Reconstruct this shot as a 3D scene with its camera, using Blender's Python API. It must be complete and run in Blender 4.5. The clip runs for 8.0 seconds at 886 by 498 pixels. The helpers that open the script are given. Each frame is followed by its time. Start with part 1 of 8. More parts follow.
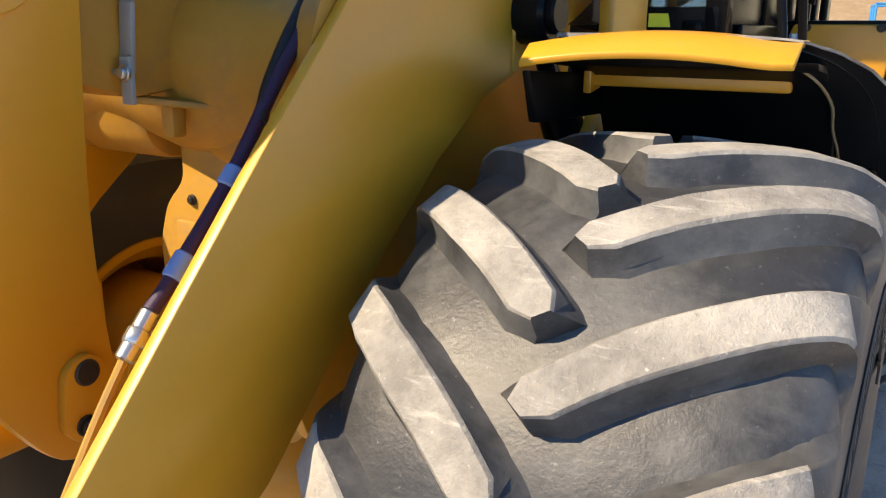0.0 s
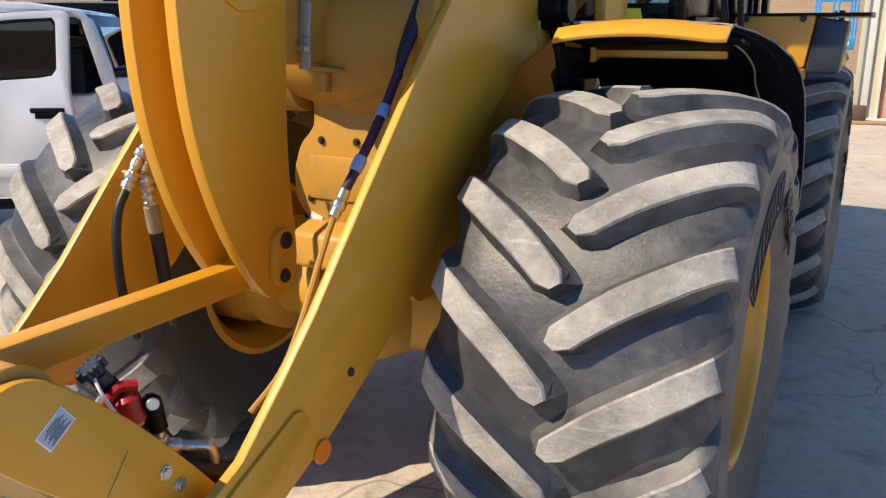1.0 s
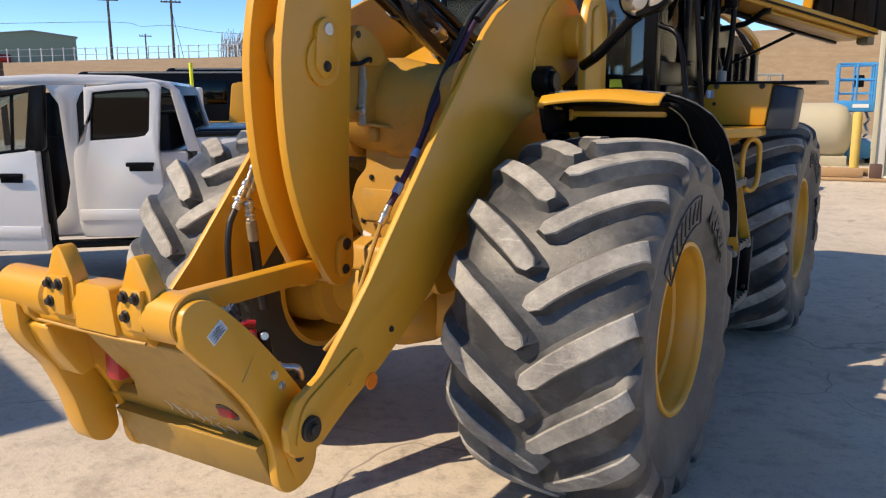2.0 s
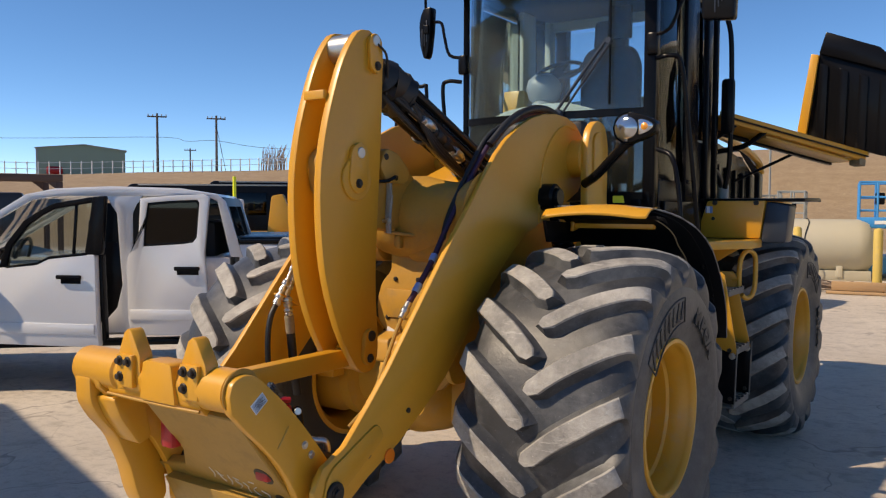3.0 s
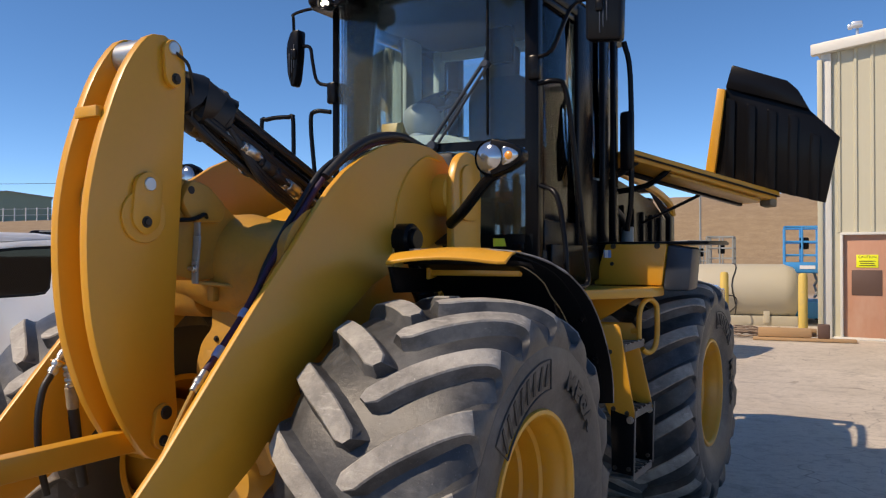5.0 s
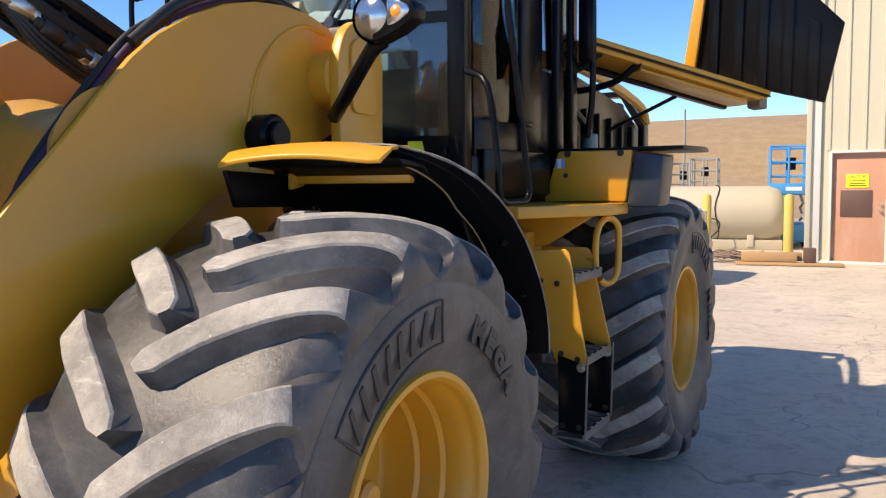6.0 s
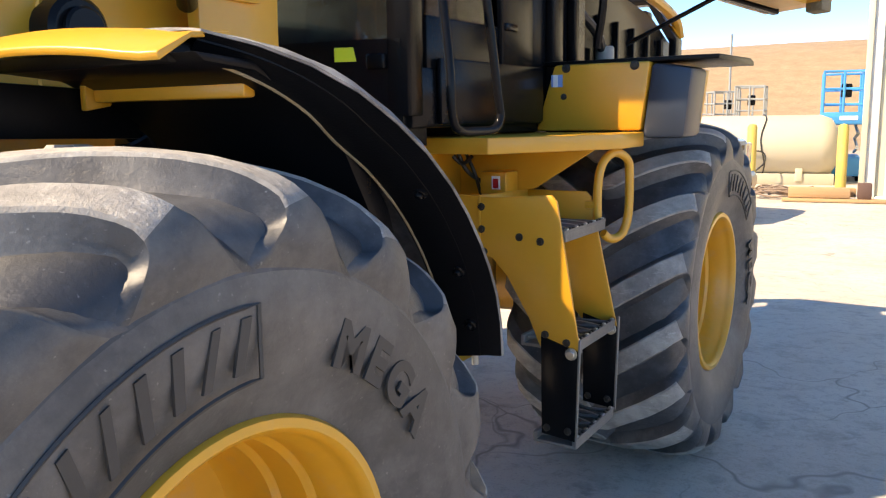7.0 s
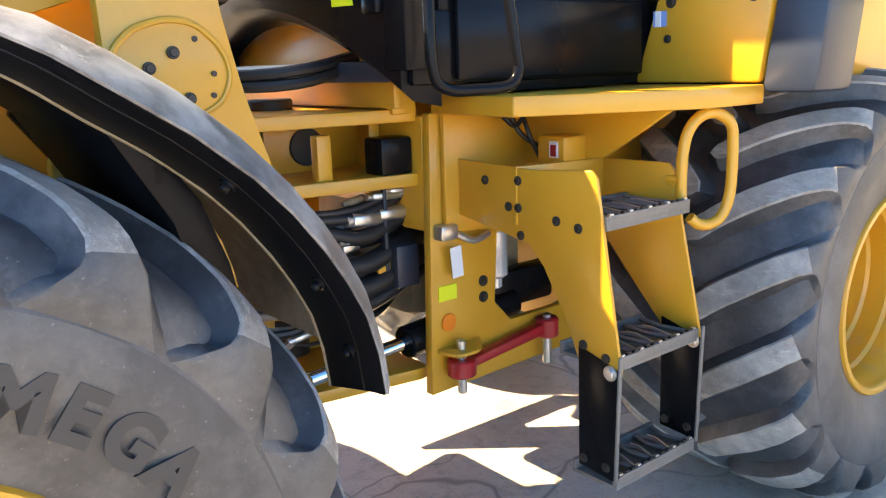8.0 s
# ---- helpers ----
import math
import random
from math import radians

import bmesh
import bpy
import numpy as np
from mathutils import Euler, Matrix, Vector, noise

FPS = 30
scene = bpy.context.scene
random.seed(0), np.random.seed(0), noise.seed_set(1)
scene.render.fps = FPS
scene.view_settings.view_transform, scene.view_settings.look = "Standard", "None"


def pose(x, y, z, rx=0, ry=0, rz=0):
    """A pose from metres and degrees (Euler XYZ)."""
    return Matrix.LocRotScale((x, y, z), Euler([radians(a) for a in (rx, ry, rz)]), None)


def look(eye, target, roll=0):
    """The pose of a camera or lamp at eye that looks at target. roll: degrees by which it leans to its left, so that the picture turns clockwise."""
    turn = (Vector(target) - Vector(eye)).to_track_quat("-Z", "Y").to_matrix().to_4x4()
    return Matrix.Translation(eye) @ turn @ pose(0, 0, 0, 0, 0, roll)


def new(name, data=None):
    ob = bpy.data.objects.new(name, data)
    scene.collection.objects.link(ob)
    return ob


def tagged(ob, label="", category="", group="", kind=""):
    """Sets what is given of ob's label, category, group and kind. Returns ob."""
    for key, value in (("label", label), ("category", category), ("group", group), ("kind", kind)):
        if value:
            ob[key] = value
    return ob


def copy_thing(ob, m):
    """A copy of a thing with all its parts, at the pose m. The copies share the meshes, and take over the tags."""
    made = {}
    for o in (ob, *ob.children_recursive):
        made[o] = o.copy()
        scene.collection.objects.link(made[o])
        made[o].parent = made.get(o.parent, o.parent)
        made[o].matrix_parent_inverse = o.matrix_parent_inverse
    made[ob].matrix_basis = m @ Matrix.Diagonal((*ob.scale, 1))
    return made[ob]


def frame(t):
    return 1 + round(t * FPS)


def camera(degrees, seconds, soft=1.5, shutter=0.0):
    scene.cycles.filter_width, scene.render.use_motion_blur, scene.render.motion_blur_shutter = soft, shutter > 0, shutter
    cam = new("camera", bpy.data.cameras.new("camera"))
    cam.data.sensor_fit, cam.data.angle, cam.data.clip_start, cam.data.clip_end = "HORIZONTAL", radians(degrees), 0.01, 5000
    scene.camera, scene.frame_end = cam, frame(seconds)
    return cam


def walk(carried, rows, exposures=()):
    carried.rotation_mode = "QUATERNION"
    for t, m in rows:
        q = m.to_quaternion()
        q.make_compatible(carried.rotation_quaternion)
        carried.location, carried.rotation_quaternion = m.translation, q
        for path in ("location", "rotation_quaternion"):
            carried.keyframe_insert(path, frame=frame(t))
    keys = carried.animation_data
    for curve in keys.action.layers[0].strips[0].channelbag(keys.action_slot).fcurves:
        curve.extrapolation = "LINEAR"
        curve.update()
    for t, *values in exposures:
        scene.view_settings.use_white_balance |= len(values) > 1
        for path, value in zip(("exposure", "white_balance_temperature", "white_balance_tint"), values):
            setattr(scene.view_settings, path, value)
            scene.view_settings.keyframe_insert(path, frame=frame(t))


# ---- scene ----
cam = camera(57.2, 8.0, soft=1.2)
PATH = [
    (0, (1.417, -1.542, 1.754), (0.401, 0.102, 1.238), 0.5),
    (0.5, (1.478, -2.052, 1.739), (0.514, -0.378, 1.222), 0.3),
    (1, (1.63, -2.472, 1.728), (0.691, -0.785, 1.207), 0.0),
    (1.2, (1.684, -2.665, 1.752), (0.741, -0.977, 1.24), 0.1),
    (2.3, (2.366, -3.419, 1.736), (1.287, -1.761, 1.439), -0.4),
    (2.5, (2.42, -3.477, 1.744), (1.324, -1.822, 1.5), -0.3),
    (3, (2.527, -3.65, 1.738), (1.405, -1.997, 1.638), 0.2),
    (3.5, (2.615, -3.688, 1.724), (1.5, -2.028, 1.747), 0.4),
    (4, (2.631, -3.566, 1.736), (1.552, -1.886, 1.836), 0.5),
    (4.5, (2.594, -3.245, 1.75), (1.56, -1.536, 1.843), 0.4),
    (4.7, (2.576, -3.073, 1.743), (1.555, -1.354, 1.812), 0.3),
    (5.8, (2.45, -2.026, 1.659), (1.475, -0.285, 1.527), -0.8),
    (6, (2.388, -1.781, 1.635), (1.414, -0.041, 1.474), -0.6),
    (6.5, (2.234, -1.281, 1.598), (1.239, 0.436, 1.35), -0.6),
    (7, (2.205, -0.79, 1.599), (1.157, 0.884, 1.276), -0.9),
    (7.5, (2.295, -0.347, 1.604), (1.061, 1.179, 1.217), -1.3),
    (8, (2.467, 0.077, 1.615), (0.952, 1.305, 1.171), -1.9),
]
walk(cam, [(t, look(eye, target, roll)) for t, eye, target, roll in PATH],
     exposures=[(0.0, 1.5, 9300, 11), (0.5, 1.32, 8800, 11), (1.0, 1.15, 8400, 11), (2.5, 0.80, 8800, 13), (3.5, 0.48, 8700, 14), (4.5, 0.45, 8500, 15), (6.0, 1.25, 8600, 15), (6.5, 1.53, 9000, 14), (7.0, 1.95, 9500, 13), (7.5, 2.48, 10600, 13), (8.0, 2.98, 10200, 12)])

# ---------- light ----------
SUN_AZ, SUN_EL = 222.0, 45.0   # compass bearing the sun stands at (0 = +y, 90 = +x), height in degrees
world = bpy.data.worlds.new("sky")
scene.world = world
world.use_nodes = True
wn = world.node_tree
sky = wn.nodes.new("ShaderNodeTexSky")
sky.sky_type = "NISHITA"
sky.sun_disc = False
sky.sun_elevation = radians(SUN_EL)
sky.sun_rotation = radians(SUN_AZ)
sky.altitude = 3000
sky.air_density, sky.dust_density, sky.ozone_density = 0.66, 0.0, 4.6
hs = wn.nodes.new("ShaderNodeHueSaturation")
hs.inputs["Saturation"].default_value = 1.18
wn.links.new(sky.outputs["Color"], hs.inputs["Color"])
wn.links.new(hs.outputs["Color"], wn.nodes["Background"].inputs["Color"])
wn.nodes["Background"].inputs["Strength"].default_value = 0.15
sun = new("sun", bpy.data.lights.new("sun", "SUN"))
sun.data.energy = 2.95
sun.data.angle = radians(0.5)
sun.data.color = (1.0, 0.94, 0.86)
sdir = Vector((math.sin(radians(SUN_AZ)) * math.cos(radians(SUN_EL)), math.cos(radians(SUN_AZ)) * math.cos(radians(SUN_EL)), math.sin(radians(SUN_EL))))
sun.matrix_world = look(sdir * 60, (0, 0, 0))


# ---------- materials ----------
def mat(name, base, rough=0.5, metal=0.0, var=0.12, scale=3.0, fine=60.0, bump=0.05, dust=0.0, dust_col=(0.38, 0.31, 0.23), coat=0.0, stretch=None, spec=0.5):
    """Principled surface with two scales of variation, fine relief and optional dust that lies in patches."""
    m = bpy.data.materials.new(name)
    m.use_nodes = True
    n, l = m.node_tree.nodes, m.node_tree.links
    b = n["Principled BSDF"]
    co = n.new("ShaderNodeTexCoord")
    src = co.outputs["Object"]
    if stretch:
        mp = n.new("ShaderNodeMapping")
        mp.inputs["Scale"].default_value = stretch
        l.new(src, mp.inputs["Vector"])
        src = mp.outputs["Vector"]
    big, small = n.new("ShaderNodeTexNoise"), n.new("ShaderNodeTexNoise")
    big.inputs["Scale"].default_value, big.inputs["Detail"].default_value = scale, 5.0
    small.inputs["Scale"].default_value, small.inputs["Detail"].default_value = fine, 3.0
    l.new(src, big.inputs["Vector"])
    l.new(src, small.inputs["Vector"])
    mx = n.new("ShaderNodeMix")
    mx.data_type = "RGBA"
    mx.inputs["A"].default_value = (*[max(0, c * (1 - var)) for c in base], 1)
    mx.inputs["B"].default_value = (*[min(1, c * (1 + var)) for c in base], 1)
    ad = n.new("ShaderNodeMath")
    ad.operation = "MULTIPLY_ADD"
    ad.inputs[1].default_value, ad.inputs[2].default_value = 0.35, 0.0
    l.new(small.outputs["Fac"], ad.inputs[0])
    ad2 = n.new("ShaderNodeMath")
    ad2.operation = "MULTIPLY_ADD"
    ad2.inputs[1].default_value = 0.65
    l.new(big.outputs["Fac"], ad2.inputs[0])
    l.new(ad.outputs[0], ad2.inputs[2])
    l.new(ad2.outputs[0], mx.inputs["Factor"])
    col = mx.outputs["Result"]
    if dust > 0:
        dn = n.new("ShaderNodeTexNoise")
        dn.inputs["Scale"].default_value, dn.inputs["Detail"].default_value, dn.inputs["Roughness"].default_value = scale * 1.7, 8.0, 0.7
        l.new(src, dn.inputs["Vector"])
        rp = n.new("ShaderNodeMapRange")
        rp.inputs["From Min"].default_value, rp.inputs["From Max"].default_value = 0.62 - 0.35 * dust, 0.95 - 0.3 * dust
        rp.inputs["To Max"].default_value = min(1.0, 0.35 + dust)
        l.new(dn.outputs["Fac"], rp.inputs["Value"])
        dm = n.new("ShaderNodeMix")
        dm.data_type = "RGBA"
        dm.inputs["B"].default_value = (*dust_col, 1)
        l.new(rp.outputs["Result"], dm.inputs["Factor"])
        l.new(col, dm.inputs["A"])
        col = dm.outputs["Result"]
        rr = n.new("ShaderNodeMapRange")
        rr.inputs["To Min"].default_value, rr.inputs["To Max"].default_value = rough, min(1, rough + 0.35)
        l.new(rp.outputs["Result"], rr.inputs["Value"])
        l.new(rr.outputs["Result"], b.inputs["Roughness"])
    else:
        rr = n.new("ShaderNodeMapRange")
        rr.inputs["To Min"].default_value, rr.inputs["To Max"].default_value = max(0.02, rough - 0.06), min(1, rough + 0.06)
        l.new(big.outputs["Fac"], rr.inputs["Value"])
        l.new(rr.outputs["Result"], b.inputs["Roughness"])
    l.new(col, b.inputs["Base Color"])
    b.inputs["Metallic"].default_value = metal
    b.inputs["Coat Weight"].default_value = coat
    b.inputs["Coat Roughness"].default_value = 0.12
    b.inputs["Specular IOR Level"].default_value = spec
    if bump > 0:
        bp = n.new("ShaderNodeBump")
        bp.inputs["Strength"].default_value, bp.inputs["Distance"].default_value = bump, 0.01
        l.new(ad2.outputs[0], bp.inputs["Height"])
        l.new(bp.outputs["Normal"], b.inputs["Normal"])
    return m


def glass_mat(name, tint, film=0.0, ior=1.45):
    m = bpy.data.materials.new(name)
    m.use_nodes = True
    n, l = m.node_tree.nodes, m.node_tree.links
    out = n["Material Output"]
    n.remove(n["Principled BSDF"])
    tr, gl, fr, mix = n.new("ShaderNodeBsdfTransparent"), n.new("ShaderNodeBsdfGlossy"), n.new("ShaderNodeFresnel"), n.new("ShaderNodeMixShader")
    tr.inputs["Color"].default_value = (*tint, 1)
    gl.inputs["Roughness"].default_value = 0.02
    fr.inputs["IOR"].default_value = ior
    l.new(fr.outputs["Fac"], mix.inputs["Fac"])
    l.new(tr.outputs[0], mix.inputs[1])
    l.new(gl.outputs[0], mix.inputs[2])
    last = mix
    if film > 0:
        # thin film on the pane: dust, with a painted veil of reflection
        df, nz, rg, mx = n.new("ShaderNodeBsdfDiffuse"), n.new("ShaderNodeTexNoise"), n.new("ShaderNodeMapRange"), n.new("ShaderNodeMixShader")
        df.inputs["Color"].default_value = (0.60, 0.64, 0.58, 1)
        nz.inputs["Scale"].default_value, nz.inputs["Detail"].default_value = 3.0, 7.0
        rg.inputs["From Min"].default_value, rg.inputs["From Max"].default_value, rg.inputs["To Min"].default_value, rg.inputs["To Max"].default_value = 0.35, 0.7, film * 0.5, film * 1.5
        l.new(nz.outputs["Fac"], rg.inputs["Value"])
        l.new(rg.outputs["Result"], mx.inputs["Fac"])
        l.new(mix.outputs[0], mx.inputs[1])
        l.new(df.outputs[0], mx.inputs[2])
        last = mx
    l.new(last.outputs[0], out.inputs["Surface"])
    return m


def rubber_mat(name, base, dusty, dust, rough=0.62, scratch=0.0, patch=2.6, bump=0.25):
    """Worn tyre rubber: dust in soft clouds and specks, fine scuffs across it, each piece a little different."""
    m = bpy.data.materials.new(name)
    m.use_nodes = True
    n, l = m.node_tree.nodes, m.node_tree.links
    b = n["Principled BSDF"]
    co, oi = n.new("ShaderNodeTexCoord"), n.new("ShaderNodeObjectInfo")
    off = n.new("ShaderNodeVectorMath")
    off.operation = "MULTIPLY_ADD"
    off.inputs[1].default_value = (7.0, 11.0, 5.0)
    rv = n.new("ShaderNodeCombineXYZ")
    for k in range(3):
        l.new(oi.outputs["Random"], rv.inputs[k])
    l.new(rv.outputs[0], off.inputs[0])
    l.new(co.outputs["Object"], off.inputs[2])

    def nz(scale, detail=6.0, rgh=0.6, stretch=None):
        t = n.new("ShaderNodeTexNoise")
        t.inputs["Scale"].default_value, t.inputs["Detail"].default_value, t.inputs["Roughness"].default_value = scale, detail, rgh
        v = off.outputs[0]
        if stretch:
            mp = n.new("ShaderNodeMapping")
            mp.inputs["Scale"].default_value = stretch
            mp.inputs["Rotation"].default_value = (0.5, 0.7, 0.4)
            l.new(v, mp.inputs["Vector"])
            v = mp.outputs["Vector"]
        l.new(v, t.inputs["Vector"])
        return t.outputs["Fac"]

    def mixed(fac, a, c, lo, hi, top=1.0):
        r = n.new("ShaderNodeMapRange")
        r.inputs["From Min"].default_value, r.inputs["From Max"].default_value, r.inputs["To Max"].default_value = lo, hi, top
        l.new(fac, r.inputs["Value"])
        x = n.new("ShaderNodeMix")
        x.data_type = "RGBA"
        for sock, v in (("A", a), ("B", c)):
            if hasattr(v, "links"):
                l.new(v, x.inputs[sock])
            else:
                x.inputs[sock].default_value = (*v, 1)
        l.new(r.outputs["Result"], x.inputs["Factor"])
        return x.outputs["Result"]

    lo = 0.60 - 0.30 * dust
    c = mixed(nz(patch * 5, 6, 0.65), tuple(0.80 * v for v in base), tuple(1.2 * v for v in base), 0.3, 0.7)
    c = mixed(nz(patch, 8, 0.7), c, dusty, lo, lo + 0.24, 0.45 + 0.5 * dust)
    c = mixed(nz(patch * 3.4, 9, 0.75), c, tuple(0.55 * v for v in base), 0.60, 0.80, 0.55)
    c = mixed(nz(110, 3, 0.5), c, tuple(1.25 * v for v in dusty), 0.68, 0.76, 0.6)
    if scratch > 0:
        c = mixed(nz(7, 6, 0.75, (0.6, 4, 4)), c, tuple(min(1, 1.45 * v) for v in dusty), 0.56, 0.70, scratch)
        c = mixed(nz(9, 6, 0.75, (5, 0.7, 5)), c, tuple(0.6 * v for v in base), 0.60, 0.72, scratch)
    l.new(c, b.inputs["Base Color"])
    rr = n.new("ShaderNodeMapRange")
    rr.inputs["To Min"].default_value, rr.inputs["To Max"].default_value = rough - 0.12, rough + 0.15
    l.new(nz(patch * 2, 5), rr.inputs["Value"])
    l.new(rr.outputs["Result"], b.inputs["Roughness"])
    bp = n.new("ShaderNodeBump")
    bp.inputs["Strength"].default_value, bp.inputs["Distance"].default_value = bump, 0.008
    l.new(nz(45, 6, 0.75), bp.inputs["Height"])
    l.new(bp.outputs["Normal"], b.inputs["Normal"])
    return m


def glow_mat(name, col, strength):
    m = bpy.data.materials.new(name)
    m.use_nodes = True
    b = m.node_tree.nodes["Principled BSDF"]
    b.inputs["Base Color"].default_value = (*col, 1)
    b.inputs["Emission Color"].default_value = (*col, 1)
    b.inputs["Emission Strength"].default_value = strength
    return m


YEL = mat("yellow_paint", (0.64, 0.303, 0.027), 0.38, var=0.08, scale=2.2, fine=45, bump=0.03, dust=0.06, dust_col=(0.42, 0.28, 0.12), coat=0.15)
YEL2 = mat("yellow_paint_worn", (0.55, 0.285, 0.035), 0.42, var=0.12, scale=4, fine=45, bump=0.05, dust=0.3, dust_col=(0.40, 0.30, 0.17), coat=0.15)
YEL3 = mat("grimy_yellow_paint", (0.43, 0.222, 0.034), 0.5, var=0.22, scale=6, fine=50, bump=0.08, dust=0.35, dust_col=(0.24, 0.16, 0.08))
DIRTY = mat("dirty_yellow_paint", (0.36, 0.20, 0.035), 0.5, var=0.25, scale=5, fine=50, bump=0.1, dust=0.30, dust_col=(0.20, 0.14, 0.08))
RIMY = mat("rim_yellow", (0.64, 0.315, 0.03), 0.40, var=0.10, scale=5, fine=50, bump=0.03, dust=0.22, coat=0.2)
BLACK = mat("black_paint", (0.006, 0.006, 0.007), 0.24, var=0.25, scale=4, fine=60, bump=0.03, dust=0.03, dust_col=(0.05, 0.047, 0.042), spec=0.13)
FENDER = mat("black_fender_plastic", (0.004, 0.004, 0.005), 0.40, var=0.25, scale=5, fine=200, bump=0.12, dust=0.0, spec=0.14)
# mudguard dust, lightened further to carry the sun's brightness
TOPDUST_LIT = mat("dusty_sunlit_fender_top", (0.085, 0.087, 0.09), 0.40, var=0.3, scale=5, fine=120, bump=0.10, dust=0.70, dust_col=(0.37, 0.37, 0.365))
GREYP = mat("dark_grey_plastic", (0.020, 0.029, 0.046), 0.42, var=0.15, scale=5, fine=150, bump=0.08, dust=0.05, dust_col=(0.10, 0.095, 0.085))
RUBBER = rubber_mat("tyre_rubber", (0.033, 0.035, 0.039), (0.160, 0.162, 0.164), 0.50, 0.42, 0.12)
LUGTOP = rubber_mat("tyre_lug_worn_top", (0.218, 0.208, 0.194), (0.46, 0.438, 0.40), 0.70, 0.85, 0.5, 5.0, 0.8)
WALLR = rubber_mat("tyre_sidewall_rubber", (0.060, 0.059, 0.058), (0.180, 0.171, 0.158), 0.55, 0.52, 0.12, 3.0)
# for raised letters; also darkens the inner sidewalls in place of shade
LETTER = mat("letter_and_shade_rubber", (0.038, 0.037, 0.036), 0.6, var=0.2, bump=0.05, dust=0.15, dust_col=(0.10, 0.095, 0.085))
HOSE = mat("hydraulic_hose", (0.010, 0.010, 0.011), 0.5, var=0.2, scale=20, fine=300, bump=0.1)
PURPLE = mat("purple_hose_sleeve", (0.032, 0.012, 0.048), 0.6, var=0.3, scale=30, fine=300, bump=0.3)
STEEL = mat("zinc_steel", (0.55, 0.55, 0.53), 0.32, metal=0.9, var=0.15, scale=15, fine=150, bump=0.04)
CHROME = mat("chrome_rod", (0.75, 0.75, 0.76), 0.10, metal=1.0, var=0.05, scale=10, fine=100, bump=0.01)
DARKSTEEL = mat("dark_bolt_steel", (0.045, 0.04, 0.036), 0.5, metal=0.6, var=0.3, scale=20, fine=150, bump=0.1, dust=0.2, dust_col=(0.12, 0.07, 0.04))
CASTING = mat("dusty_cast_iron", (0.22, 0.17, 0.10), 0.75, var=0.3, scale=8, fine=60, bump=0.3, dust=0.4)
RED = mat("red_paint", (0.38, 0.010, 0.015), 0.35, var=0.12, scale=8, bump=0.03, dust=0.05)
ORANGE = mat("orange_reflector", (0.85, 0.20, 0.01), 0.3, var=0.1, scale=40, fine=300, bump=0.1)
AMBER = mat("amber_lens", (0.80, 0.30, 0.04), 0.15, var=0.05, scale=40, bump=0.1, coat=0.8)
LENS = mat("lamp_lens", (0.42, 0.43, 0.44), 0.08, metal=0.9, var=0.2, scale=60, fine=200, bump=0.15, coat=1.0)
LEDON = glow_mat("led_lit", (1.0, 0.97, 0.86), 7.0)
LINER = mat("grey_green_cab_liner", (0.40, 0.45, 0.41), 0.7, var=0.08, scale=6, fine=120, bump=0.06)
LEDOFF = mat("led_unlit", (0.55, 0.57, 0.58), 0.15, metal=0.3, var=0.2, scale=80, bump=0.1, coat=1.0)
GLASS = glass_mat("cab_glass", (0.80, 0.92, 0.97), 0.02)
LOWGLASS = glass_mat("tinted_lower_glass", (0.42, 0.60, 0.70), 0.02, 1.75)
SIDEGLASS = glass_mat("cab_side_glass", (0.93, 0.97, 0.96))
CARGLASS = glass_mat("tinted_car_glass", (0.045, 0.05, 0.052))
CLEARGLASS = glass_mat("clear_car_glass", (0.66, 0.70, 0.68))
GREYSEAT = mat("grey_fabric", (0.035, 0.037, 0.042), 0.9, var=0.2, scale=10, fine=200, bump=0.3)
LTGREY = mat("light_grey_plastic", (0.27, 0.285, 0.275), 0.5, var=0.1, scale=8, bump=0.04)
STICKW = mat("white_sticker", (0.72, 0.74, 0.76), 0.5, var=0.06, scale=12, bump=0.0)
STICKY = mat("yellow_sticker", (0.78, 0.80, 0.03), 0.45, var=0.06, scale=12, bump=0.0)
STICKG = mat("pale_blue_sticker", (0.36, 0.46, 0.58), 0.5, var=0.08, scale=30, bump=0.0)
STICKB = mat("blue_sticker", (0.16, 0.30, 0.60), 0.45, var=0.06, scale=12, bump=0.0)
GRIP = mat("worn_grip_steel", (0.17, 0.165, 0.155), 0.5, metal=0.35, var=0.45, scale=18, fine=120, bump=0.3, dust=0.35, dust_col=(0.26, 0.24, 0.21))
INK = mat("black_ink", (0.02, 0.02, 0.02), 0.6, var=0.1, bump=0.0)
CHALK = mat("chalk_mark", (0.55, 0.50, 0.40), 0.9, var=0.2, scale=60, bump=0.1)
WHITEPAINT = mat("white_car_paint", (0.70, 0.71, 0.73), 0.22, var=0.03, scale=2, fine=60, bump=0.0, coat=0.8, dust=0.06, dust_col=(0.45, 0.40, 0.34))
SIDING = mat("cream_metal_siding", (0.49, 0.46, 0.34), 0.45, var=0.07, scale=1.2, fine=25, bump=0.03, dust=0.15, dust_col=(0.5, 0.43, 0.3), stretch=(1, 1, 0.25))
TRIMW = mat("white_metal_trim", (0.60, 0.59, 0.54), 0.45, var=0.06, scale=2, bump=0.02)
DOORRUST = mat("faded_red_door_paint", (0.46, 0.23, 0.145), 0.65, var=0.12, scale=1.5, fine=20, bump=0.04, dust=0.45, dust_col=(0.52, 0.34, 0.25), stretch=(1, 1, 0.3))
TANKM = mat("cream_tank_paint", (0.46, 0.42, 0.325), 0.5, var=0.07, scale=1.5, bump=0.03, dust=0.2, dust_col=(0.5, 0.40, 0.25))
BLUE = mat("blue_lift_paint", (0.025, 0.26, 0.60), 0.4, var=0.1, scale=4, bump=0.02)
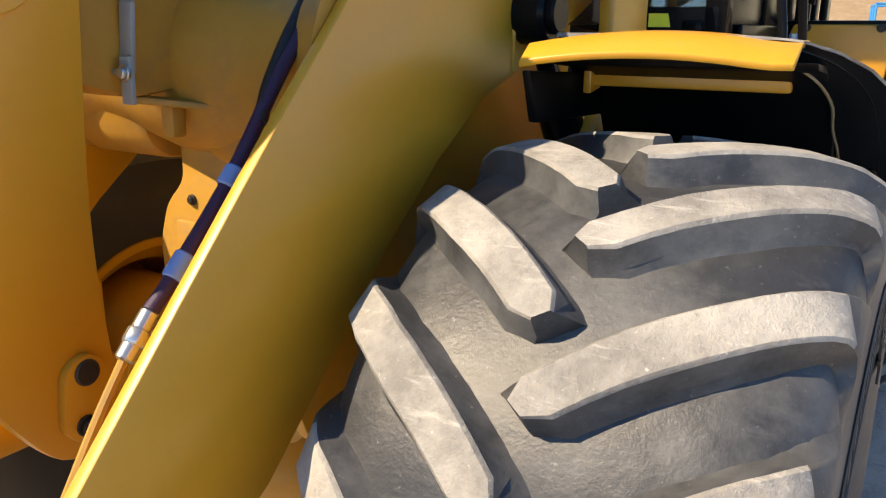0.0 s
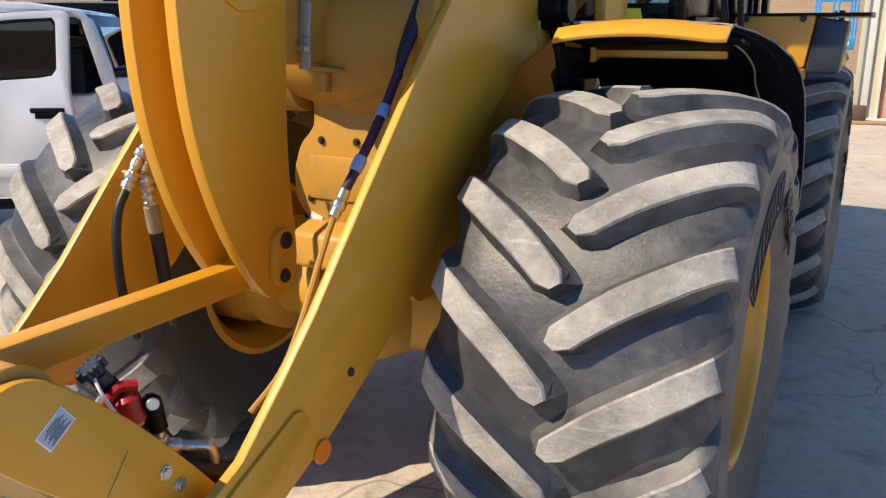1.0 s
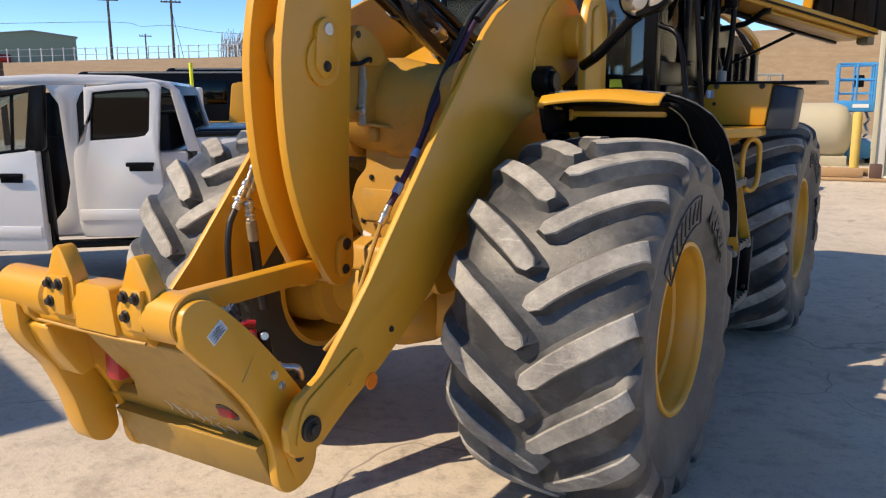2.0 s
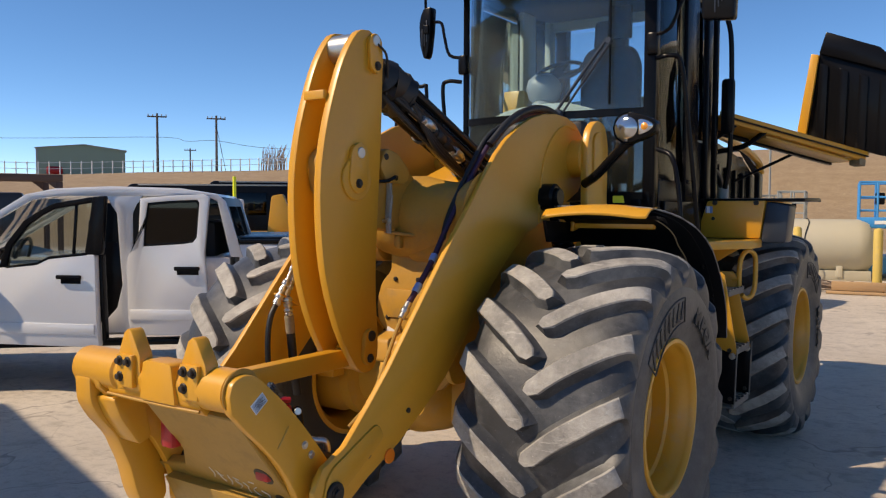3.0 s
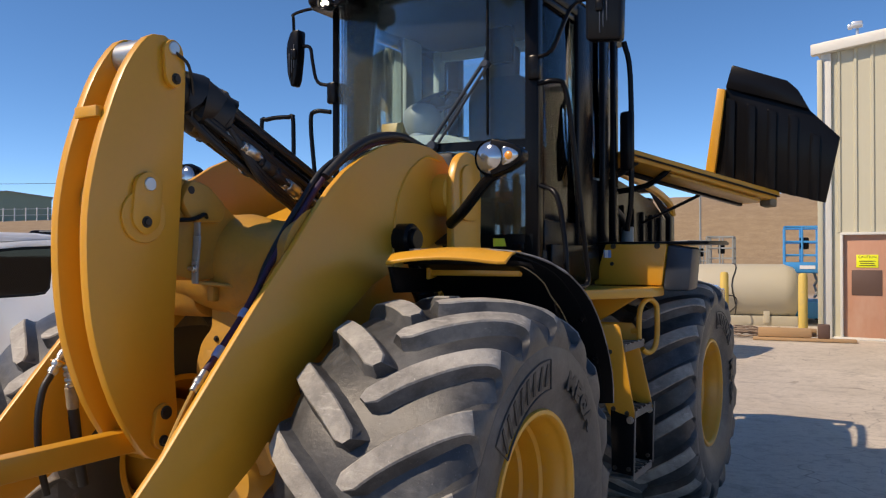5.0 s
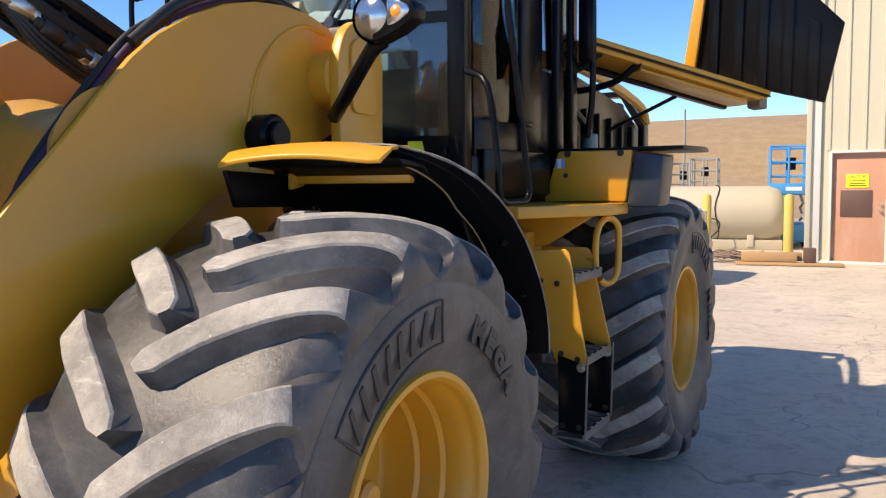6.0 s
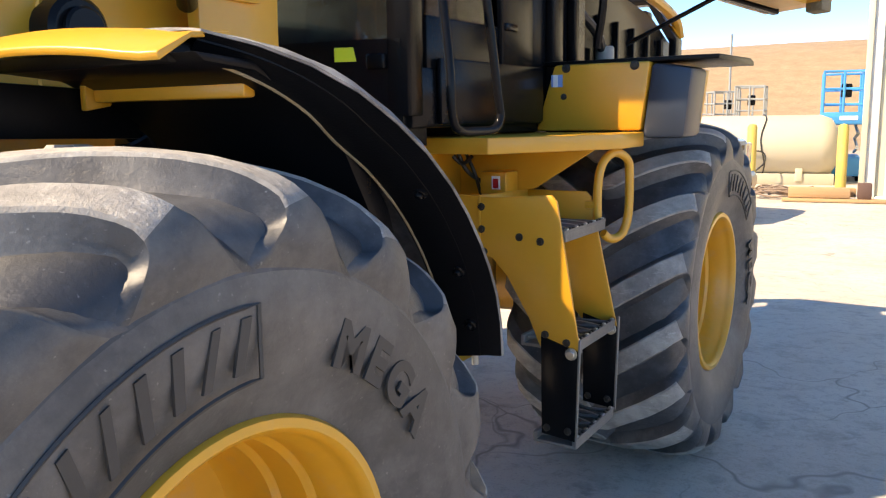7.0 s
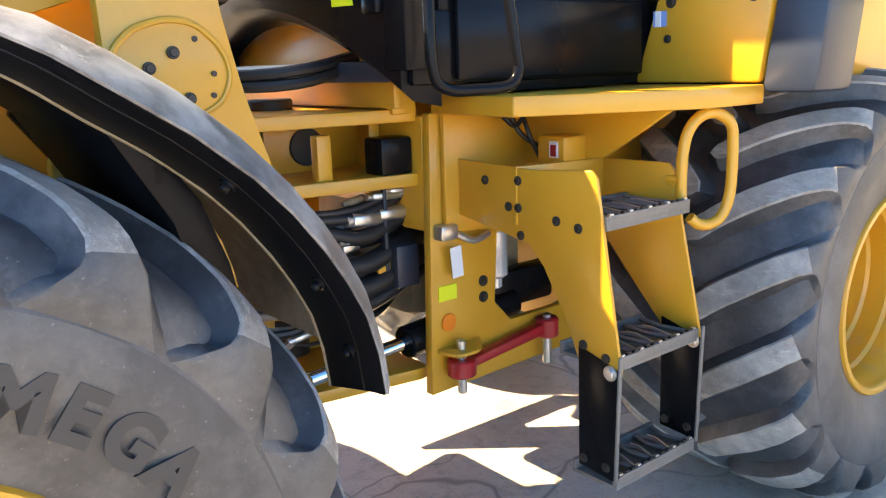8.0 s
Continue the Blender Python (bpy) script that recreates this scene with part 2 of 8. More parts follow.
WOOD = mat("rough_lumber", (0.40, 0.25, 0.13), 0.85, var=0.3, scale=4, fine=40, bump=0.4, stretch=(0.3, 6, 6))
GREENSHED = mat("green_shed_siding", (0.22, 0.30, 0.23), 0.6, var=0.08, scale=0.4, bump=0.0)
POLEW = mat("weathered_pole_wood", (0.12, 0.10, 0.085), 0.9, var=0.25, scale=3, bump=0.2)
FENCEW = mat("white_fence_paint", (0.70, 0.69, 0.66), 0.6, var=0.06, bump=0.0)
BRUSH = mat("bare_twigs", (0.22, 0.16, 0.12), 0.9, var=0.3, scale=5, bump=0.1)
BROWNM = mat("brown_machine_paint", (0.10, 0.055, 0.04), 0.6, var=0.2, scale=3, bump=0.05)


def ground_mat():
    m = bpy.data.materials.new("yard_ground")
    m.use_nodes = True
    n, l = m.node_tree.nodes, m.node_tree.links
    b = n["Principled BSDF"]
    co = n.new("ShaderNodeTexCoord")

    def noise_node(scale, detail=6.0, rough=0.6, vec=None):
        t = n.new("ShaderNodeTexNoise")
        t.inputs["Scale"].default_value, t.inputs["Detail"].default_value, t.inputs["Roughness"].default_value = scale, detail, rough
        l.new(vec or co.outputs["Object"], t.inputs["Vector"])
        return t.outputs["Fac"]

    def ramp(fac, a, c, lo, hi):
        r = n.new("ShaderNodeMapRange")
        r.inputs["From Min"].default_value, r.inputs["From Max"].default_value = lo, hi
        l.new(fac, r.inputs["Value"])
        x = n.new("ShaderNodeMix")
        x.data_type = "RGBA"
        for sock, v in (("A", a), ("B", c)):
            if hasattr(v, "links"):
                l.new(v, x.inputs[sock])
            else:
                x.inputs[sock].default_value = (*v, 1)
        l.new(r.outputs["Result"], x.inputs["Factor"])
        return x.outputs["Result"]

    c = ramp(noise_node(0.55), (0.46, 0.402, 0.335), (0.60, 0.53, 0.448), 0.35, 0.68)
    c = ramp(noise_node(2.6, 8, 0.7), c, (0.27, 0.235, 0.20), 0.53, 0.74)
    c = ramp(noise_node(0.9, 9, 0.72), c, (0.24, 0.21, 0.18), 0.57, 0.72)
    c = ramp(noise_node(150, 2, 0.5), c, (0.16, 0.14, 0.12), 0.66, 0.74)
    c = ramp(noise_node(38, 4), c, (0.52, 0.475, 0.41), 0.60, 0.80)
    c = ramp(noise_node(11, 8, 0.78), c, (0.29, 0.25, 0.21), 0.50, 0.72)
    c = ramp(noise_node(70, 5, 0.7), c, (0.24, 0.21, 0.18), 0.57, 0.72)
    # hairline cracks that wander over the slab
    warp = n.new("ShaderNodeTexNoise")
    warp.inputs["Scale"].default_value, warp.inputs["Detail"].default_value = 0.9, 3.0
    l.new(co.outputs["Object"], warp.inputs["Vector"])
    va = n.new("ShaderNodeVectorMath")
    va.operation = "MULTIPLY_ADD"
    va.inputs[1].default_value = (2.2, 2.2, 0)
    l.new(warp.outputs["Color"], va.inputs[0])
    l.new(co.outputs["Object"], va.inputs[2])
    vo = n.new("ShaderNodeTexVoronoi")
    vo.feature = "DISTANCE_TO_EDGE"
    vo.inputs["Scale"].default_value = 0.17
    l.new(va.outputs[0], vo.inputs["Vector"])
    c = ramp(vo.outputs["Distance"], (0.26, 0.225, 0.19), c, 0.0005, 0.0035)
    vo2 = n.new("ShaderNodeTexVoronoi")
    vo2.feature = "DISTANCE_TO_EDGE"
    vo2.inputs["Scale"].default_value = 0.62
    l.new(va.outputs[0], vo2.inputs["Vector"])
    fine = ramp(vo2.outputs["Distance"], (0.25, 0.22, 0.19), c, 0.0004, 0.006)
    c = ramp(noise_node(0.35, 5, 0.6), fine, c, 0.48, 0.56)
    # damp and oily stains
    c = ramp(noise_node(1.35, 7, 0.66), c, (0.19, 0.17, 0.15), 0.62, 0.72)
    # dry grass bank beyond the slab
    g = ramp(noise_node(0.9, 10, 0.75), (0.29, 0.195, 0.105), (0.41, 0.295, 0.17), 0.35, 0.68)
    g = ramp(noise_node(7, 6, 0.7), g, (0.22, 0.145, 0.078), 0.50, 0.72)
    g = ramp(noise_node(1.8, 10, 0.85), g, (0.44, 0.33, 0.20), 0.55, 0.75)
    g = ramp(noise_node(24, 6, 0.8), g, (0.17, 0.112, 0.06), 0.52, 0.70)
    ln = n.new("ShaderNodeVectorMath")
    ln.operation = "LENGTH"
    l.new(co.outputs["Object"], ln.inputs[0])
    ed = n.new("ShaderNodeMath")
    ed.operation = "MULTIPLY_ADD"
    ed.inputs[1].default_value = 9.0
    l.new(noise_node(0.12, 5), ed.inputs[0])
    l.new(ln.outputs["Value"], ed.inputs[2])
    col = ramp(ed.outputs[0], c, g, 36.5, 40.0)
    l.new(col, b.inputs["Base Color"])
    b.inputs["Roughness"].default_value = 0.62
    b.inputs["Specular IOR Level"].default_value = 0.5
    bp = n.new("ShaderNodeBump")
    bp.inputs["Strength"].default_value, bp.inputs["Distance"].default_value = 0.45, 0.012
    l.new(noise_node(14, 9, 0.75), bp.inputs["Height"])
    l.new(bp.outputs["Normal"], b.inputs["Normal"])
    return m


GROUND = ground_mat()


# ---------- mesh helpers ----------
def bevel_sharp(bm, w, segs=2, angle=0.6):
    if w <= 0:
        return bm
    edges = [e for e in bm.edges if len(e.link_faces) == 2 and e.calc_face_angle(0) > angle]
    bmesh.ops.bevel(bm, geom=edges, offset=w, segments=segs, profile=0.5, affect="EDGES", clamp_overlap=True)
    return bm


def box(c, s, bev=0.006, m=None, segs=2):
    bm = bmesh.new()
    bmesh.ops.create_cube(bm, size=1)
    bmesh.ops.scale(bm, vec=s, verts=bm.verts)
    bevel_sharp(bm, min(bev, 0.45 * min(s)), segs)
    if m is not None:
        bmesh.ops.transform(bm, matrix=m, verts=bm.verts)
    bmesh.ops.translate(bm, vec=c, verts=bm.verts)
    return bm


def prism(pts, axis, a, b, bev=0.005, segs=2):
    """A flat outline pushed from a to b along an axis. Outline: the other two coordinates, in xyz order."""
    def at(p, v):
        return {"x": (v, p[0], p[1]), "y": (p[0], v, p[1]), "z": (p[0], p[1], v)}[axis]
    bm = bmesh.new()
    lo = [bm.verts.new(at(p, a)) for p in pts]
    hi = [bm.verts.new(at(p, b)) for p in pts]
    bm.faces.new(lo)
    bm.faces.new(list(reversed(hi)))
    k = len(pts)
    for i in range(k):
        bm.faces.new((lo[(i + 1) % k], lo[i], hi[i], hi[(i + 1) % k]))
    bmesh.ops.recalc_face_normals(bm, faces=bm.faces)
    if bev > 0:
        edges = [e for e in bm.edges if e.calc_face_angle(0) > 0.6]
        bmesh.ops.bevel(bm, geom=edges, offset=bev, segments=segs, profile=0.5, affect="EDGES", clamp_overlap=True)
    return bm


def round_pts(pts, r, n=4):
    """Rounds each corner of a closed outline by about r."""
    out = []
    k = len(pts)
    for i in range(k):
        p0, p, p1 = Vector(pts[i - 1]), Vector(pts[i]), Vector(pts[(i + 1) % k])
        d0, d1 = (p0 - p), (p1 - p)
        q = min(r, 0.45 * d0.length, 0.45 * d1.length)
        a, b = p + d0.normalized() * q, p + d1.normalized() * q
        for j in range(n + 1):
            t = j / n
            out.append(tuple((1 - t) ** 2 * a + 2 * t * (1 - t) * p + t * t * b))
    return out


def smooth_line(pts, n=6):
    """Points on a smooth line through pts (Catmull-Rom)."""
    P = [Vector(p) for p in pts]
    P = [2 * P[0] - P[1]] + P + [2 * P[-1] - P[-2]]
    out = []
    for i in range(1, len(P) - 2):
        for j in range(n):
            t = j / n
            a, b, c, d = P[i - 1:i + 3]
            out.append(0.5 * (2 * b + (c - a) * t + (2 * a - 5 * b + 4 * c - d) * t * t + (3 * b - a - 3 * c + d) * t ** 3))
    out.append(P[-2])
    return [tuple(p) for p in out]


def tube(pts, r, n=8, closed=False, smooth=0):
    if smooth:
        pts = smooth_line(pts, smooth)
    P = [Vector(p) for p in pts]
    bm = bmesh.new()
    rings = []
    nrm = None
    k = len(P)
    for i, p in enumerate(P):
        if closed:
            t = (P[(i + 1) % k] - P[i - 1]).normalized()
        else:
            t = (P[min(i + 1, k - 1)] - P[max(i - 1, 0)]).normalized()
        if nrm is None:
            nrm = t.orthogonal().normalized()
        nrm = (nrm - t * nrm.dot(t)).normalized()
        bn = t.cross(nrm)
        rr = r[i] if isinstance(r, (list, tuple)) else r
        rings.append([bm.verts.new(p + rr * (math.cos(2 * math.pi * j / n) * nrm + math.sin(2 * math.pi * j / n) * bn)) for j in range(n)])
    for i in range(k if closed else k - 1):
        A, B = rings[i], rings[(i + 1) % k]
        if closed and i == k - 1:
            best = min(range(n), key=lambda s: (A[0].co - B[s].co).length)
            B = B[best:] + B[:best]
        for j in range(n):
            bm.faces.new((A[j], A[(j + 1) % n], B[(j + 1) % n], B[j]))
    if not closed:
        bm.faces.new(list(reversed(rings[0])))
        bm.faces.new(rings[-1])
    bmesh.ops.recalc_face_normals(bm, faces=bm.faces)
    return bm


def rod(p0, p1, r, n=16, bev=0.004, r2=None):
    p0, p1 = Vector(p0), Vector(p1)
    bm = bmesh.new()
    bmesh.ops.create_cone(bm, cap_ends=True, segments=n, radius1=r, radius2=r if r2 is None else r2, depth=(p1 - p0).length)
    bevel_sharp(bm, min(bev, 0.3 * r, 0.3 * (p1 - p0).length), 1, 1.0)
    m = Matrix.Translation((p0 + p1) / 2) @ (p1 - p0).to_track_quat("Z", "Y").to_matrix().to_4x4()
    bmesh.ops.transform(bm, matrix=m, verts=bm.verts)
    return bm


def lathe(prof, c, axis="x", n=32, close=False):
    """Turns a profile of (along the axis, radius) round an axis through c."""
    bm = bmesh.new()
    rings = []
    for h, r in prof:
        ring = []
        for j in range(n):
            a = 2 * math.pi * j / n
            u, v = r * math.cos(a), r * math.sin(a)
            ring.append(bm.verts.new({"x": (c[0] + h, c[1] + u, c[2] + v), "y": (c[0] + u, c[1] + h, c[2] + v), "z": (c[0] + u, c[1] + v, c[2] + h)}[axis]))
        rings.append(ring)
    for i in range(len(rings) if close else len(rings) - 1):
        A, B = rings[i], rings[(i + 1) % len(rings)]
        for j in range(n):
            bm.faces.new((A[j], A[(j + 1) % n], B[(j + 1) % n], B[j]))
    bmesh.ops.recalc_face_normals(bm, faces=bm.faces)
    return bm


def merge(*bms):
    out = bms[0]
    for b in bms[1:]:
        me = bpy.data.meshes.new("tmp")
        b.to_mesh(me)
        b.free()
        out.from_mesh(me)
        bpy.data.meshes.remove(me)
    return out


def moved(bm, m):
    bmesh.ops.transform(bm, matrix=m, verts=bm.verts)
    return bm


def mirror_x(bm):
    bmesh.ops.scale(bm, vec=(-1, 1, 1), verts=bm.verts)
    bmesh.ops.reverse_faces(bm, faces=bm.faces)
    return bm


def to_mesh(name, bm, *mats):
    me = bpy.data.meshes.new(name)
    bm.to_mesh(me)
    bm.free()
    for m in mats:
        me.materials.append(m)
    me.polygons.foreach_set("use_smooth", [True] * len(me.polygons))
    me.set_sharp_from_angle(angle=0.7)
    return me


def part(name, bm, material, parent, label=""):
    mats = material if isinstance(material, (list, tuple)) else (material,)
    ob = new(name, to_mesh(name, bm, *mats))
    ob.parent = parent
    if label:
        ob["label"] = label
    return ob


def thing(name, label, category, m=None, group="", kind=""):
    ob = new(name)
    ob.empty_display_size = 0.2
    if m is not None:
        ob.matrix_basis = m
    return tagged(ob, label, category, group, kind)


def solo(name, bm, material, label, category, group="", kind=""):
    """A thing that is one mesh."""
    mats = material if isinstance(material, (list, tuple)) else (material,)
    return tagged(new(name, to_mesh(name, bm, *mats)), label, category, group, kind)


def bolt(c, axis="x", r=0.018, h=0.014, sgn=1):
    d = {"x": Vector((1, 0, 0)), "y": Vector((0, 1, 0)), "z": Vector((0, 0, 1))}[axis] * sgn
    c = Vector(c)
    return merge(rod(c - d * 0.004, c + d * 0.004, r * 1.35, 12, 0.001), rod(c + d * 0.003, c + d * h, r, 6, 0.002))


def letters(text, size, depth=0.004, bold=0.0):
    cu = bpy.data.curves.new("letters", "FONT")
    cu.body, cu.size, cu.extrude, cu.align_x, cu.align_y = text, size, depth, "CENTER", "CENTER"
    cu.offset = bold
    ob = bpy.data.objects.new("letters", cu)
    scene.collection.objects.link(ob)
    me = bpy.data.meshes.new_from_object(ob.evaluated_get(bpy.context.evaluated_depsgraph_get()))
    bm = bmesh.new()
    bm.from_mesh(me)
    bpy.data.meshes.remove(me)
    bpy.data.objects.remove(ob)
    bpy.data.curves.remove(cu)
    return bm


# ---------- the yard ----------
def bank_top(az):
    """Height of the grass bank's crest by compass bearing, in degrees."""
    return 4.6 + 2.6 * max(0.0, min(1.0, (az + 62) / 50.0))


def build_ground():
    bm = bmesh.new()
    radii = [0.0, 2, 4, 6, 8, 11, 14, 18, 23, 29, 36, 42, 48, 54, 60, 66, 72, 76, 80, 90, 110, 160, 300, 800, 3000]
    seg = 96
    rings = []
    for r in radii[1:]:
        ring = []
        for j in range(seg):
            a = 360.0 * j / seg
            az = a if a <= 180 else a - 360
            x, y = r * math.sin(radians(az)), r * math.cos(radians(az))
            t = max(0.0, min(1.0, (r - 40) / 36.0))
            t = t * t * (3 - 2 * t)
            z = bank_top(az) * t * max(0.0, min(1.0, (115 - abs(az + 20)) / 30.0))
            if r > 78:
                z *= max(0.4, 1 - (r - 78) / 300.0)
            z += 0.16 * t * noise.noise(Vector((x * 0.12, y * 0.12, 3.0))) * (1 if r < 90 else 0)
            ring.append(bm.verts.new((x, y, z)))
        rings.append(ring)
    c = bm.verts.new((0, 0, 0))
    for j in range(seg):
        bm.faces.new((c, rings[0][(j + 1) % seg], rings[0][j]))
        for i in range(len(rings) - 1):
            bm.faces.new((rings[i][j], rings[i][(j + 1) % seg], rings[i + 1][(j + 1) % seg], rings[i + 1][j]))
    bmesh.ops.recalc_face_normals(bm, faces=bm.faces)
    for f in bm.faces:
        if f.normal.z < 0:
            f.normal_flip()
    return solo("ground", bm, GROUND, "cracked sunlit concrete yard running into a dry grass bank", "ground", kind="structure")


ground = build_ground()


# ---------- wheel loader ----------
loader = thing("wheel_loader", "yellow wheel loader with black cab, farm tyres and empty coupler", "wheel loader")
AXLE, FRONT_Y = 0.766, 0.037
WHEELBASE, TRACK = 3.02, 0.957


def tyre_surface(s):
    """Point (x, r) and normal of the carcass at s: 0 the crown, 1 the shoulder, 2 low on the sidewall."""
    prof = [(0.0, 0.740), (0.12, 0.738), (0.24, 0.729), (0.32, 0.714), (0.362, 0.690), (0.383, 0.653), (0.395, 0.61), (0.398, 0.56)]
    u = s / 2 * (len(prof) - 1)
    i = min(int(u), len(prof) - 2)
    f = u - i
    a, b = Vector(prof[i]), Vector(prof[i + 1])
    pa = Vector(prof[max(0, i - 1)])
    pb = Vector(prof[min(len(prof) - 1, i + 2)])
    p = a.lerp(b, f)
    t = ((b - pa).normalized().lerp((pb - a).normalized(), f)).normalized()
    return p, Vector((-t.y, t.x))


def tyre_bm():
    """Tyre about the x axis; its outside is +x. Lugs lean as on a driven farm tyre."""
    prof = [(-0.345, 0.36), (-0.36, 0.40), (-0.385, 0.45), (-0.402, 0.52), (-0.404, 0.57), (-0.395, 0.61), (-0.383, 0.653), (-0.362, 0.690), (-0.32, 0.714), (-0.24, 0.729), (-0.12, 0.738),
            (0, 0.740), (0.12, 0.738), (0.24, 0.729), (0.32, 0.714), (0.362, 0.690), (0.383, 0.653), (0.395, 0.61), (0.404, 0.57), (0.402, 0.52), (0.385, 0.45), (0.36, 0.40), (0.345, 0.36)]
    bm = lathe(prof, (0, 0, 0), "x", 80)
    for f in bm.faces:
        c = f.calc_center_median()
        r = math.hypot(c.y, c.z)
        # index 3: inner sidewall coloured darker to hold its shade
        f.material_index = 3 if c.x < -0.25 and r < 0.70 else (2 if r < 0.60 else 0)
    bmesh.ops.recalc_face_normals(bm, faces=bm.faces)
    return bm


def lug_bm(side):
    """One curved lug of the tread, from near the crown out and down the shoulder, where it runs into the sidewall."""
    bm = bmesh.new()
    secs, steps = [], 18
    s0 = -0.01 if side > 0 else 0.03

    def sweep_at(u):
        return 22.0 * (1 - (1 - min(1, u / 0.80)) ** 1.8) - 1.5

    us = [0.0, 0.035] + [0.035 + 0.965 * i / (steps - 1) for i in range(1, steps)]
    for i, u in enumerate(us):
        s = s0 + (1.72 - s0) * u
        (x, r), nv = tyre_surface(abs(s))
        x = x if s >= 0 else -x
        ang = radians(sweep_at(u))
        fade = max(0.0, min(1.0, (u - 0.60) / 0.40))
        h = 0.056 * (1 - 0.22 * max(0.0, min(1.0, (u - 0.30) / 0.35))) * (1 - fade ** 1.4) - 0.004 * fade
        w = 0.054 + 0.022 * min(1, u / 0.6) + 0.125 * fade ** 1.7
        nose = 0.45 if i == 0 else 1.0
        du = 0.01
        (x2, r2), _ = tyre_surface(min(2, abs(s + 1.7 * du)))
        x2 = x2 if s + 1.7 * du >= 0 else -x2
        along_c = r * radians(sweep_at(u + du) - sweep_at(u))
        along_s = math.hypot(x2 - x, r2 - r)
        ln = math.hypot(along_c, along_s) or 1
        cs, cc = along_c / ln, along_s / ln
        sec = []
        for wid, hh in ((-0.98, -0.010), (-0.66, 0.20 * h), (-0.53, 0.88 * h), (-0.45, h), (0.45, h), (0.53, 0.88 * h), (0.66, 0.20 * h), (0.98, -0.010)):
            q = wid * w * (nose if abs(wid) < 0.6 else 0.5 + 0.5 * nose)
            dc, ds = q * cc, -q * cs        # around the tyre, across it
            if i == 0:
                ds -= 0.010 if hh < 0.5 * h else 0.0
            sv = min(2.0, s + ds / 0.255)
            (xs, rs), ns = tyre_surface(abs(sv))
            xs, ns = (xs, ns) if sv >= 0 else (-xs, Vector((-ns.x, ns.y)))
            a2 = ang + dc / max(r, 0.5)
            px, pr = xs + ns.x * hh, rs + ns.y * hh
            sec.append(bm.verts.new((side * px, -pr * math.cos(a2), pr * math.sin(a2))))
        secs.append(sec)
    for n_, (A, B) in enumerate(zip(secs, secs[1:])):
        late = us[n_] >= 0.62
        for j in range(7):
            f = bm.faces.new((A[j], A[j + 1], B[j + 1], B[j]))
            f.material_index = 0 if j in (0, 1, 5, 6) else (2 if late else 1)
    f = bm.faces.new(secs[0])
    bm.faces.new(list(reversed(secs[-1])))
    bmesh.ops.recalc_face_normals(bm, faces=bm.faces)
    return bm


def arc_letters(text, radius, mid_deg, size, step_deg, x, bold=0.0):
    """Raised letters round the sidewall, tops outwards, on the +x side."""
    out = None
    for i, ch in enumerate(text):
        a = radians(mid_deg + step_deg * (i - (len(text) - 1) / 2))
        bm = letters(ch, size, 0.0028, bold)
        # letter plane: right = clockwise seen from +x, up = outwards
        up = Vector((0, -math.cos(a), math.sin(a)))
        right = Vector((0, math.sin(a), math.cos(a)))
        m = Matrix(((0, 0, 1, x), (right.y, up.y, 0, up.y * radius), (right.z, up.z, 0, up.z * radius), (0, 0, 0, 1)))
        moved(bm, m)
        out = bm if out is None else merge(out, bm)
    return out


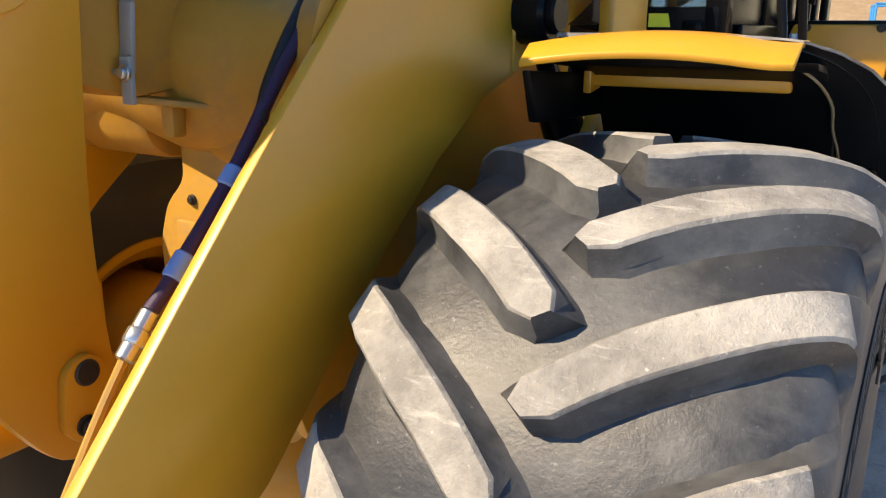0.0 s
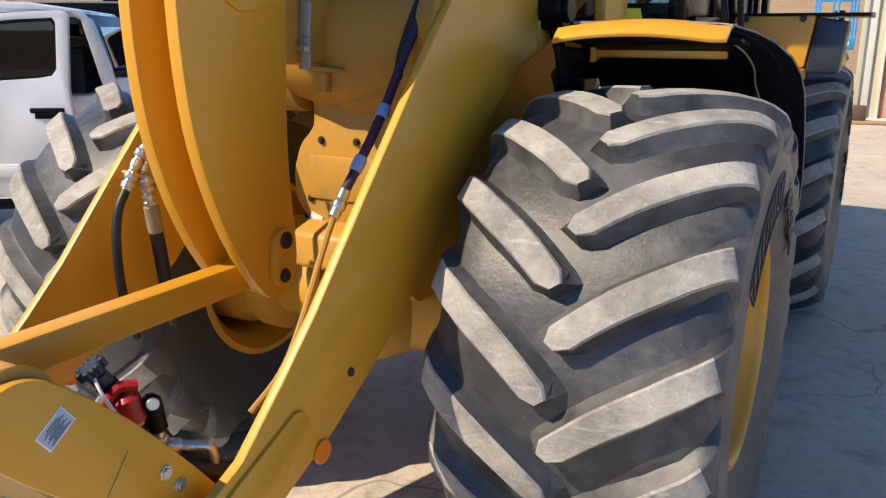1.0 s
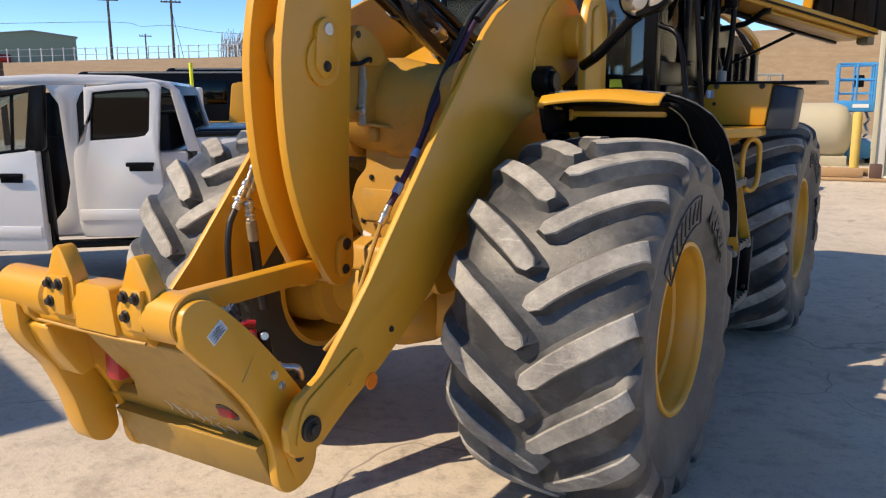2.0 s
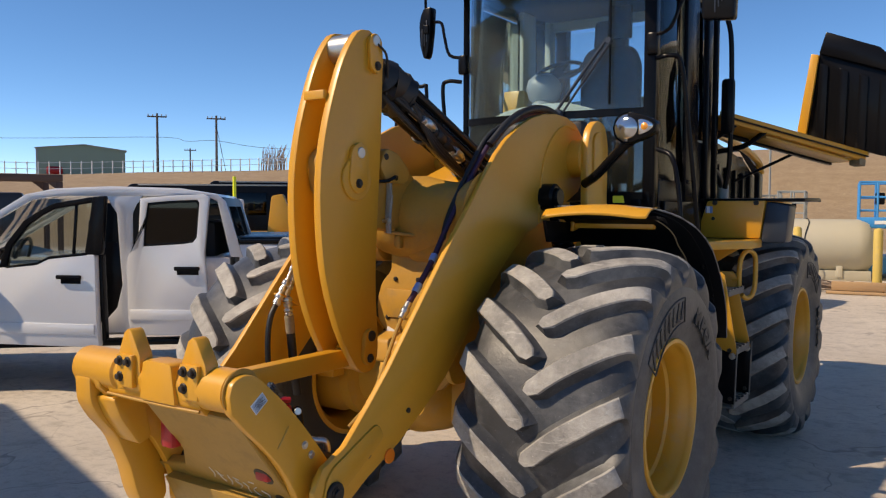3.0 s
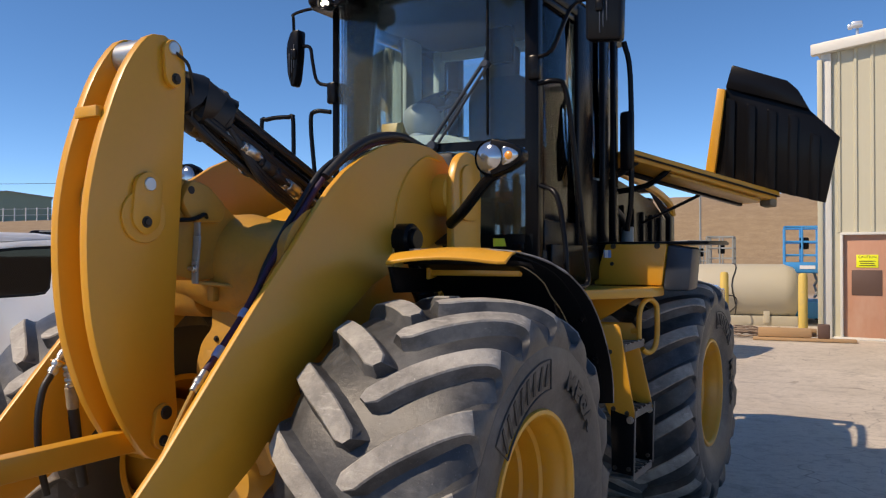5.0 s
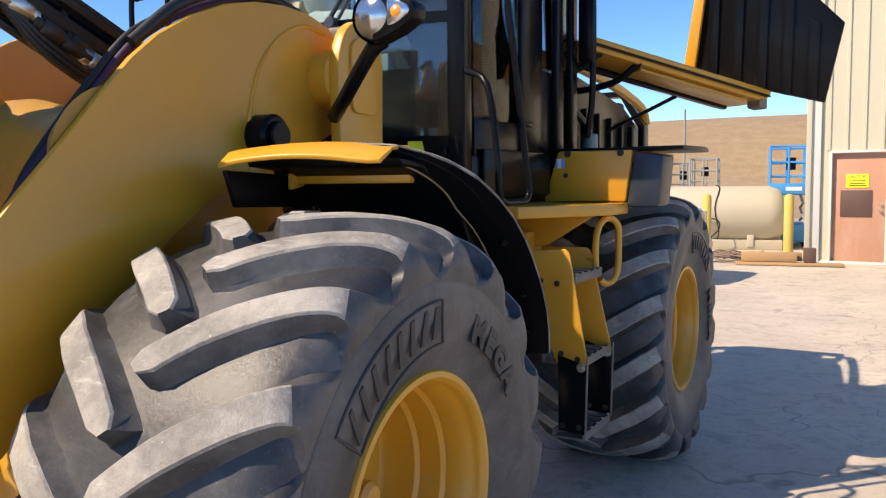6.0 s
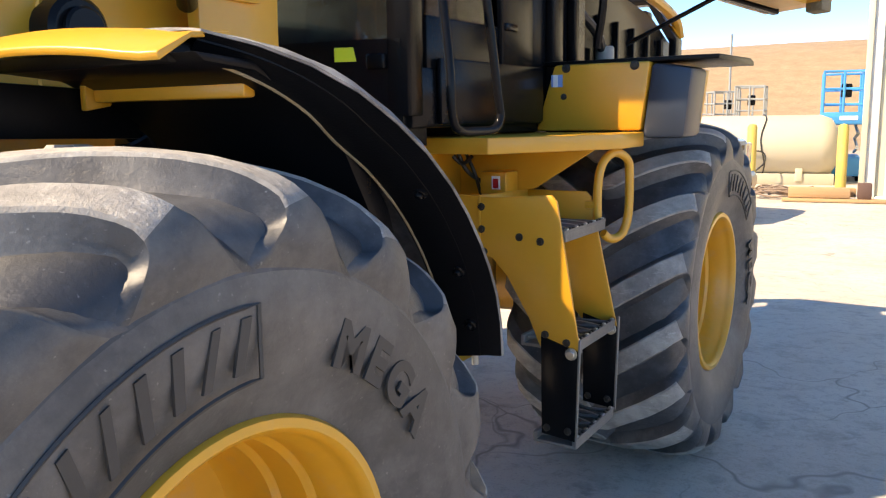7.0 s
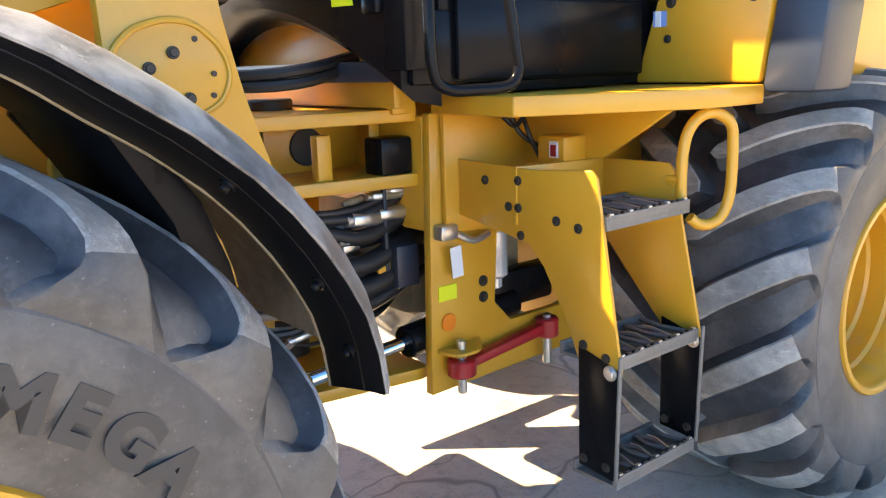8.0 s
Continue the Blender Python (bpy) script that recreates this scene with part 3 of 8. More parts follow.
def build_wheel(parent):
    """One wheel with its axle end at the origin, outside towards +x."""
    wheel = new("wheel")
    wheel.parent = parent
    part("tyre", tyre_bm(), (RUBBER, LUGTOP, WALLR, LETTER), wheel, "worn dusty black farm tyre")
    for side in (-1, 1):
        first = part("lug", lug_bm(side), (RUBBER, LUGTOP, WALLR), wheel)
        for k in range(17):
            lug = first if k == 0 else new("lug", first.data)
            lug.parent = wheel
            lug.matrix_basis = pose(0, 0, 0, -360.0 / 17 * (k + (0.5 if side < 0 else 0.0)), 0, 0)
    rim_prof = [(0.350, 0.374), (0.360, 0.368), (0.361, 0.352), (0.352, 0.343), (0.335, 0.340), (0.315, 0.337), (0.300, 0.326), (0.235, 0.324), (0.222, 0.312), (0.150, 0.309), (0.138, 0.296), (0.040, 0.292), (0.020, 0.275),
                (0.012, 0.17), (0.022, 0.16), (0.012, 0.15), (0.012, 0.0)]
    back = [(-0.004, 0.0), (-0.004, 0.28), (-0.2, 0.285), (-0.30, 0.30), (-0.335, 0.335), (-0.355, 0.345), (-0.355, 0.368), (-0.345, 0.374), (-0.30, 0.35), (0.30, 0.35), (0.342, 0.374)]
    part("rim", lathe(rim_prof + back, (0, 0, 0), "x", 64, True), RIMY, wheel, "deep yellow steel rim")
    part("hub", merge(rod((0.0, 0, 0), (0.085, 0, 0), 0.085, 24, 0.01), rod((0.07, 0, 0), (0.185, 0, 0), 0.045, 20, 0.014)), RIMY, wheel, "yellow hub with round cap")
    for i in range(12):
        a = 2 * math.pi * (i + 0.5) / 12
        part("wheel_nut", merge(rod((0.01, 0.125 * math.cos(a), 0.125 * math.sin(a)), (0.05, 0.125 * math.cos(a), 0.125 * math.sin(a)), 0.014, 6, 0.002)), RIMY, wheel)
    part("lettering", arc_letters("MEGA", 0.496, 135.5, 0.108, 9.9, 0.402, 0.005), LETTER, wheel, "raised black sidewall lettering")
    # plain bars in a raised frame where the maker's mark stands
    def on_wall(bm, a, rad):
        up, right = Vector((0, -math.cos(a), math.sin(a))), Vector((0, math.sin(a), math.cos(a)))
        return moved(bm, Matrix(((0, 0, 1, 0.404), (right.y, up.y, 0, up.y * rad), (right.z, up.z, 0, up.z * rad), (0, 0, 0, 1))))
    mark = part("sidewall_mark", merge(tube([(0.405, -r_ * math.cos(radians(a_)), r_ * math.sin(radians(a_))) for r_, a_ in [(0.455, 40 + 2.9 * k) for k in range(20)] + [(0.568, 95 - 2.9 * k) for k in range(20)]], 0.004, 5, True)), LETTER, wheel, "raised outline on the sidewall")
    for i in range(8):
        part("mark_bar", on_wall(prism([(-0.022, -0.040), (-0.004, -0.040), (0.022, 0.040), (0.002, 0.040)] if i % 3 else [(-0.026, -0.040), (-0.010, -0.040), (0.026, 0.040), (0.010, 0.040)], "z", -0.003, 0.003, 0.0), radians(68 + 6.6 * (i - 3.5)), 0.512), LETTER, mark)
    return wheel


wheel = build_wheel(loader)
wheel.matrix_basis = pose(TRACK, FRONT_Y, AXLE, 3.9, 0, 0)
for m in (pose(TRACK, FRONT_Y + WHEELBASE, AXLE, -43, 0, 0), pose(-TRACK, FRONT_Y, AXLE, 3.9, 0, 0) @ Matrix.Diagonal((-1, 1, 1, 1)), pose(-TRACK, FRONT_Y + WHEELBASE, AXLE, 20, 0, 0) @ Matrix.Diagonal((-1, 1, 1, 1))):
    w = copy_thing(wheel, Matrix())
    w.matrix_basis = m

# front lift arms
ARM = ([(-1.46, 0.60), (-1.47, 0.68), (-1.42, 0.76), (-1.36, 0.785), (-1.294, 0.815), (-1.151, 0.945), (-1.02, 1.072), (-0.895, 1.212), (-0.76, 1.362), (-0.639, 1.495), (-0.52, 1.625), (-0.383, 1.768), (-0.284, 1.877), (-0.16, 2.005), (-0.06, 2.085), (0.08, 2.165), (0.22, 2.222), (0.36, 2.255), (0.50, 2.268), (0.64, 2.262), (0.76, 2.23), (0.86, 2.16),
         (0.90, 2.05), (0.88, 1.93), (0.80, 1.84), (0.68, 1.79), (0.52, 1.74), (0.40, 1.68), (0.15, 1.60), (-0.04, 1.48), (-0.24, 1.32), (-0.44, 1.12), (-0.60, 0.97), (-0.78, 0.85), (-0.96, 0.745), (-1.16, 0.655), (-1.30, 0.575), (-1.38, 0.555), (-1.43, 0.57)])
for sgn in (1, -1):
    bm = prism(ARM, "x", 0.447, 0.475, 0.005, 2)
    if sgn < 0:
        mirror_x(bm)
    arm = part("lift_arm", bm, YEL, loader, "thick curved yellow steel lift arm")
    S = lambda b: b if sgn > 0 else mirror_x(b)
    part("pivot_boss", S(rod((0.40, 0.74, 2.03), (0.56, 0.74, 2.03), 0.11, 28, 0.01)), YEL, arm)
    part("cylinder_pin_boss", S(merge(rod((0.36, 0.36, 1.80), (0.555, 0.36, 1.80), 0.075, 24, 0.012), rod((0.55, 0.36, 1.80), (0.575, 0.36, 1.80), 0.05, 20, 0.006))), BLACK, arm, "black pin end")
    part("weld_pad", S(prism(round_pts([(-1.44, 0.60), (-1.40, 0.74), (-1.10, 0.87), (-1.06, 0.80), (-1.36, 0.62)], 0.05), "x", 0.472, 0.485, 0.003)), YEL, arm)
    part("seam", S(tube([(0.474, 0.30, 1.66), (0.476, 0.31, 1.85), (0.476, 0.36, 2.02), (0.476, 0.46, 2.14), (0.475, 0.60, 2.21), (0.474, 0.74, 2.20)], 0.007, 6, False, 5)), YEL, arm)
    part("reflector", S(rod((0.474, -1.02, 0.71), (0.482, -1.02, 0.71), 0.032, 24, 0.002)), ORANGE, arm, "round orange reflector")
    part("coupler_pin", S(merge(rod((0.34, -1.37, 0.655), (0.50, -1.37, 0.655), 0.045, 20, 0.005), bolt((0.50, -1.37, 0.655), "x", 0.022))), DARKSTEEL, arm)
    part("arm_bolt", S(bolt((0.474, -1.155, 0.75), "x", 0.013, 0.007)), DARKSTEEL, arm)
    part("weld_groove", S(tube([(0.4745, -1.31, 0.75), (0.4745, -1.22, 0.795), (0.4745, -1.165, 0.812)], 0.004, 6, False, 3)), YEL3, arm)
    part("hose_clamp", S(rod((0.472, -0.89, 0.875), (0.482, -0.89, 0.875), 0.012, 10, 0.001)), DARKSTEEL, arm)

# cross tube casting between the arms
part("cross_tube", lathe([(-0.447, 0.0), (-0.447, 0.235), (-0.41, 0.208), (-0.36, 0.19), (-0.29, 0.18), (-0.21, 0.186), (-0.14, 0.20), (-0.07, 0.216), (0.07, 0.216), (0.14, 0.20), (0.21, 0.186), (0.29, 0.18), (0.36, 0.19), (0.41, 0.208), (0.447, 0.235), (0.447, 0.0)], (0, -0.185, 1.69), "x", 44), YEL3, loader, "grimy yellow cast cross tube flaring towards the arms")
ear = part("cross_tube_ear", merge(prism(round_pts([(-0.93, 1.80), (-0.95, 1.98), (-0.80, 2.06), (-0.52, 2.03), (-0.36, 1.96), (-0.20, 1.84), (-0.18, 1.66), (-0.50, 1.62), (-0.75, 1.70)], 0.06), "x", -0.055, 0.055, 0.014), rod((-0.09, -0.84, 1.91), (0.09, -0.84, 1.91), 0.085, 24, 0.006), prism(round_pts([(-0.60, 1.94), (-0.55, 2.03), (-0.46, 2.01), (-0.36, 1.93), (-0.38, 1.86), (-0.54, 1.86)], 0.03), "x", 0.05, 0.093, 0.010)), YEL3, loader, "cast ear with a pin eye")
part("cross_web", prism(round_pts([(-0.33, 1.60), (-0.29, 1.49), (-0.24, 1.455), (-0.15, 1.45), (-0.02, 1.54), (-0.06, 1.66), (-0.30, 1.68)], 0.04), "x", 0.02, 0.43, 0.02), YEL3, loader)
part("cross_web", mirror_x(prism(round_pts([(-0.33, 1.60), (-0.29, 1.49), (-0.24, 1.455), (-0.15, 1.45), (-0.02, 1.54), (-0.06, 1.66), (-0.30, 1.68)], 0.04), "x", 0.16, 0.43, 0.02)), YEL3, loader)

part("cross_tube_ledge", merge(moved(box((0, 0, 0), (0.20, 0.06, 0.016), 0.006), pose(0.075, -0.385, 1.607, 0, 7, 50)), box((0.05, -0.395, 1.57), (0.04, 0.04, 0.07), 0.012)), YEL3, loader)
part("link_strap", merge(box((0.075, -0.51, 1.74), (0.035, 0.012, 0.13), 0.003, pose(0, 0, 0, 0, 6)), box((0.085, -0.525, 1.66), (0.03, 0.012, 0.09), 0.003), box((0.07, -0.50, 1.84), (0.03, 0.012, 0.10), 0.003)), LTGREY, loader, "cream painted steel strap")
part("sensor_rod", merge(rod((0.0, -0.53, 1.675), (0.09, -0.53, 1.675), 0.008, 8, 0.001), bolt((0.09, -0.535, 1.675), "y", 0.012, 0.012, -1)), STEEL, loader)
part("ear_hole", merge(rod((0.050, -0.70, 1.93), (0.0565, -0.70, 1.93), 0.035, 18, 0.001), rod((0.090, -0.552, 1.985), (0.096, -0.552, 1.985), 0.016, 16, 0.001)), DARKSTEEL, loader)
part("wire_hook", tube([(0.06, -0.66, 1.86), (0.08, -0.62, 1.865), (0.10, -0.55, 1.87), (0.11, -0.50, 1.89), (0.09, -0.47, 1.88)], 0.009, 6, False, 4), BLACK, loader)

# bell crank: two curved plates
BELL = smooth_line([(-0.69, 2.562), (-0.77, 2.54), (-0.865, 2.41), (-0.935, 2.24), (-0.99, 2.06), (-1.022, 1.86), (-1.018, 1.62), (-0.985, 1.41), (-0.905, 1.19), (-0.80, 1.02), (-0.73, 0.965), (-0.655, 0.985), (-0.625, 1.08),
                     (-0.64, 1.30), (-0.64, 1.50), (-0.62, 1.80), (-0.60, 2.10), (-0.59, 2.35), (-0.59, 2.48), (-0.62, 2.535)], 3)
crank = new("bell_crank")
crank.parent = loader
for a, b in ((0.06, 0.10), (-0.10, -0.06)):
    part("crank_plate", prism(BELL, "x", a, b, 0.004), YEL, crank)
part("top_pin", rod((-0.06, -0.735, 2.475), (0.06, -0.735, 2.475), 0.068, 28, 0.003), STEEL, crank, "bare steel pin")
part("spacer", rod((-0.06, -0.84, 1.915), (0.06, -0.84, 1.915), 0.10, 28, 0.004), YEL, crank)
part("spacer_bar", box((0, -0.945, 2.24), (0.12, 0.03, 0.04), 0.004), YEL, crank)
for p0, p1, r in (((-0.665, 2.515), (-0.655, 2.40), 0.045), ((-0.775, 1.99), (-0.79, 1.85), 0.062), ((-0.70, 1.138), (-0.712, 1.035), 0.045)):
    d = Vector(p1) - Vector(p0)
    n0 = Vector((-d.y, d.x)).normalized() * r
    e = d.normalized() * r
    o = [Vector(p0) - e * 0.9, Vector(p0) + n0 - e * 0.2, Vector(p1) + n0 + e * 0.2, Vector(p1) + e * 0.9, Vector(p1) - n0 + e * 0.2, Vector(p0) - n0 - e * 0.2]
    keeper = part("pin_keeper", prism(round_pts([tuple(q) for q in o], 0.035), "x", 0.099, 0.122, 0.004), YEL, crank)
    part("keeper_bolt", bolt((0.123, p1[0], p1[1]), "x", 0.016, 0.012), DARKSTEEL, keeper)
    part("pin_end", rod((0.11, p0[0], p0[1]), (0.128, p0[0], p0[1]), 0.026, 16, 0.003), DARKSTEEL if p0[1] < 1.5 else STEEL, keeper)
part("boss_ring", merge(rod((0.098, -0.79, 1.87), (0.112, -0.79, 1.87), 0.098, 28, 0.003)), YEL, crank)

# tilt cylinder with its hoses
cyl = new("tilt_cylinder")
cyl.parent = loader
A, B = Vector((0, -0.66, 2.42)), Vector((0.0, 0.62, 1.85))
d = (B - A).normalized()
part("rod_eye", rod((-0.045, A.y, A.z), (0.045, A.y, A.z), 0.07, 24, 0.006), BLACK, cyl)
part("piston_rod", rod(A, A + d * 0.35, 0.035, 20, 0.002), CHROME, cyl)
part("barrel", merge(rod(A + d * 0.20, B, 0.088, 28, 0.006), rod(A + d * 0.17, A + d * 0.30, 0.098, 28, 0.01)), BLACK, cyl, "glossy black cylinder barrel")
up = Vector((0, 0.39, 0.92))
for k, (dx, dz) in enumerate(((0.06, 0.085), (-0.06, 0.085), (0.10, -0.02), (0.105, 0.04))):
    o = Vector((dx, 0, dz))
    part("hose", tube([A + d * 0.16 + o * 0.8, A + d * 0.35 + o, A + d * 0.7 + o * 1.05, A + d * 1.1 + o * 1.1, B + d * 0.05 + o * 1.4], 0.017, 8, False, 5), HOSE, cyl)
part("pipe", merge(tube([A + d * 0.45 + Vector((0.10, 0, -0.06)), A + d * 1.15 + Vector((0.10, 0, -0.06))], 0.012, 8), tube([A + d * 0.5 + Vector((0.115, 0, -0.09)), A + d * 1.1 + Vector((0.115, 0, -0.09))], 0.012, 8)), BLACK, cyl)
for k in range(9):
    q = A + d * (0.34 + 0.10 * k) + Vector((0.115 + 0.012 * (k % 2), 0, -0.075 - 0.03 * (k % 3)))
    part("fitting", merge(rod(q - d * 0.03, q + d * 0.03, 0.024, 6, 0.003), rod(q - d * 0.05, q + d * 0.05, 0.017, 12, 0.003)), STEEL if k % 2 == 0 else DARKSTEEL, cyl)
for k, (q, dz, r) in enumerate(((0.42, -0.10, 0.030), (0.52, -0.115, 0.034), (0.60, -0.12, 0.026), (0.70, -0.12, 0.034), (0.84, -0.125, 0.028), (0.97, -0.13, 0.036), (1.05, -0.15, 0.026))):
    c_ = A + d * q + Vector((0.145, 0, dz + 0.01))
    part("adapter", merge(rod(c_ - d * 0.035, c_ + d * 0.035, r, 6, 0.004), rod(c_ - d * 0.06, c_ + d * 0.06, r * 0.7, 12, 0.003)), STEEL if k % 3 == 0 else DARKSTEEL, cyl, "steel hose adapter")
for k in range(3):
    part("hose", tube([A + d * 0.30 + Vector((0.13, 0, -0.05)), A + d * 0.48 + Vector((0.15, 0, -0.14 - 0.02 * k)), A + d * 0.80 + Vector((0.14, 0, -0.17 - 0.015 * k)), A + d * 1.02 + Vector((0.15, 0, -0.22 - 0.02 * k)), A + d * 1.10 + Vector((0.10, 0, -0.28)), A + d * 1.16 + Vector((0.04, 0, -0.20))], 0.012, 8, False, 5), HOSE, cyl)
rnd3 = random.Random(5)
bm = tube([tuple(A + d * (0.06 + 0.024 * k) + Vector((0.02 + 0.008 * math.sin(2.1 * k), 0, 0.015 + 0.008 * math.cos(1.7 * k)))) for k in range(14)], [0.055 + 0.055 * min(1.0, k / 5.0) - (0.02 if k > 12 else 0) + 0.010 * math.sin(3.3 * k) for k in range(14)], 16)
for v in bm.verts:
    v.co += Vector((rnd3.uniform(-1, 1), rnd3.uniform(-1, 1), rnd3.uniform(-1, 1))) * 0.007
part("hose_wrap", bm, HOSE, cyl, "crumpled black fabric hose wrap")
for k in range(5):
    o = Vector((0.09 + 0.018 * (k % 3), 0, -0.03 - 0.03 * k))
    part("hose", tube([A + d * 0.12 + o * 0.5, A + d * 0.30 + o, A + d * (0.6 + 0.05 * k) + o * 1.1 + Vector((0.02 * (-1) ** k, 0, -0.015)), A + d * 0.95 + o, A + d * 1.22 + o * 0.8 + Vector((0.05, 0, -0.03 * k))], 0.013, 8, False, 5), HOSE, cyl)
for q in (0.62, 1.05):
    part("strap_band", rod(A + d * q - d * 0.012, A + d * q + d * 0.012, 0.097, 24, 0.003), DARKSTEEL, cyl)
part("grease_line", tube([(0.125, -0.66, 2.50), (0.13, -0.60, 2.46), (0.10, -0.55, 2.36), (0.08, -0.54, 2.28)], 0.006, 6, False, 4), HOSE, cyl)

# link from the crank to the coupler
part("tilt_link", merge(box((0.0, -1.20, 1.035), (0.07, 0.98, 0.085), 0.008), rod((-0.055, -0.71, 1.035), (0.055, -0.71, 1.035), 0.065, 24, 0.006), rod((-0.055, -1.69, 1.035), (0.055, -1.69, 1.035), 0.065, 24, 0.006)), YEL, loader, "straight yellow link bar")

# quick coupler at the arm ends
coup = new("coupler")
coup.parent = loader
SIDE = smooth_line([(-1.80, 1.09), (-1.785, 1.135), (-1.74, 1.157), (-1.685, 1.148), (-1.62, 1.10), (-1.50, 0.985), (-1.36, 0.82), (-1.275, 0.70), (-1.24, 0.60), (-1.25, 0.48), (-1.30, 0.42), (-1.39, 0.41), (-1.44, 0.46), (-1.46, 0.60), (-1.53, 0.74), (-1.62, 0.855), (-1.73, 0.965), (-1.79, 1.03)], 3)
for sgn in (1, -1):
    bm = prism(SIDE, "x", 0.36, 0.40, 0.006)
    side = part("side_plate", bm if sgn > 0 else mirror_x(bm), YEL, coup)
    if sgn > 0:
        for y, z in ((-1.405, 0.80), (-1.44, 0.845)):
            part("bolt", bolt((0.40, y, z), "x", 0.012, 0.008), STEEL, side)
        part("pin_plate", prism(round_pts([(-1.43, 0.60), (-1.40, 0.72), (-1.30, 0.74), (-1.26, 0.62), (-1.28, 0.47), (-1.36, 0.44)], 0.04), "x", 0.399, 0.412, 0.004), YEL, side)
        part("pin_hole", rod((0.405, -1.345, 0.535), (0.414, -1.345, 0.535), 0.026, 16, 0.001), DARKSTEEL, side)
    x0, x1 = (0.205, 0.365) if sgn > 0 else (-0.545, -0.27)
    part("hinge_tube", merge(rod((x0, -1.722, 1.092), (x1, -1.722, 1.092), 0.080, 32, 0.012), rod((x1 - 0.03 * sgn, -1.722, 1.092), (x1 + 0.008 * sgn, -1.722, 1.092), 0.070, 28, 0.006)), YEL, coup)
    x = 0.187 * sgn - 0.004
    lug = part("latch_lug", prism([(x - 0.066, 1.04), (x - 0.066, 1.165), (x - 0.022, 1.262), (x + 0.002, 1.278), (x + 0.022, 1.268), (x + 0.072, 1.18), (x + 0.072, 1.04)], "y", -1.782, -1.722, 0.006), YEL, coup)
    pad = part("lug_pad", box((x + 0.002, -1.790, 1.118), (0.094, 0.022, 0.125), 0.004), YEL, lug)
    for bx, bz in ((-0.024, 1.155), (0.026, 1.155), (-0.024, 1.095)):
        part("bolt", merge(bolt((x + bx, -1.802, bz), "y", 0.013, 0.016, -1), rod((x + bx, -1.800, bz), (x + bx, -1.804, bz), 0.020, 16, 0.001)), DARKSTEEL, lug)
LEG = [(-1.80, 1.08), (-1.795, 0.96), (-1.755, 0.89), (-1.68, 0.80), (-1.62, 0.66), (-1.59, 0.54), (-1.56, 0.475), (-1.49, 0.45), (-1.44, 0.49), (-1.46, 0.66), (-1.52, 0.82), (-1.60, 0.97), (-1.66, 1.07)]
part("hook_leg", prism(round_pts(LEG, 0.03, 3), "x", -0.52, -0.42, 0.014), YEL, coup)
part("leg_gusset", prism(round_pts([(-1.775, 0.99), (-1.74, 0.90), (-1.66, 0.78), (-1.60, 0.80), (-1.64, 1.00)], 0.02), "x", -0.42, -0.30, 0.010), YEL, coup)
part("top_beam", prism(round_pts([(-1.775, 1.015), (-1.785, 1.10), (-1.755, 1.165), (-1.68, 1.165), (-1.62, 1.08), (-1.66, 0.99), (-1.74, 0.985)], 0.018), "x", -0.33, 0.215, 0.006), YEL, coup)
part("beam_step", prism(round_pts([(-0.105, 1.020), (-0.085, 1.165), (-0.06, 1.172), (0.055, 1.172), (0.08, 1.165), (0.10, 1.020)], 0.012), "y", -1.795, -1.70, 0.006), YEL, coup)
part("weld_bead", tube([(-0.33, -1.778, 1.012), (-0.10, -1.785, 1.012), (0.10, -1.785, 1.012), (0.215, -1.778, 1.012)], 0.006, 6, False, 3), YEL3, coup)
part("shim_ring", rod((0.366, -1.722, 1.092), (0.372, -1.722, 1.092), 0.086, 28, 0.002), YEL3, coup)
slope = Vector((0, 0.605, -0.796))
face = Vector((0, -0.796, -0.605))


def on_web(x, s_, off=0.0):
    return Vector((x, -1.745, 0.995)) + slope * s_ + face * off


web = [(-0.14, 0.0), (0.36, 0.0), (0.36, 0.62), (0.22, 0.64), (0.04, 0.545), (-0.10, 0.52), (-0.43, 0.53), (-0.43, 0.44), (-0.22, 0.40), (-0.14, 0.28)]
bm = bmesh.new()
top_ = [bm.verts.new(on_web(x, q, 0.0)) for x, q in web]
bot_ = [bm.verts.new(on_web(x, q, -0.045)) for x, q in web]
bm.faces.new(top_)
bm.faces.new(list(reversed(bot_)))
for i in range(len(web)):
    k = (i + 1) % len(web)
    bm.faces.new((top_[k], top_[i], bot_[i], bot_[k]))
bmesh.ops.recalc_face_normals(bm, faces=bm.faces)
bevel_sharp(bm, 0.005, 1)
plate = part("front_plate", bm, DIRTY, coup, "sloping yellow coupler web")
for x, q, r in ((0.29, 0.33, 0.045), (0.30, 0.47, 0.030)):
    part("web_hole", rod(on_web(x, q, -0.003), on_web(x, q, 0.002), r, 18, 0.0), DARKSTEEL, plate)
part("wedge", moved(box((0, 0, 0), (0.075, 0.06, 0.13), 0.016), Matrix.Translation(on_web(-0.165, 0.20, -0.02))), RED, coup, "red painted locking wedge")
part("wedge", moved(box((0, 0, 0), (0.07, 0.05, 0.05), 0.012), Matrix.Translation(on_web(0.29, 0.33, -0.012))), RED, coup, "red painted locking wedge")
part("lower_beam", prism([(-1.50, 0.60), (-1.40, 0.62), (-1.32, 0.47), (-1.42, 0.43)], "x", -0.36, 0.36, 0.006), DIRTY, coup)
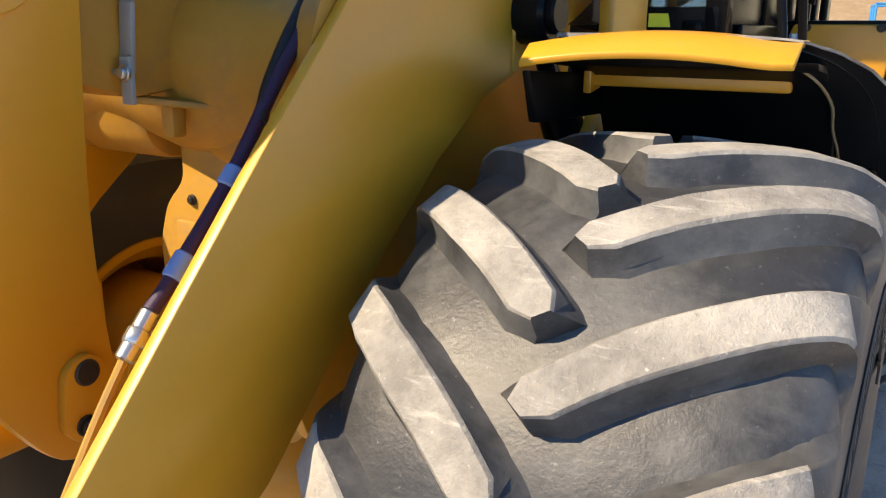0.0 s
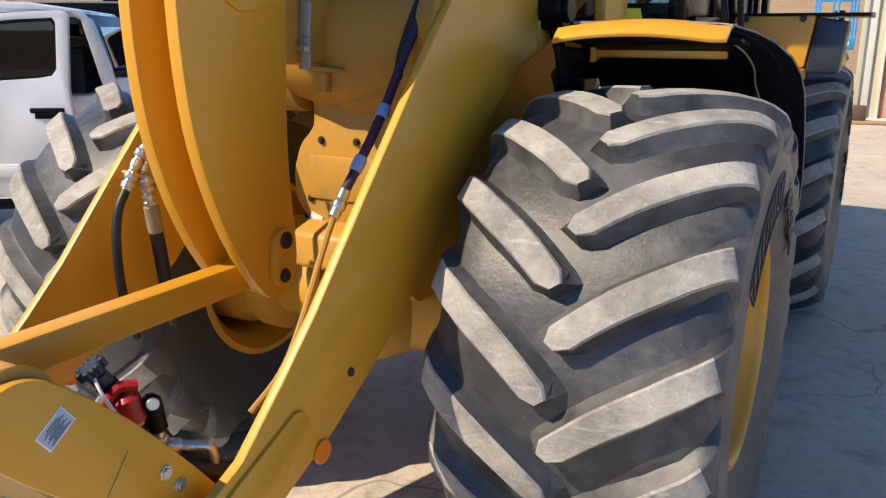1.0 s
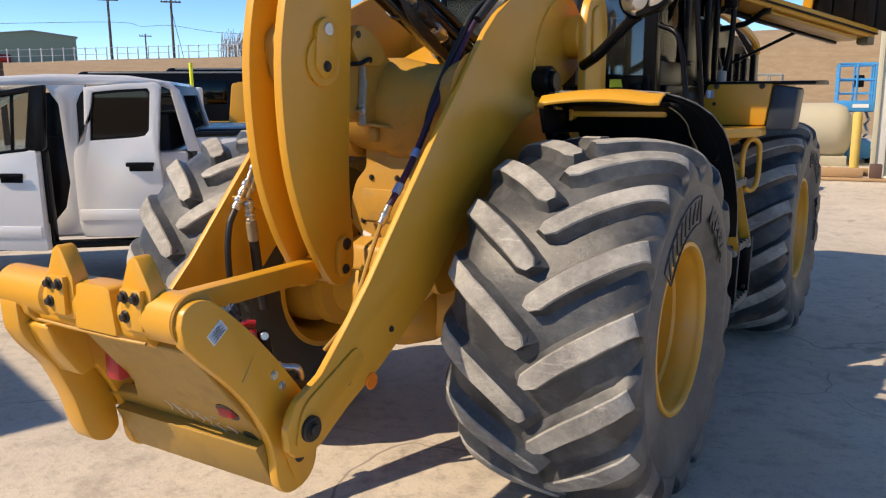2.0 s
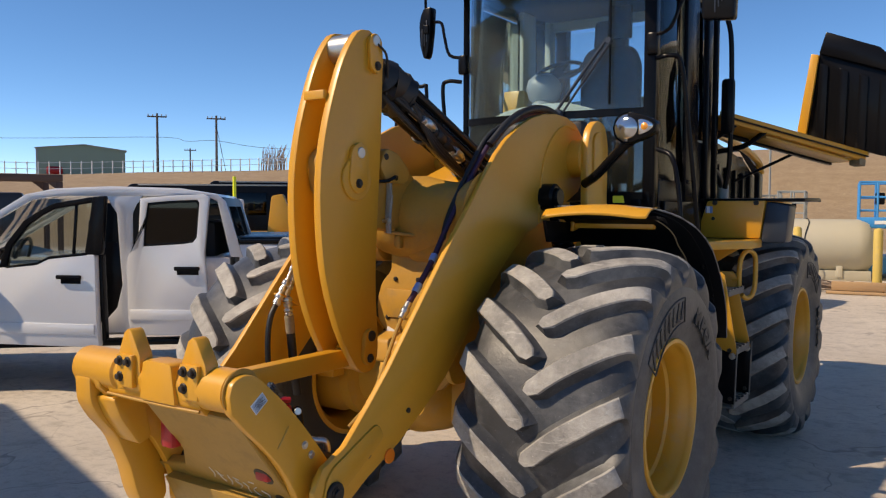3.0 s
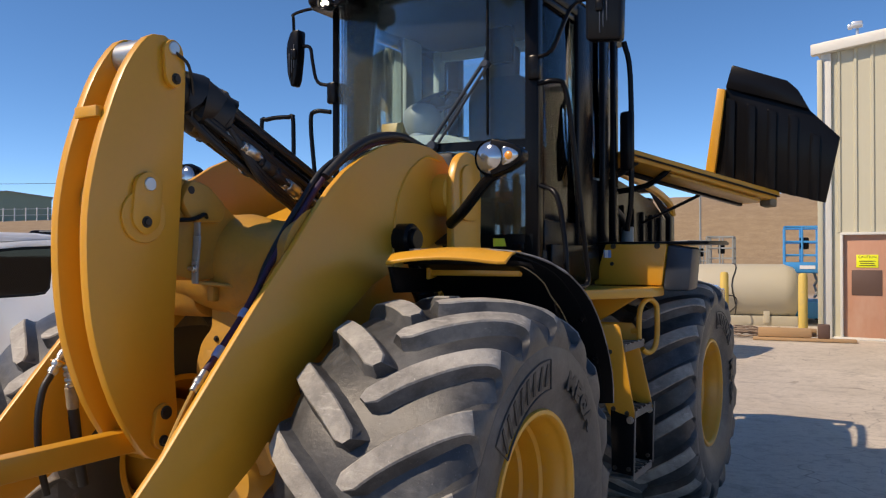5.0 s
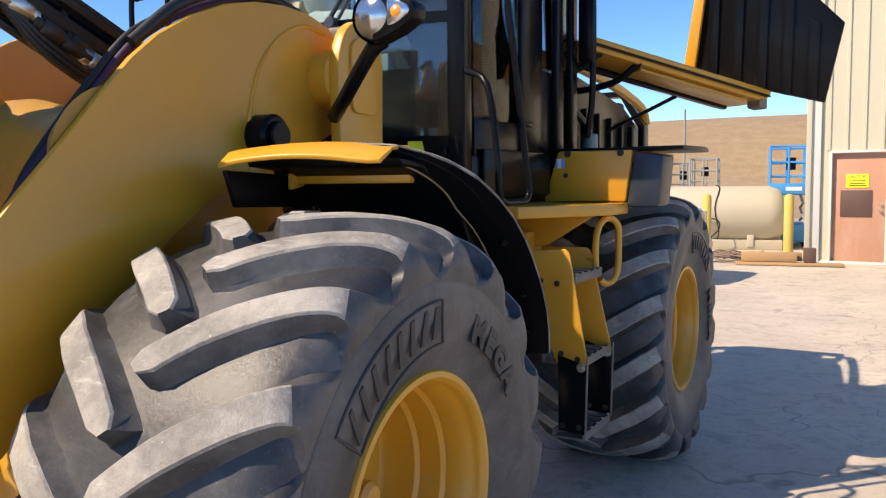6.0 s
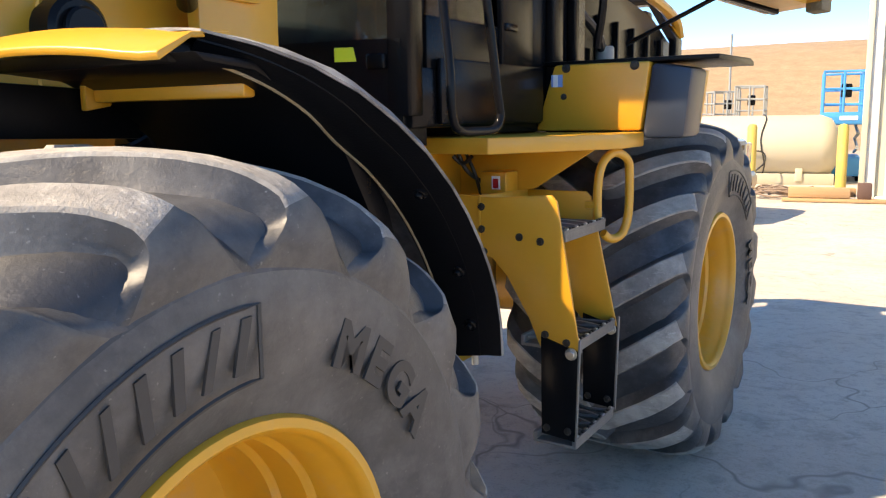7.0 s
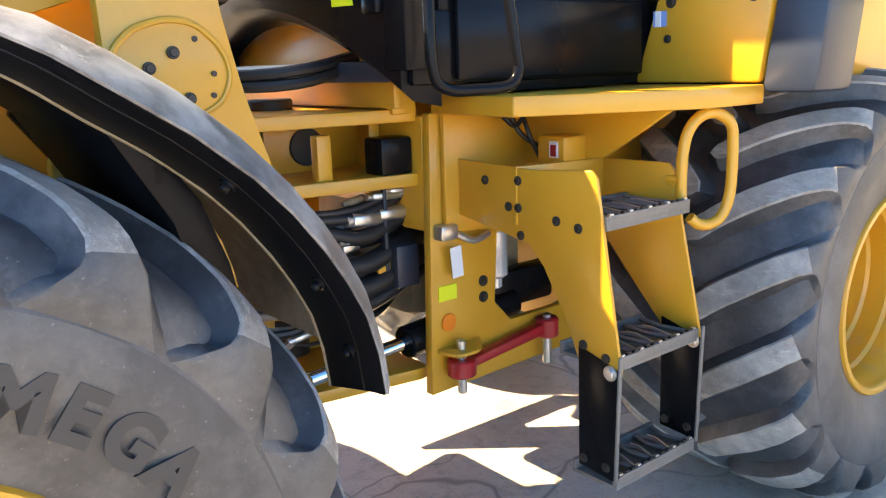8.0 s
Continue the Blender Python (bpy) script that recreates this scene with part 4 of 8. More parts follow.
# unreadable chalk scrawl
rnd4 = random.Random(12)
for row, (x0, q0, count, h) in enumerate(((-0.06, 0.37, 7, 0.062), (0.17, 0.57, 4, 0.070))):
    for k in range(count):
        x = x0 + 0.044 * k
        pts = [(x + 0.030 * rnd4.random(), q0 + 0.012 * k * (row == 0) + h * u) for u in (0.0, 0.3, 0.6, 1.0)]
        part("chalk_mark", tube([on_web(a, b, 0.001) for a, b in pts], 0.0026, 5, False, 4), CHALK, plate)
        if k % 2:
            part("chalk_mark", tube([on_web(x, q0 + h * 0.5, 0.001), on_web(x + 0.028, q0 + h * (0.4 + 0.3 * rnd4.random()), 0.001)], 0.0026, 5), CHALK, plate)
def on_side(y, z, dy, dz):
    """A flat piece on the coupler's side, its long side along the upward slope of the plate's grain."""
    return moved(box((0, 0, 0), (0.002, dy, dz), 0.0), Matrix.Translation((0.4022, y, z)) @ Matrix.Rotation(radians(36), 4, "X"))


st = part("sticker", moved(box((0, 0, 0), (0.003, 0.070, 0.044), 0.001), Matrix.Translation((0.4005, -1.668, 1.048)) @ Matrix.Rotation(radians(36), 4, "X")), STICKW, coup, "pale blue-grey printed sticker")
part("sticker_face", on_side(-1.668, 1.048, 0.064, 0.038), STICKG, st)
for k in range(9):
    o = 0.0036 * (k - 4)
    part("print_bar", moved(box((0, 0, 0), (0.002, 0.052 - 0.012 * (k % 3), 0.0014), 0.0), Matrix.Translation((0.4028, -1.668, 1.048)) @ Matrix.Rotation(radians(36), 4, "X") @ Matrix.Translation((0, 0, o))), LETTER, st)
part("weld_line", tube([(0.4005, -1.524, 0.934), (0.4005, -1.55, 0.90), (0.4005, -1.58, 0.863)], 0.003, 5), YEL2, coup)
# hydraulic lines at the coupler: capped couplings
hyd = new("coupler_hydraulics")
hyd.parent = loader
capd = Vector((-0.25, -0.45, 0.86)).normalized()
c0 = Vector((0.185, -1.43, 1.030))
e1 = capd.cross(Vector((0, 0, 1))).normalized()
e2 = capd.cross(e1)
star = part("dust_cap", merge(rod(c0 - capd * 0.022, c0 + capd * 0.006, 0.027, 20, 0.006), rod(c0 - capd * 0.06, c0 - capd * 0.022, 0.022, 16, 0.004)), GREYP, hyd, "dark star-shaped screw cap")
for k in range(7):
    a = 2 * math.pi * k / 7
    q = c0 + e1 * 0.028 * math.cos(a) + e2 * 0.028 * math.sin(a)
    part("grip_lobe", rod(q - capd * 0.016, q + capd * 0.008, 0.008, 10, 0.003), GREYP, star)
part("cap_cord", tube([c0 - capd * 0.02 + Vector((0.02, -0.02, 0)), (0.235, -1.445, 0.985), (0.245, -1.43, 0.945), (0.275, -1.425, 0.912)], 0.0042, 6, False, 4), STICKW, hyd, "pale retaining cord")
part("coupling_body", rod(c0 - capd * 0.15, c0 - capd * 0.05, 0.025, 16, 0.004), BLACK, hyd)
part("dust_cap", merge(rod((0.255, -1.385, 0.895), (0.242, -1.395, 0.965), 0.030, 20, 0.010), tube([(0.232, -1.42, 0.93), (0.225, -1.425, 0.955), (0.238, -1.405, 0.985), (0.262, -1.375, 0.984)], 0.013, 8, False, 4), tube([(0.262, -1.41, 0.90), (0.268, -1.405, 0.87), (0.262, -1.39, 0.845)], 0.010, 8, False, 3)), RED, hyd, "red rubber dust cap")
part("warning_collar", moved(box((0, 0, 0), (0.045, 0.05, 0.012), 0.004), pose(0.258, -1.405, 0.905, 12, 18, 0)), YEL, hyd)
part("coupling_body", merge(rod((0.275, -1.345, 0.865), (0.268, -1.352, 0.945), 0.024, 16, 0.005), rod((0.268, -1.352, 0.938), (0.290, -1.365, 0.942), 0.020, 16, 0.004)), BLACK, hyd, "black quick coupling")
part("coupling_face", rod((0.286, -1.362, 0.941), (0.296, -1.368, 0.943), 0.0145, 16, 0.002), STEEL, hyd)
part("fitting", merge(rod((0.276, -1.345, 0.865), (0.285, -1.335, 0.800), 0.012, 12, 0.002), rod((0.279, -1.342, 0.850), (0.281, -1.340, 0.838), 0.017, 6, 0.002)), STEEL, hyd, "zinc hydraulic fitting")
for p0, p1, r in (((0.245, -1.385, 0.842), (0.275, -1.345, 0.832), 0.014), ((0.285, -1.335, 0.826), (0.305, -1.310, 0.820), 0.020), ((0.300, -1.315, 0.822), (0.330, -1.285, 0.812), 0.015)):
    p0, p1 = Vector(p0), Vector(p1)
    part("fitting", merge(rod(p0, p1, r, 6, 0.003), rod(p0 - (p1 - p0) * 0.3, p1 + (p1 - p0) * 0.2, r * 0.7, 12, 0.002)), STEEL, hyd, "zinc hydraulic fitting")
part("elbow", tube([(0.325, -1.29, 0.815), (0.345, -1.27, 0.810), (0.352, -1.262, 0.785), (0.350, -1.262, 0.765)], 0.014, 10, False, 3), STEEL, hyd)
part("hose_ferrule", rod((0.262, -1.375, 0.812), (0.312, -1.325, 0.782), 0.024, 18, 0.004), LTGREY, hyd, "grey crimped hose end")
part("hose", tube([(0.305, -1.332, 0.786), (0.345, -1.285, 0.755), (0.375, -1.20, 0.715), (0.385, -1.05, 0.72), (0.38, -0.85, 0.87), (0.37, -0.70, 1.0)], 0.025, 10, False, 5), HOSE, hyd)
part("hose", tube([c0 - capd * 0.15, c0 - capd * 0.20 + Vector((0.01, 0.02, -0.02)), (0.27, -1.30, 0.80), (0.30, -1.18, 0.70), (0.30, -1.0, 0.70)], 0.022, 10, False, 5), HOSE, hyd)
# purple sleeved hose along the inner face of the near arm
pts = [(0.365, -0.735, 1.315), (0.365, -0.672, 1.374), (0.366, -0.54, 1.513), (0.368, -0.40, 1.697), (0.370, -0.22, 1.90), (0.380, -0.06, 2.075), (0.395, 0.16, 2.205), (0.40, 0.40, 2.27), (0.40, 0.60, 2.25)]
pipe = part("arm_hose", tube(pts, 0.014, 10, False, 6), PURPLE, loader, "hose in a dark purple sleeve")
for q0, q1 in (((0.365, -0.690, 1.357), (0.365, -0.655, 1.392)), ((0.3655, -0.560, 1.491), (0.366, -0.533, 1.521))):
    part("hose_band", rod(q0, q1, 0.0185, 12, 0.003), STICKB, pipe, "pale blue band")
part("hose_end", merge(rod((0.365, -0.735, 1.315), (0.366, -0.795, 1.250), 0.016, 12, 0.003), rod((0.3655, -0.757, 1.291), (0.366, -0.776, 1.270), 0.021, 6, 0.003)), STEEL, pipe, "crimped steel hose end")
part("branch_hose", tube([(0.372, -0.475, 1.595), (0.358, -0.43, 1.665), (0.352, -0.35, 1.77), (0.352, -0.22, 1.925), (0.362, -0.06, 2.10), (0.385, 0.16, 2.215)], 0.0135, 10, False, 5), HOSE, pipe, "black hose lying on the purple one")
part("steel_line", tube([(0.366, -0.79, 1.255), (0.375, -0.86, 1.17), (0.388, -0.97, 1.02), (0.392, -1.06, 0.92), (0.36, -1.14, 0.84)], 0.009, 8, False, 5), DIRTY, loader, "thin rigid oil line")
part("arm_hose", tube([(0.40, -0.10, 2.06), (0.43, 0.05, 2.19), (0.44, 0.22, 2.262), (0.44, 0.42, 2.29), (0.44, 0.62, 2.26)], 0.02, 10, False, 6), HOSE, loader, "black hose over the arm")
# fittings on the far arm
ff = new("arm_fittings")
ff.parent = loader
part("bracket", moved(box((0, 0, 0), (0.05, 0.15, 0.010), 0.003), pose(-0.375, -0.755, 1.282, -27, 0, 0)), YEL, ff)


def line_of(pts, radii, x=-0.37):
    """A row of hexagon fittings and sleeves along a run of pipe."""
    for (a, b), r in zip(zip(pts, pts[1:]), radii):
        p0, p1 = Vector((x, *a)), Vector((x, *b))
        m_ = p0.lerp(p1, 0.45)
        part("fitting", merge(rod(p0, p1, r * 0.66, 12, 0.002), rod(p0.lerp(p1, 0.12), m_, r, 6, 0.003), rod(p0.lerp(p1, 0.58), p0.lerp(p1, 0.92), r * 0.86, 12, 0.003)), STEEL, ff, "bare steel fitting")


line_of([(-0.715, 1.455), (-0.753, 1.383), (-0.803, 1.318), (-0.837, 1.262)], (0.012, 0.021, 0.023))
line_of([(-0.700, 1.425), (-0.730, 1.365), (-0.775, 1.300)], (0.019, 0.022))
line_of([(-0.775, 1.300), (-0.766, 1.245), (-0.762, 1.200)], (0.026, 0.024), -0.355)
part("hose_ferrule", rod((-0.355, -0.762, 1.205), (-0.355, -0.751, 1.115), 0.024, 16, 0.004), CASTING, ff, "crimped hose end")
part("hose", tube([(-0.37, -0.837, 1.262), (-0.37, -0.872, 1.205), (-0.368, -0.893, 1.10), (-0.365, -0.89, 0.95), (-0.36, -0.86, 0.80)], 0.014, 10, False, 5), HOSE, ff)
part("hose", tube([(-0.355, -0.752, 1.125), (-0.355, -0.742, 1.04), (-0.355, -0.73, 0.94), (-0.36, -0.70, 0.80)], 0.022, 10, False, 5), HOSE, ff)
part("hose", tube([(-0.37, -0.715, 1.455), (-0.372, -0.66, 1.52), (-0.375, -0.58, 1.60)], 0.010, 8, False, 4), HOSE, ff)

# front frame, axle
fr = new("front_frame")
fr.parent = loader
for sgn in (1, -1):
    S = lambda b: b if sgn > 0 else mirror_x(b)
    part("tower_plate", S(prism(round_pts([(0.66, 1.62), (0.65, 2.10), (0.70, 2.21), (0.79, 2.255), (0.90, 2.23), (0.945, 2.12), (0.935, 1.78), (0.985, 1.56), (1.06, 1.33), (1.05, 1.10), (0.55, 1.10), (0.52, 1.45)], 0.05), "x", 0.555, 0.60, 0.006)), YEL, fr)
    y_front = -0.38 if sgn > 0 else 0.10
    part("inner_plate", S(prism(round_pts([(y_front - 0.02, 1.10), (y_front, 1.45), (max(0.0, y_front + 0.05), 1.62), (0.55, 1.95), (0.75, 2.20), (0.95, 2.12), (1.02, 1.60), (1.06, 1.20), (1.05, 0.85), (y_front + 0.08, 0.85)], 0.06), "x", 0.28, 0.315, 0.006)), YEL2, fr)
    PK = round_pts([(0.665, 1.655), (0.72, 1.712), (0.80, 1.735), (0.87, 1.725), (0.93, 1.67), (0.95, 1.61), (0.925, 1.545), (0.86, 1.512), (0.78, 1.522), (0.72, 1.56)], 0.03)
    pk = part("pocket_plate", S(prism(PK, "x", 0.598, 0.610, 0.004)), YEL, fr)
    part("plate_rim", S(tube([(0.609, y, z) for y, z in PK], 0.008, 8, True)), YEL, pk, "raised rounded rim")
    for y, z in ((0.752, 1.626), (0.81, 1.66), (0.84, 1.555)):
        part("bolt", S(bolt((0.614, y, z), "x", 0.011, 0.008)), DARKSTEEL, pk)
    for y, z in ((0.865, 1.69), (0.905, 1.61), (0.90, 1.56)):
        part("hole", S(rod((0.609, y, z), (0.6135, y, z), 0.007, 10, 0.0)), DARKSTEEL, pk)
    part("slot_plate", S(prism(round_pts([(0.72, 1.90), (0.72, 2.16), (0.80, 2.19), (0.88, 2.14), (0.88, 1.90)], 0.04), "x", 0.598, 0.614, 0.004)), YEL, fr)
    part("axle_housing", S(lathe([(0.0, 0.20), (0.15, 0.21), (0.28, 0.20), (0.34, 0.17), (0.44, 0.165), (0.46, 0.235), (0.53, 0.235), (0.55, 0.20), (0.66, 0.24), (0.80, 0.24), (0.98, 0.16)], (0, FRONT_Y, AXLE), "x", 32)), YEL2, fr)
    part("axle_bracket", S(merge(box((0.53, -0.28, 1.02), (0.10, 0.10, 0.16), 0.012), box((0.53, -0.26, 0.84), (0.12, 0.10, 0.08), 0.012))), YEL, fr)
    part("lift_cylinder", S(merge(rod((0.50, 0.36, 1.80), (0.50, 0.80, 1.18), 0.028, 16, 0.002), rod((0.50, 0.52, 1.575), (0.50, 0.95, 0.97), 0.06, 20, 0.006))), BLACK, fr)
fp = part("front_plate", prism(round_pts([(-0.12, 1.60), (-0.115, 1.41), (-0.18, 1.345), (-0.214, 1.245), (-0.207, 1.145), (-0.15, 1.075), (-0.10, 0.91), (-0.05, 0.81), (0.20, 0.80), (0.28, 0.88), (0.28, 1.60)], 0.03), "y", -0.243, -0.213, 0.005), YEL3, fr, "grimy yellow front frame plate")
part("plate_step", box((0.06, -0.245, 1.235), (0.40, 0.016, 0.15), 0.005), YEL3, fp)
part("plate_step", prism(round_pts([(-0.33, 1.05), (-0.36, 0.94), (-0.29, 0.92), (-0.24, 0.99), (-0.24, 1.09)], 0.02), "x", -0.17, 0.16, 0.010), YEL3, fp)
for x, z in ((-0.086, 1.364), (-0.14, 1.157), (0.06, 1.366), (0.14, 1.43), (0.12, 1.11)):
    part("bolt", bolt((x, -0.245, z), "y", 0.010, 0.010, -1), DARKSTEEL, fp)
part("sticker", box((-0.13, -0.2445, 1.06), (0.05, 0.004, 0.085), 0.0, pose(0, 0, 0, 0, 20)), STICKW, fp, "small white and green label")
part("valve_cylinder", rod((-0.26, -0.02, 1.00), (-0.02, 0.02, 1.50), 0.085, 24, 0.01), BLACK, fr, "black cylinder behind the cast tube")
part("belly_plate", box((0, 0.55, 0.90), (0.56, 0.95, 0.05), 0.01), YEL2, fr)
part("differential", lathe([(-0.30, 0.0), (-0.28, 0.14), (-0.18, 0.22), (0.0, 0.25), (0.2, 0.22), (0.3, 0.1), (0.3, 0.0)], (0, 0, AXLE), "y", 28), YEL2, fr)
part("rear_bulkhead", box((0, 1.04, 1.45), (0.60, 0.04, 0.75), 0.006), YEL, fr)
part("valve_cover", prism(round_pts([(-0.10, 1.62), (0.20, 1.90), (0.55, 2.02), (0.70, 1.95), (0.60, 1.70), (0.0, 1.55)], 0.04), "x", -0.27, 0.27, 0.01), YEL, fr)


# fenders over the front wheels
def fender(sgn):
    S = lambda b: b if sgn > 0 else mirror_x(b)
    fd = new("front_fender")
    fd.parent = loader
    # yellow visor lip across the front, bowed up in the middle and swept back to the outside
    lip, rows = bmesh.new(), []
    for i in range(15):
        u = i / 14.0
        x = 0.655 + 0.51 * u
        y0 = -0.022 + 0.085 * u ** 1.3
        z0 = 1.684 + 0.020 * math.sin(math.pi * min(1.0, u * 1.12)) ** 0.8 + 0.006 * u
        w = 0.042 + 0.024 * min(1.0, u * 4)
        rows.append([lip.verts.new((x, y, z)) for y, z in ((y0, z0), (y0 - 0.004, z0 + 0.014), (y0 + w, z0 + 0.049), (y0 + 0.15, z0 + 0.055), (y0 + 0.15, z0 + 0.045), (y0 + w, z0 + 0.039))])
    for p_, q_ in zip(rows, rows[1:]):
        for j in range(6):
            k = (j + 1) % 6
            lip.faces.new((p_[j], p_[k], q_[k], q_[j]))
    lip.faces.new(rows[0])
    lip.faces.new(list(reversed(rows[-1])))
    bmesh.ops.recalc_face_normals(lip, faces=lip.faces)
    part("lip", S(bevel_sharp(lip, 0.003, 2)), YEL, fd, "yellow front lip")
    part("bracket", S(merge(box((0.91, 0.285, 1.654), (0.44, 0.03, 0.034), 0.006), prism([(0.25, 1.62), (0.25, 1.68), (0.33, 1.68), (0.31, 1.63)], "x", 0.685, 0.705, 0.004))), YEL, fd)
    part("lip_liner", S(merge(prism([(0.10, 1.690), (0.09, 1.715), (0.12, 1.724), (0.30, 1.712), (0.30, 1.69)], "x", 0.66, 1.14, 0.004), prism([(0.03, 1.57), (-0.01, 1.68), (0.40, 1.66), (0.40, 1.56)], "x", 0.655, 0.675, 0.004))), FENDER, fd, "black liner under the lip")
    # moulded sheet round the tyre: dusty crown with sunlight painted in outside, black band on its inner face
    fold = [(0.150, 1.744, 1.165), (0.215, 1.722, 1.225), (0.29, 1.690, 1.275), (0.37, 1.645, 1.315), (0.45, 1.590, 1.338), (0.54, 1.530, 1.345), (0.63, 1.457, 1.345), (0.69, 1.395, 1.345), (0.745, 1.325, 1.345), (0.785, 1.262, 1.345), (0.82, 1.195, 1.344), (0.842, 1.12, 1.343), (0.855, 1.04, 1.340)]
    bm, band, bead, mould = bmesh.new(), bmesh.new(), [], []
    rows, rows2 = [], []
    for i, (y, z, x1) in enumerate(fold):
        c = Vector((y - FRONT_Y, z - AXLE)).normalized()
        cr = min(1.0, 0.15 + i / 4.0)
        w_in = 0.03 + 0.105 * min(1.0, i / 4.0)

        def ring(b_, prof):
            return [b_.verts.new((x, y + c.x * off, z + c.y * off)) for x, off in prof]
        rows.append(ring(bm, ((0.66, 0.076 * cr), (x1 - 0.24, 0.076 * cr), (x1 - 0.14, 0.068 * cr), (x1 - 0.075, 0.050 * cr), (x1 - 0.025, 0.022 * cr), (x1, 0.0), (x1 - 0.004, -0.004), (x1 - 0.04, 0.004 * cr), (x1 - 0.24, 0.056 * cr - 0.006), (0.66, 0.056 * cr - 0.006))))
        rows2.append(ring(band, ((x1 - 0.003, -0.006), (x1 - 0.30 * w_in, -0.012), (x1 - w_in, -0.040), (x1 - w_in - 0.012, -0.038), (x1 - w_in - 0.012, -0.006), (x1 - 0.30 * w_in, -0.003))))
        bead.append((x1 - w_in - 0.003, y - c.x * 0.041, z - c.y * 0.041))
        mould.append((x1 - 0.42 * w_in, y - c.x * 0.016, z - c.y * 0.016))
    for b_, rr in ((bm, rows), (band, rows2)):
        for p_, q_ in zip(rr, rr[1:]):
            for j in range(len(p_)):
                k = (j + 1) % len(p_)
                b_.faces.new((p_[j], p_[k], q_[k], q_[j]))
        b_.faces.new(rr[0])
        b_.faces.new(list(reversed(rr[-1])))
        bmesh.ops.recalc_face_normals(b_, faces=b_.faces)
    part("mudguard", S(bm), TOPDUST_LIT, fd, "black moulded mudguard with a dusty top paled as if sunlit")
    sheet = part("inner_band", S(band), FENDER, fd, "black band along the inside of the mudguard")
    for k in (6, 9, 11):
        y, z, x1 = fold[k]
        c = Vector((0, y - FRONT_Y, z - AXLE)).normalized()
        q = Vector((x1 - 0.075, y, z)) - c * 0.020
        part("bolt", S(merge(rod(q + c * 0.006, q - c * 0.006, 0.017, 14, 0.002), rod(q, q - c * 0.014, 0.010, 6, 0.002))), BLACK, sheet)
    part("edge_bead", S(tube(bead, 0.0035, 6, False, 3)), CASTING, fd, "dusty bead along the edge")
    part("moulding_line", S(tube(mould, 0.003, 5, False, 3)), FENDER, fd)
    part("inner_liner", S(prism([(0.10, 1.705), (0.24, 1.695), (0.36, 1.64), (0.46, 1.575), (0.54, 1.495), (0.60, 1.41), (0.64, 1.30), (0.66, 1.20), (0.60, 1.20), (0.55, 1.38), (0.45, 1.55), (0.34, 1.63), (0.23, 1.68), (0.12, 1.69)], "x", 0.655, 1.20, 0.004)), FENDER, fd, "black liner")
    part("stay", S(merge(tube([(0.62, 0.62, 1.26), (0.85, 0.60, 1.36), (1.05, 0.56, 1.43), (1.16, 0.54, 1.46)], 0.020, 10, False, 4), box((1.17, 0.535, 1.462), (0.06, 0.03, 0.05), 0.008))), DIRTY, fd)
    return fd


fender(1)
fender(-1)

# head lamps on their stalks
for sgn in (1, -1):
    S = lambda b: b if sgn > 0 else mirror_x(b)
    hl = new("head_lamp")
    hl.parent = loader
    part("stalk", S(merge(tube([(0.60, 0.62, 1.88), (0.72, 0.52, 1.93), (0.90, 0.42, 2.06), (0.95, 0.42, 2.09)], 0.026, 12, False, 4))), BLACK, hl)
    part("housing", S(merge(lathe([(0.0, 0.080), (0.03, 0.086), (0.08, 0.075), (0.13, 0.04), (0.14, 0.0)], (0.95, 0.36, 2.155), "y", 24), prism(round_pts([(0.95, 2.238), (1.04, 2.215), (1.102, 2.18), (1.102, 2.14), (1.04, 2.10), (0.95, 2.072)], 0.02), "y", 0.35, 0.43, 0.012))), BLACK, hl)
    part("lens", S(lathe([(-0.022, 0.0), (-0.018, 0.04), (-0.004, 0.068), (0.004, 0.074)], (0.95, 0.36, 2.155), "y", 24)), LENS, hl, "clear round lens")
    part("turn_signal", S(prism(round_pts([(1.012, 2.198), (1.05, 2.192), (1.090, 2.170), (1.090, 2.148), (1.05, 2.122), (1.012, 2.112)], 0.015), "y", 0.338, 0.355, 0.006)), LENS, hl)
    part("bulb", S(lathe([(-0.004, 0.0), (-0.002, 0.016), (0.006, 0.024)], (1.046, 0.337, 2.157), "y", 14)), AMBER, hl, "amber indicator bulb")

# ---------- cab ----------
cab = new("cab")
cab.parent = loader
CW, CY0, CY1, CZ0, CZ1 = 0.69, 1.40, 2.92, 1.56, 3.33


def post(p0, p1, w, dpt, name="pillar", mt=None):
    p0, p1 = Vector(p0), Vector(p1)
    bm = box((0, 0, 0), (w, dpt, (p1 - p0).length), 0.012)
    d = p1 - p0
    moved(bm, Matrix.Translation((p0 + p1) / 2) @ d.to_track_quat("Z", "Y").to_matrix().to_4x4())
    return part(name, bm, mt or BLACK, cab)


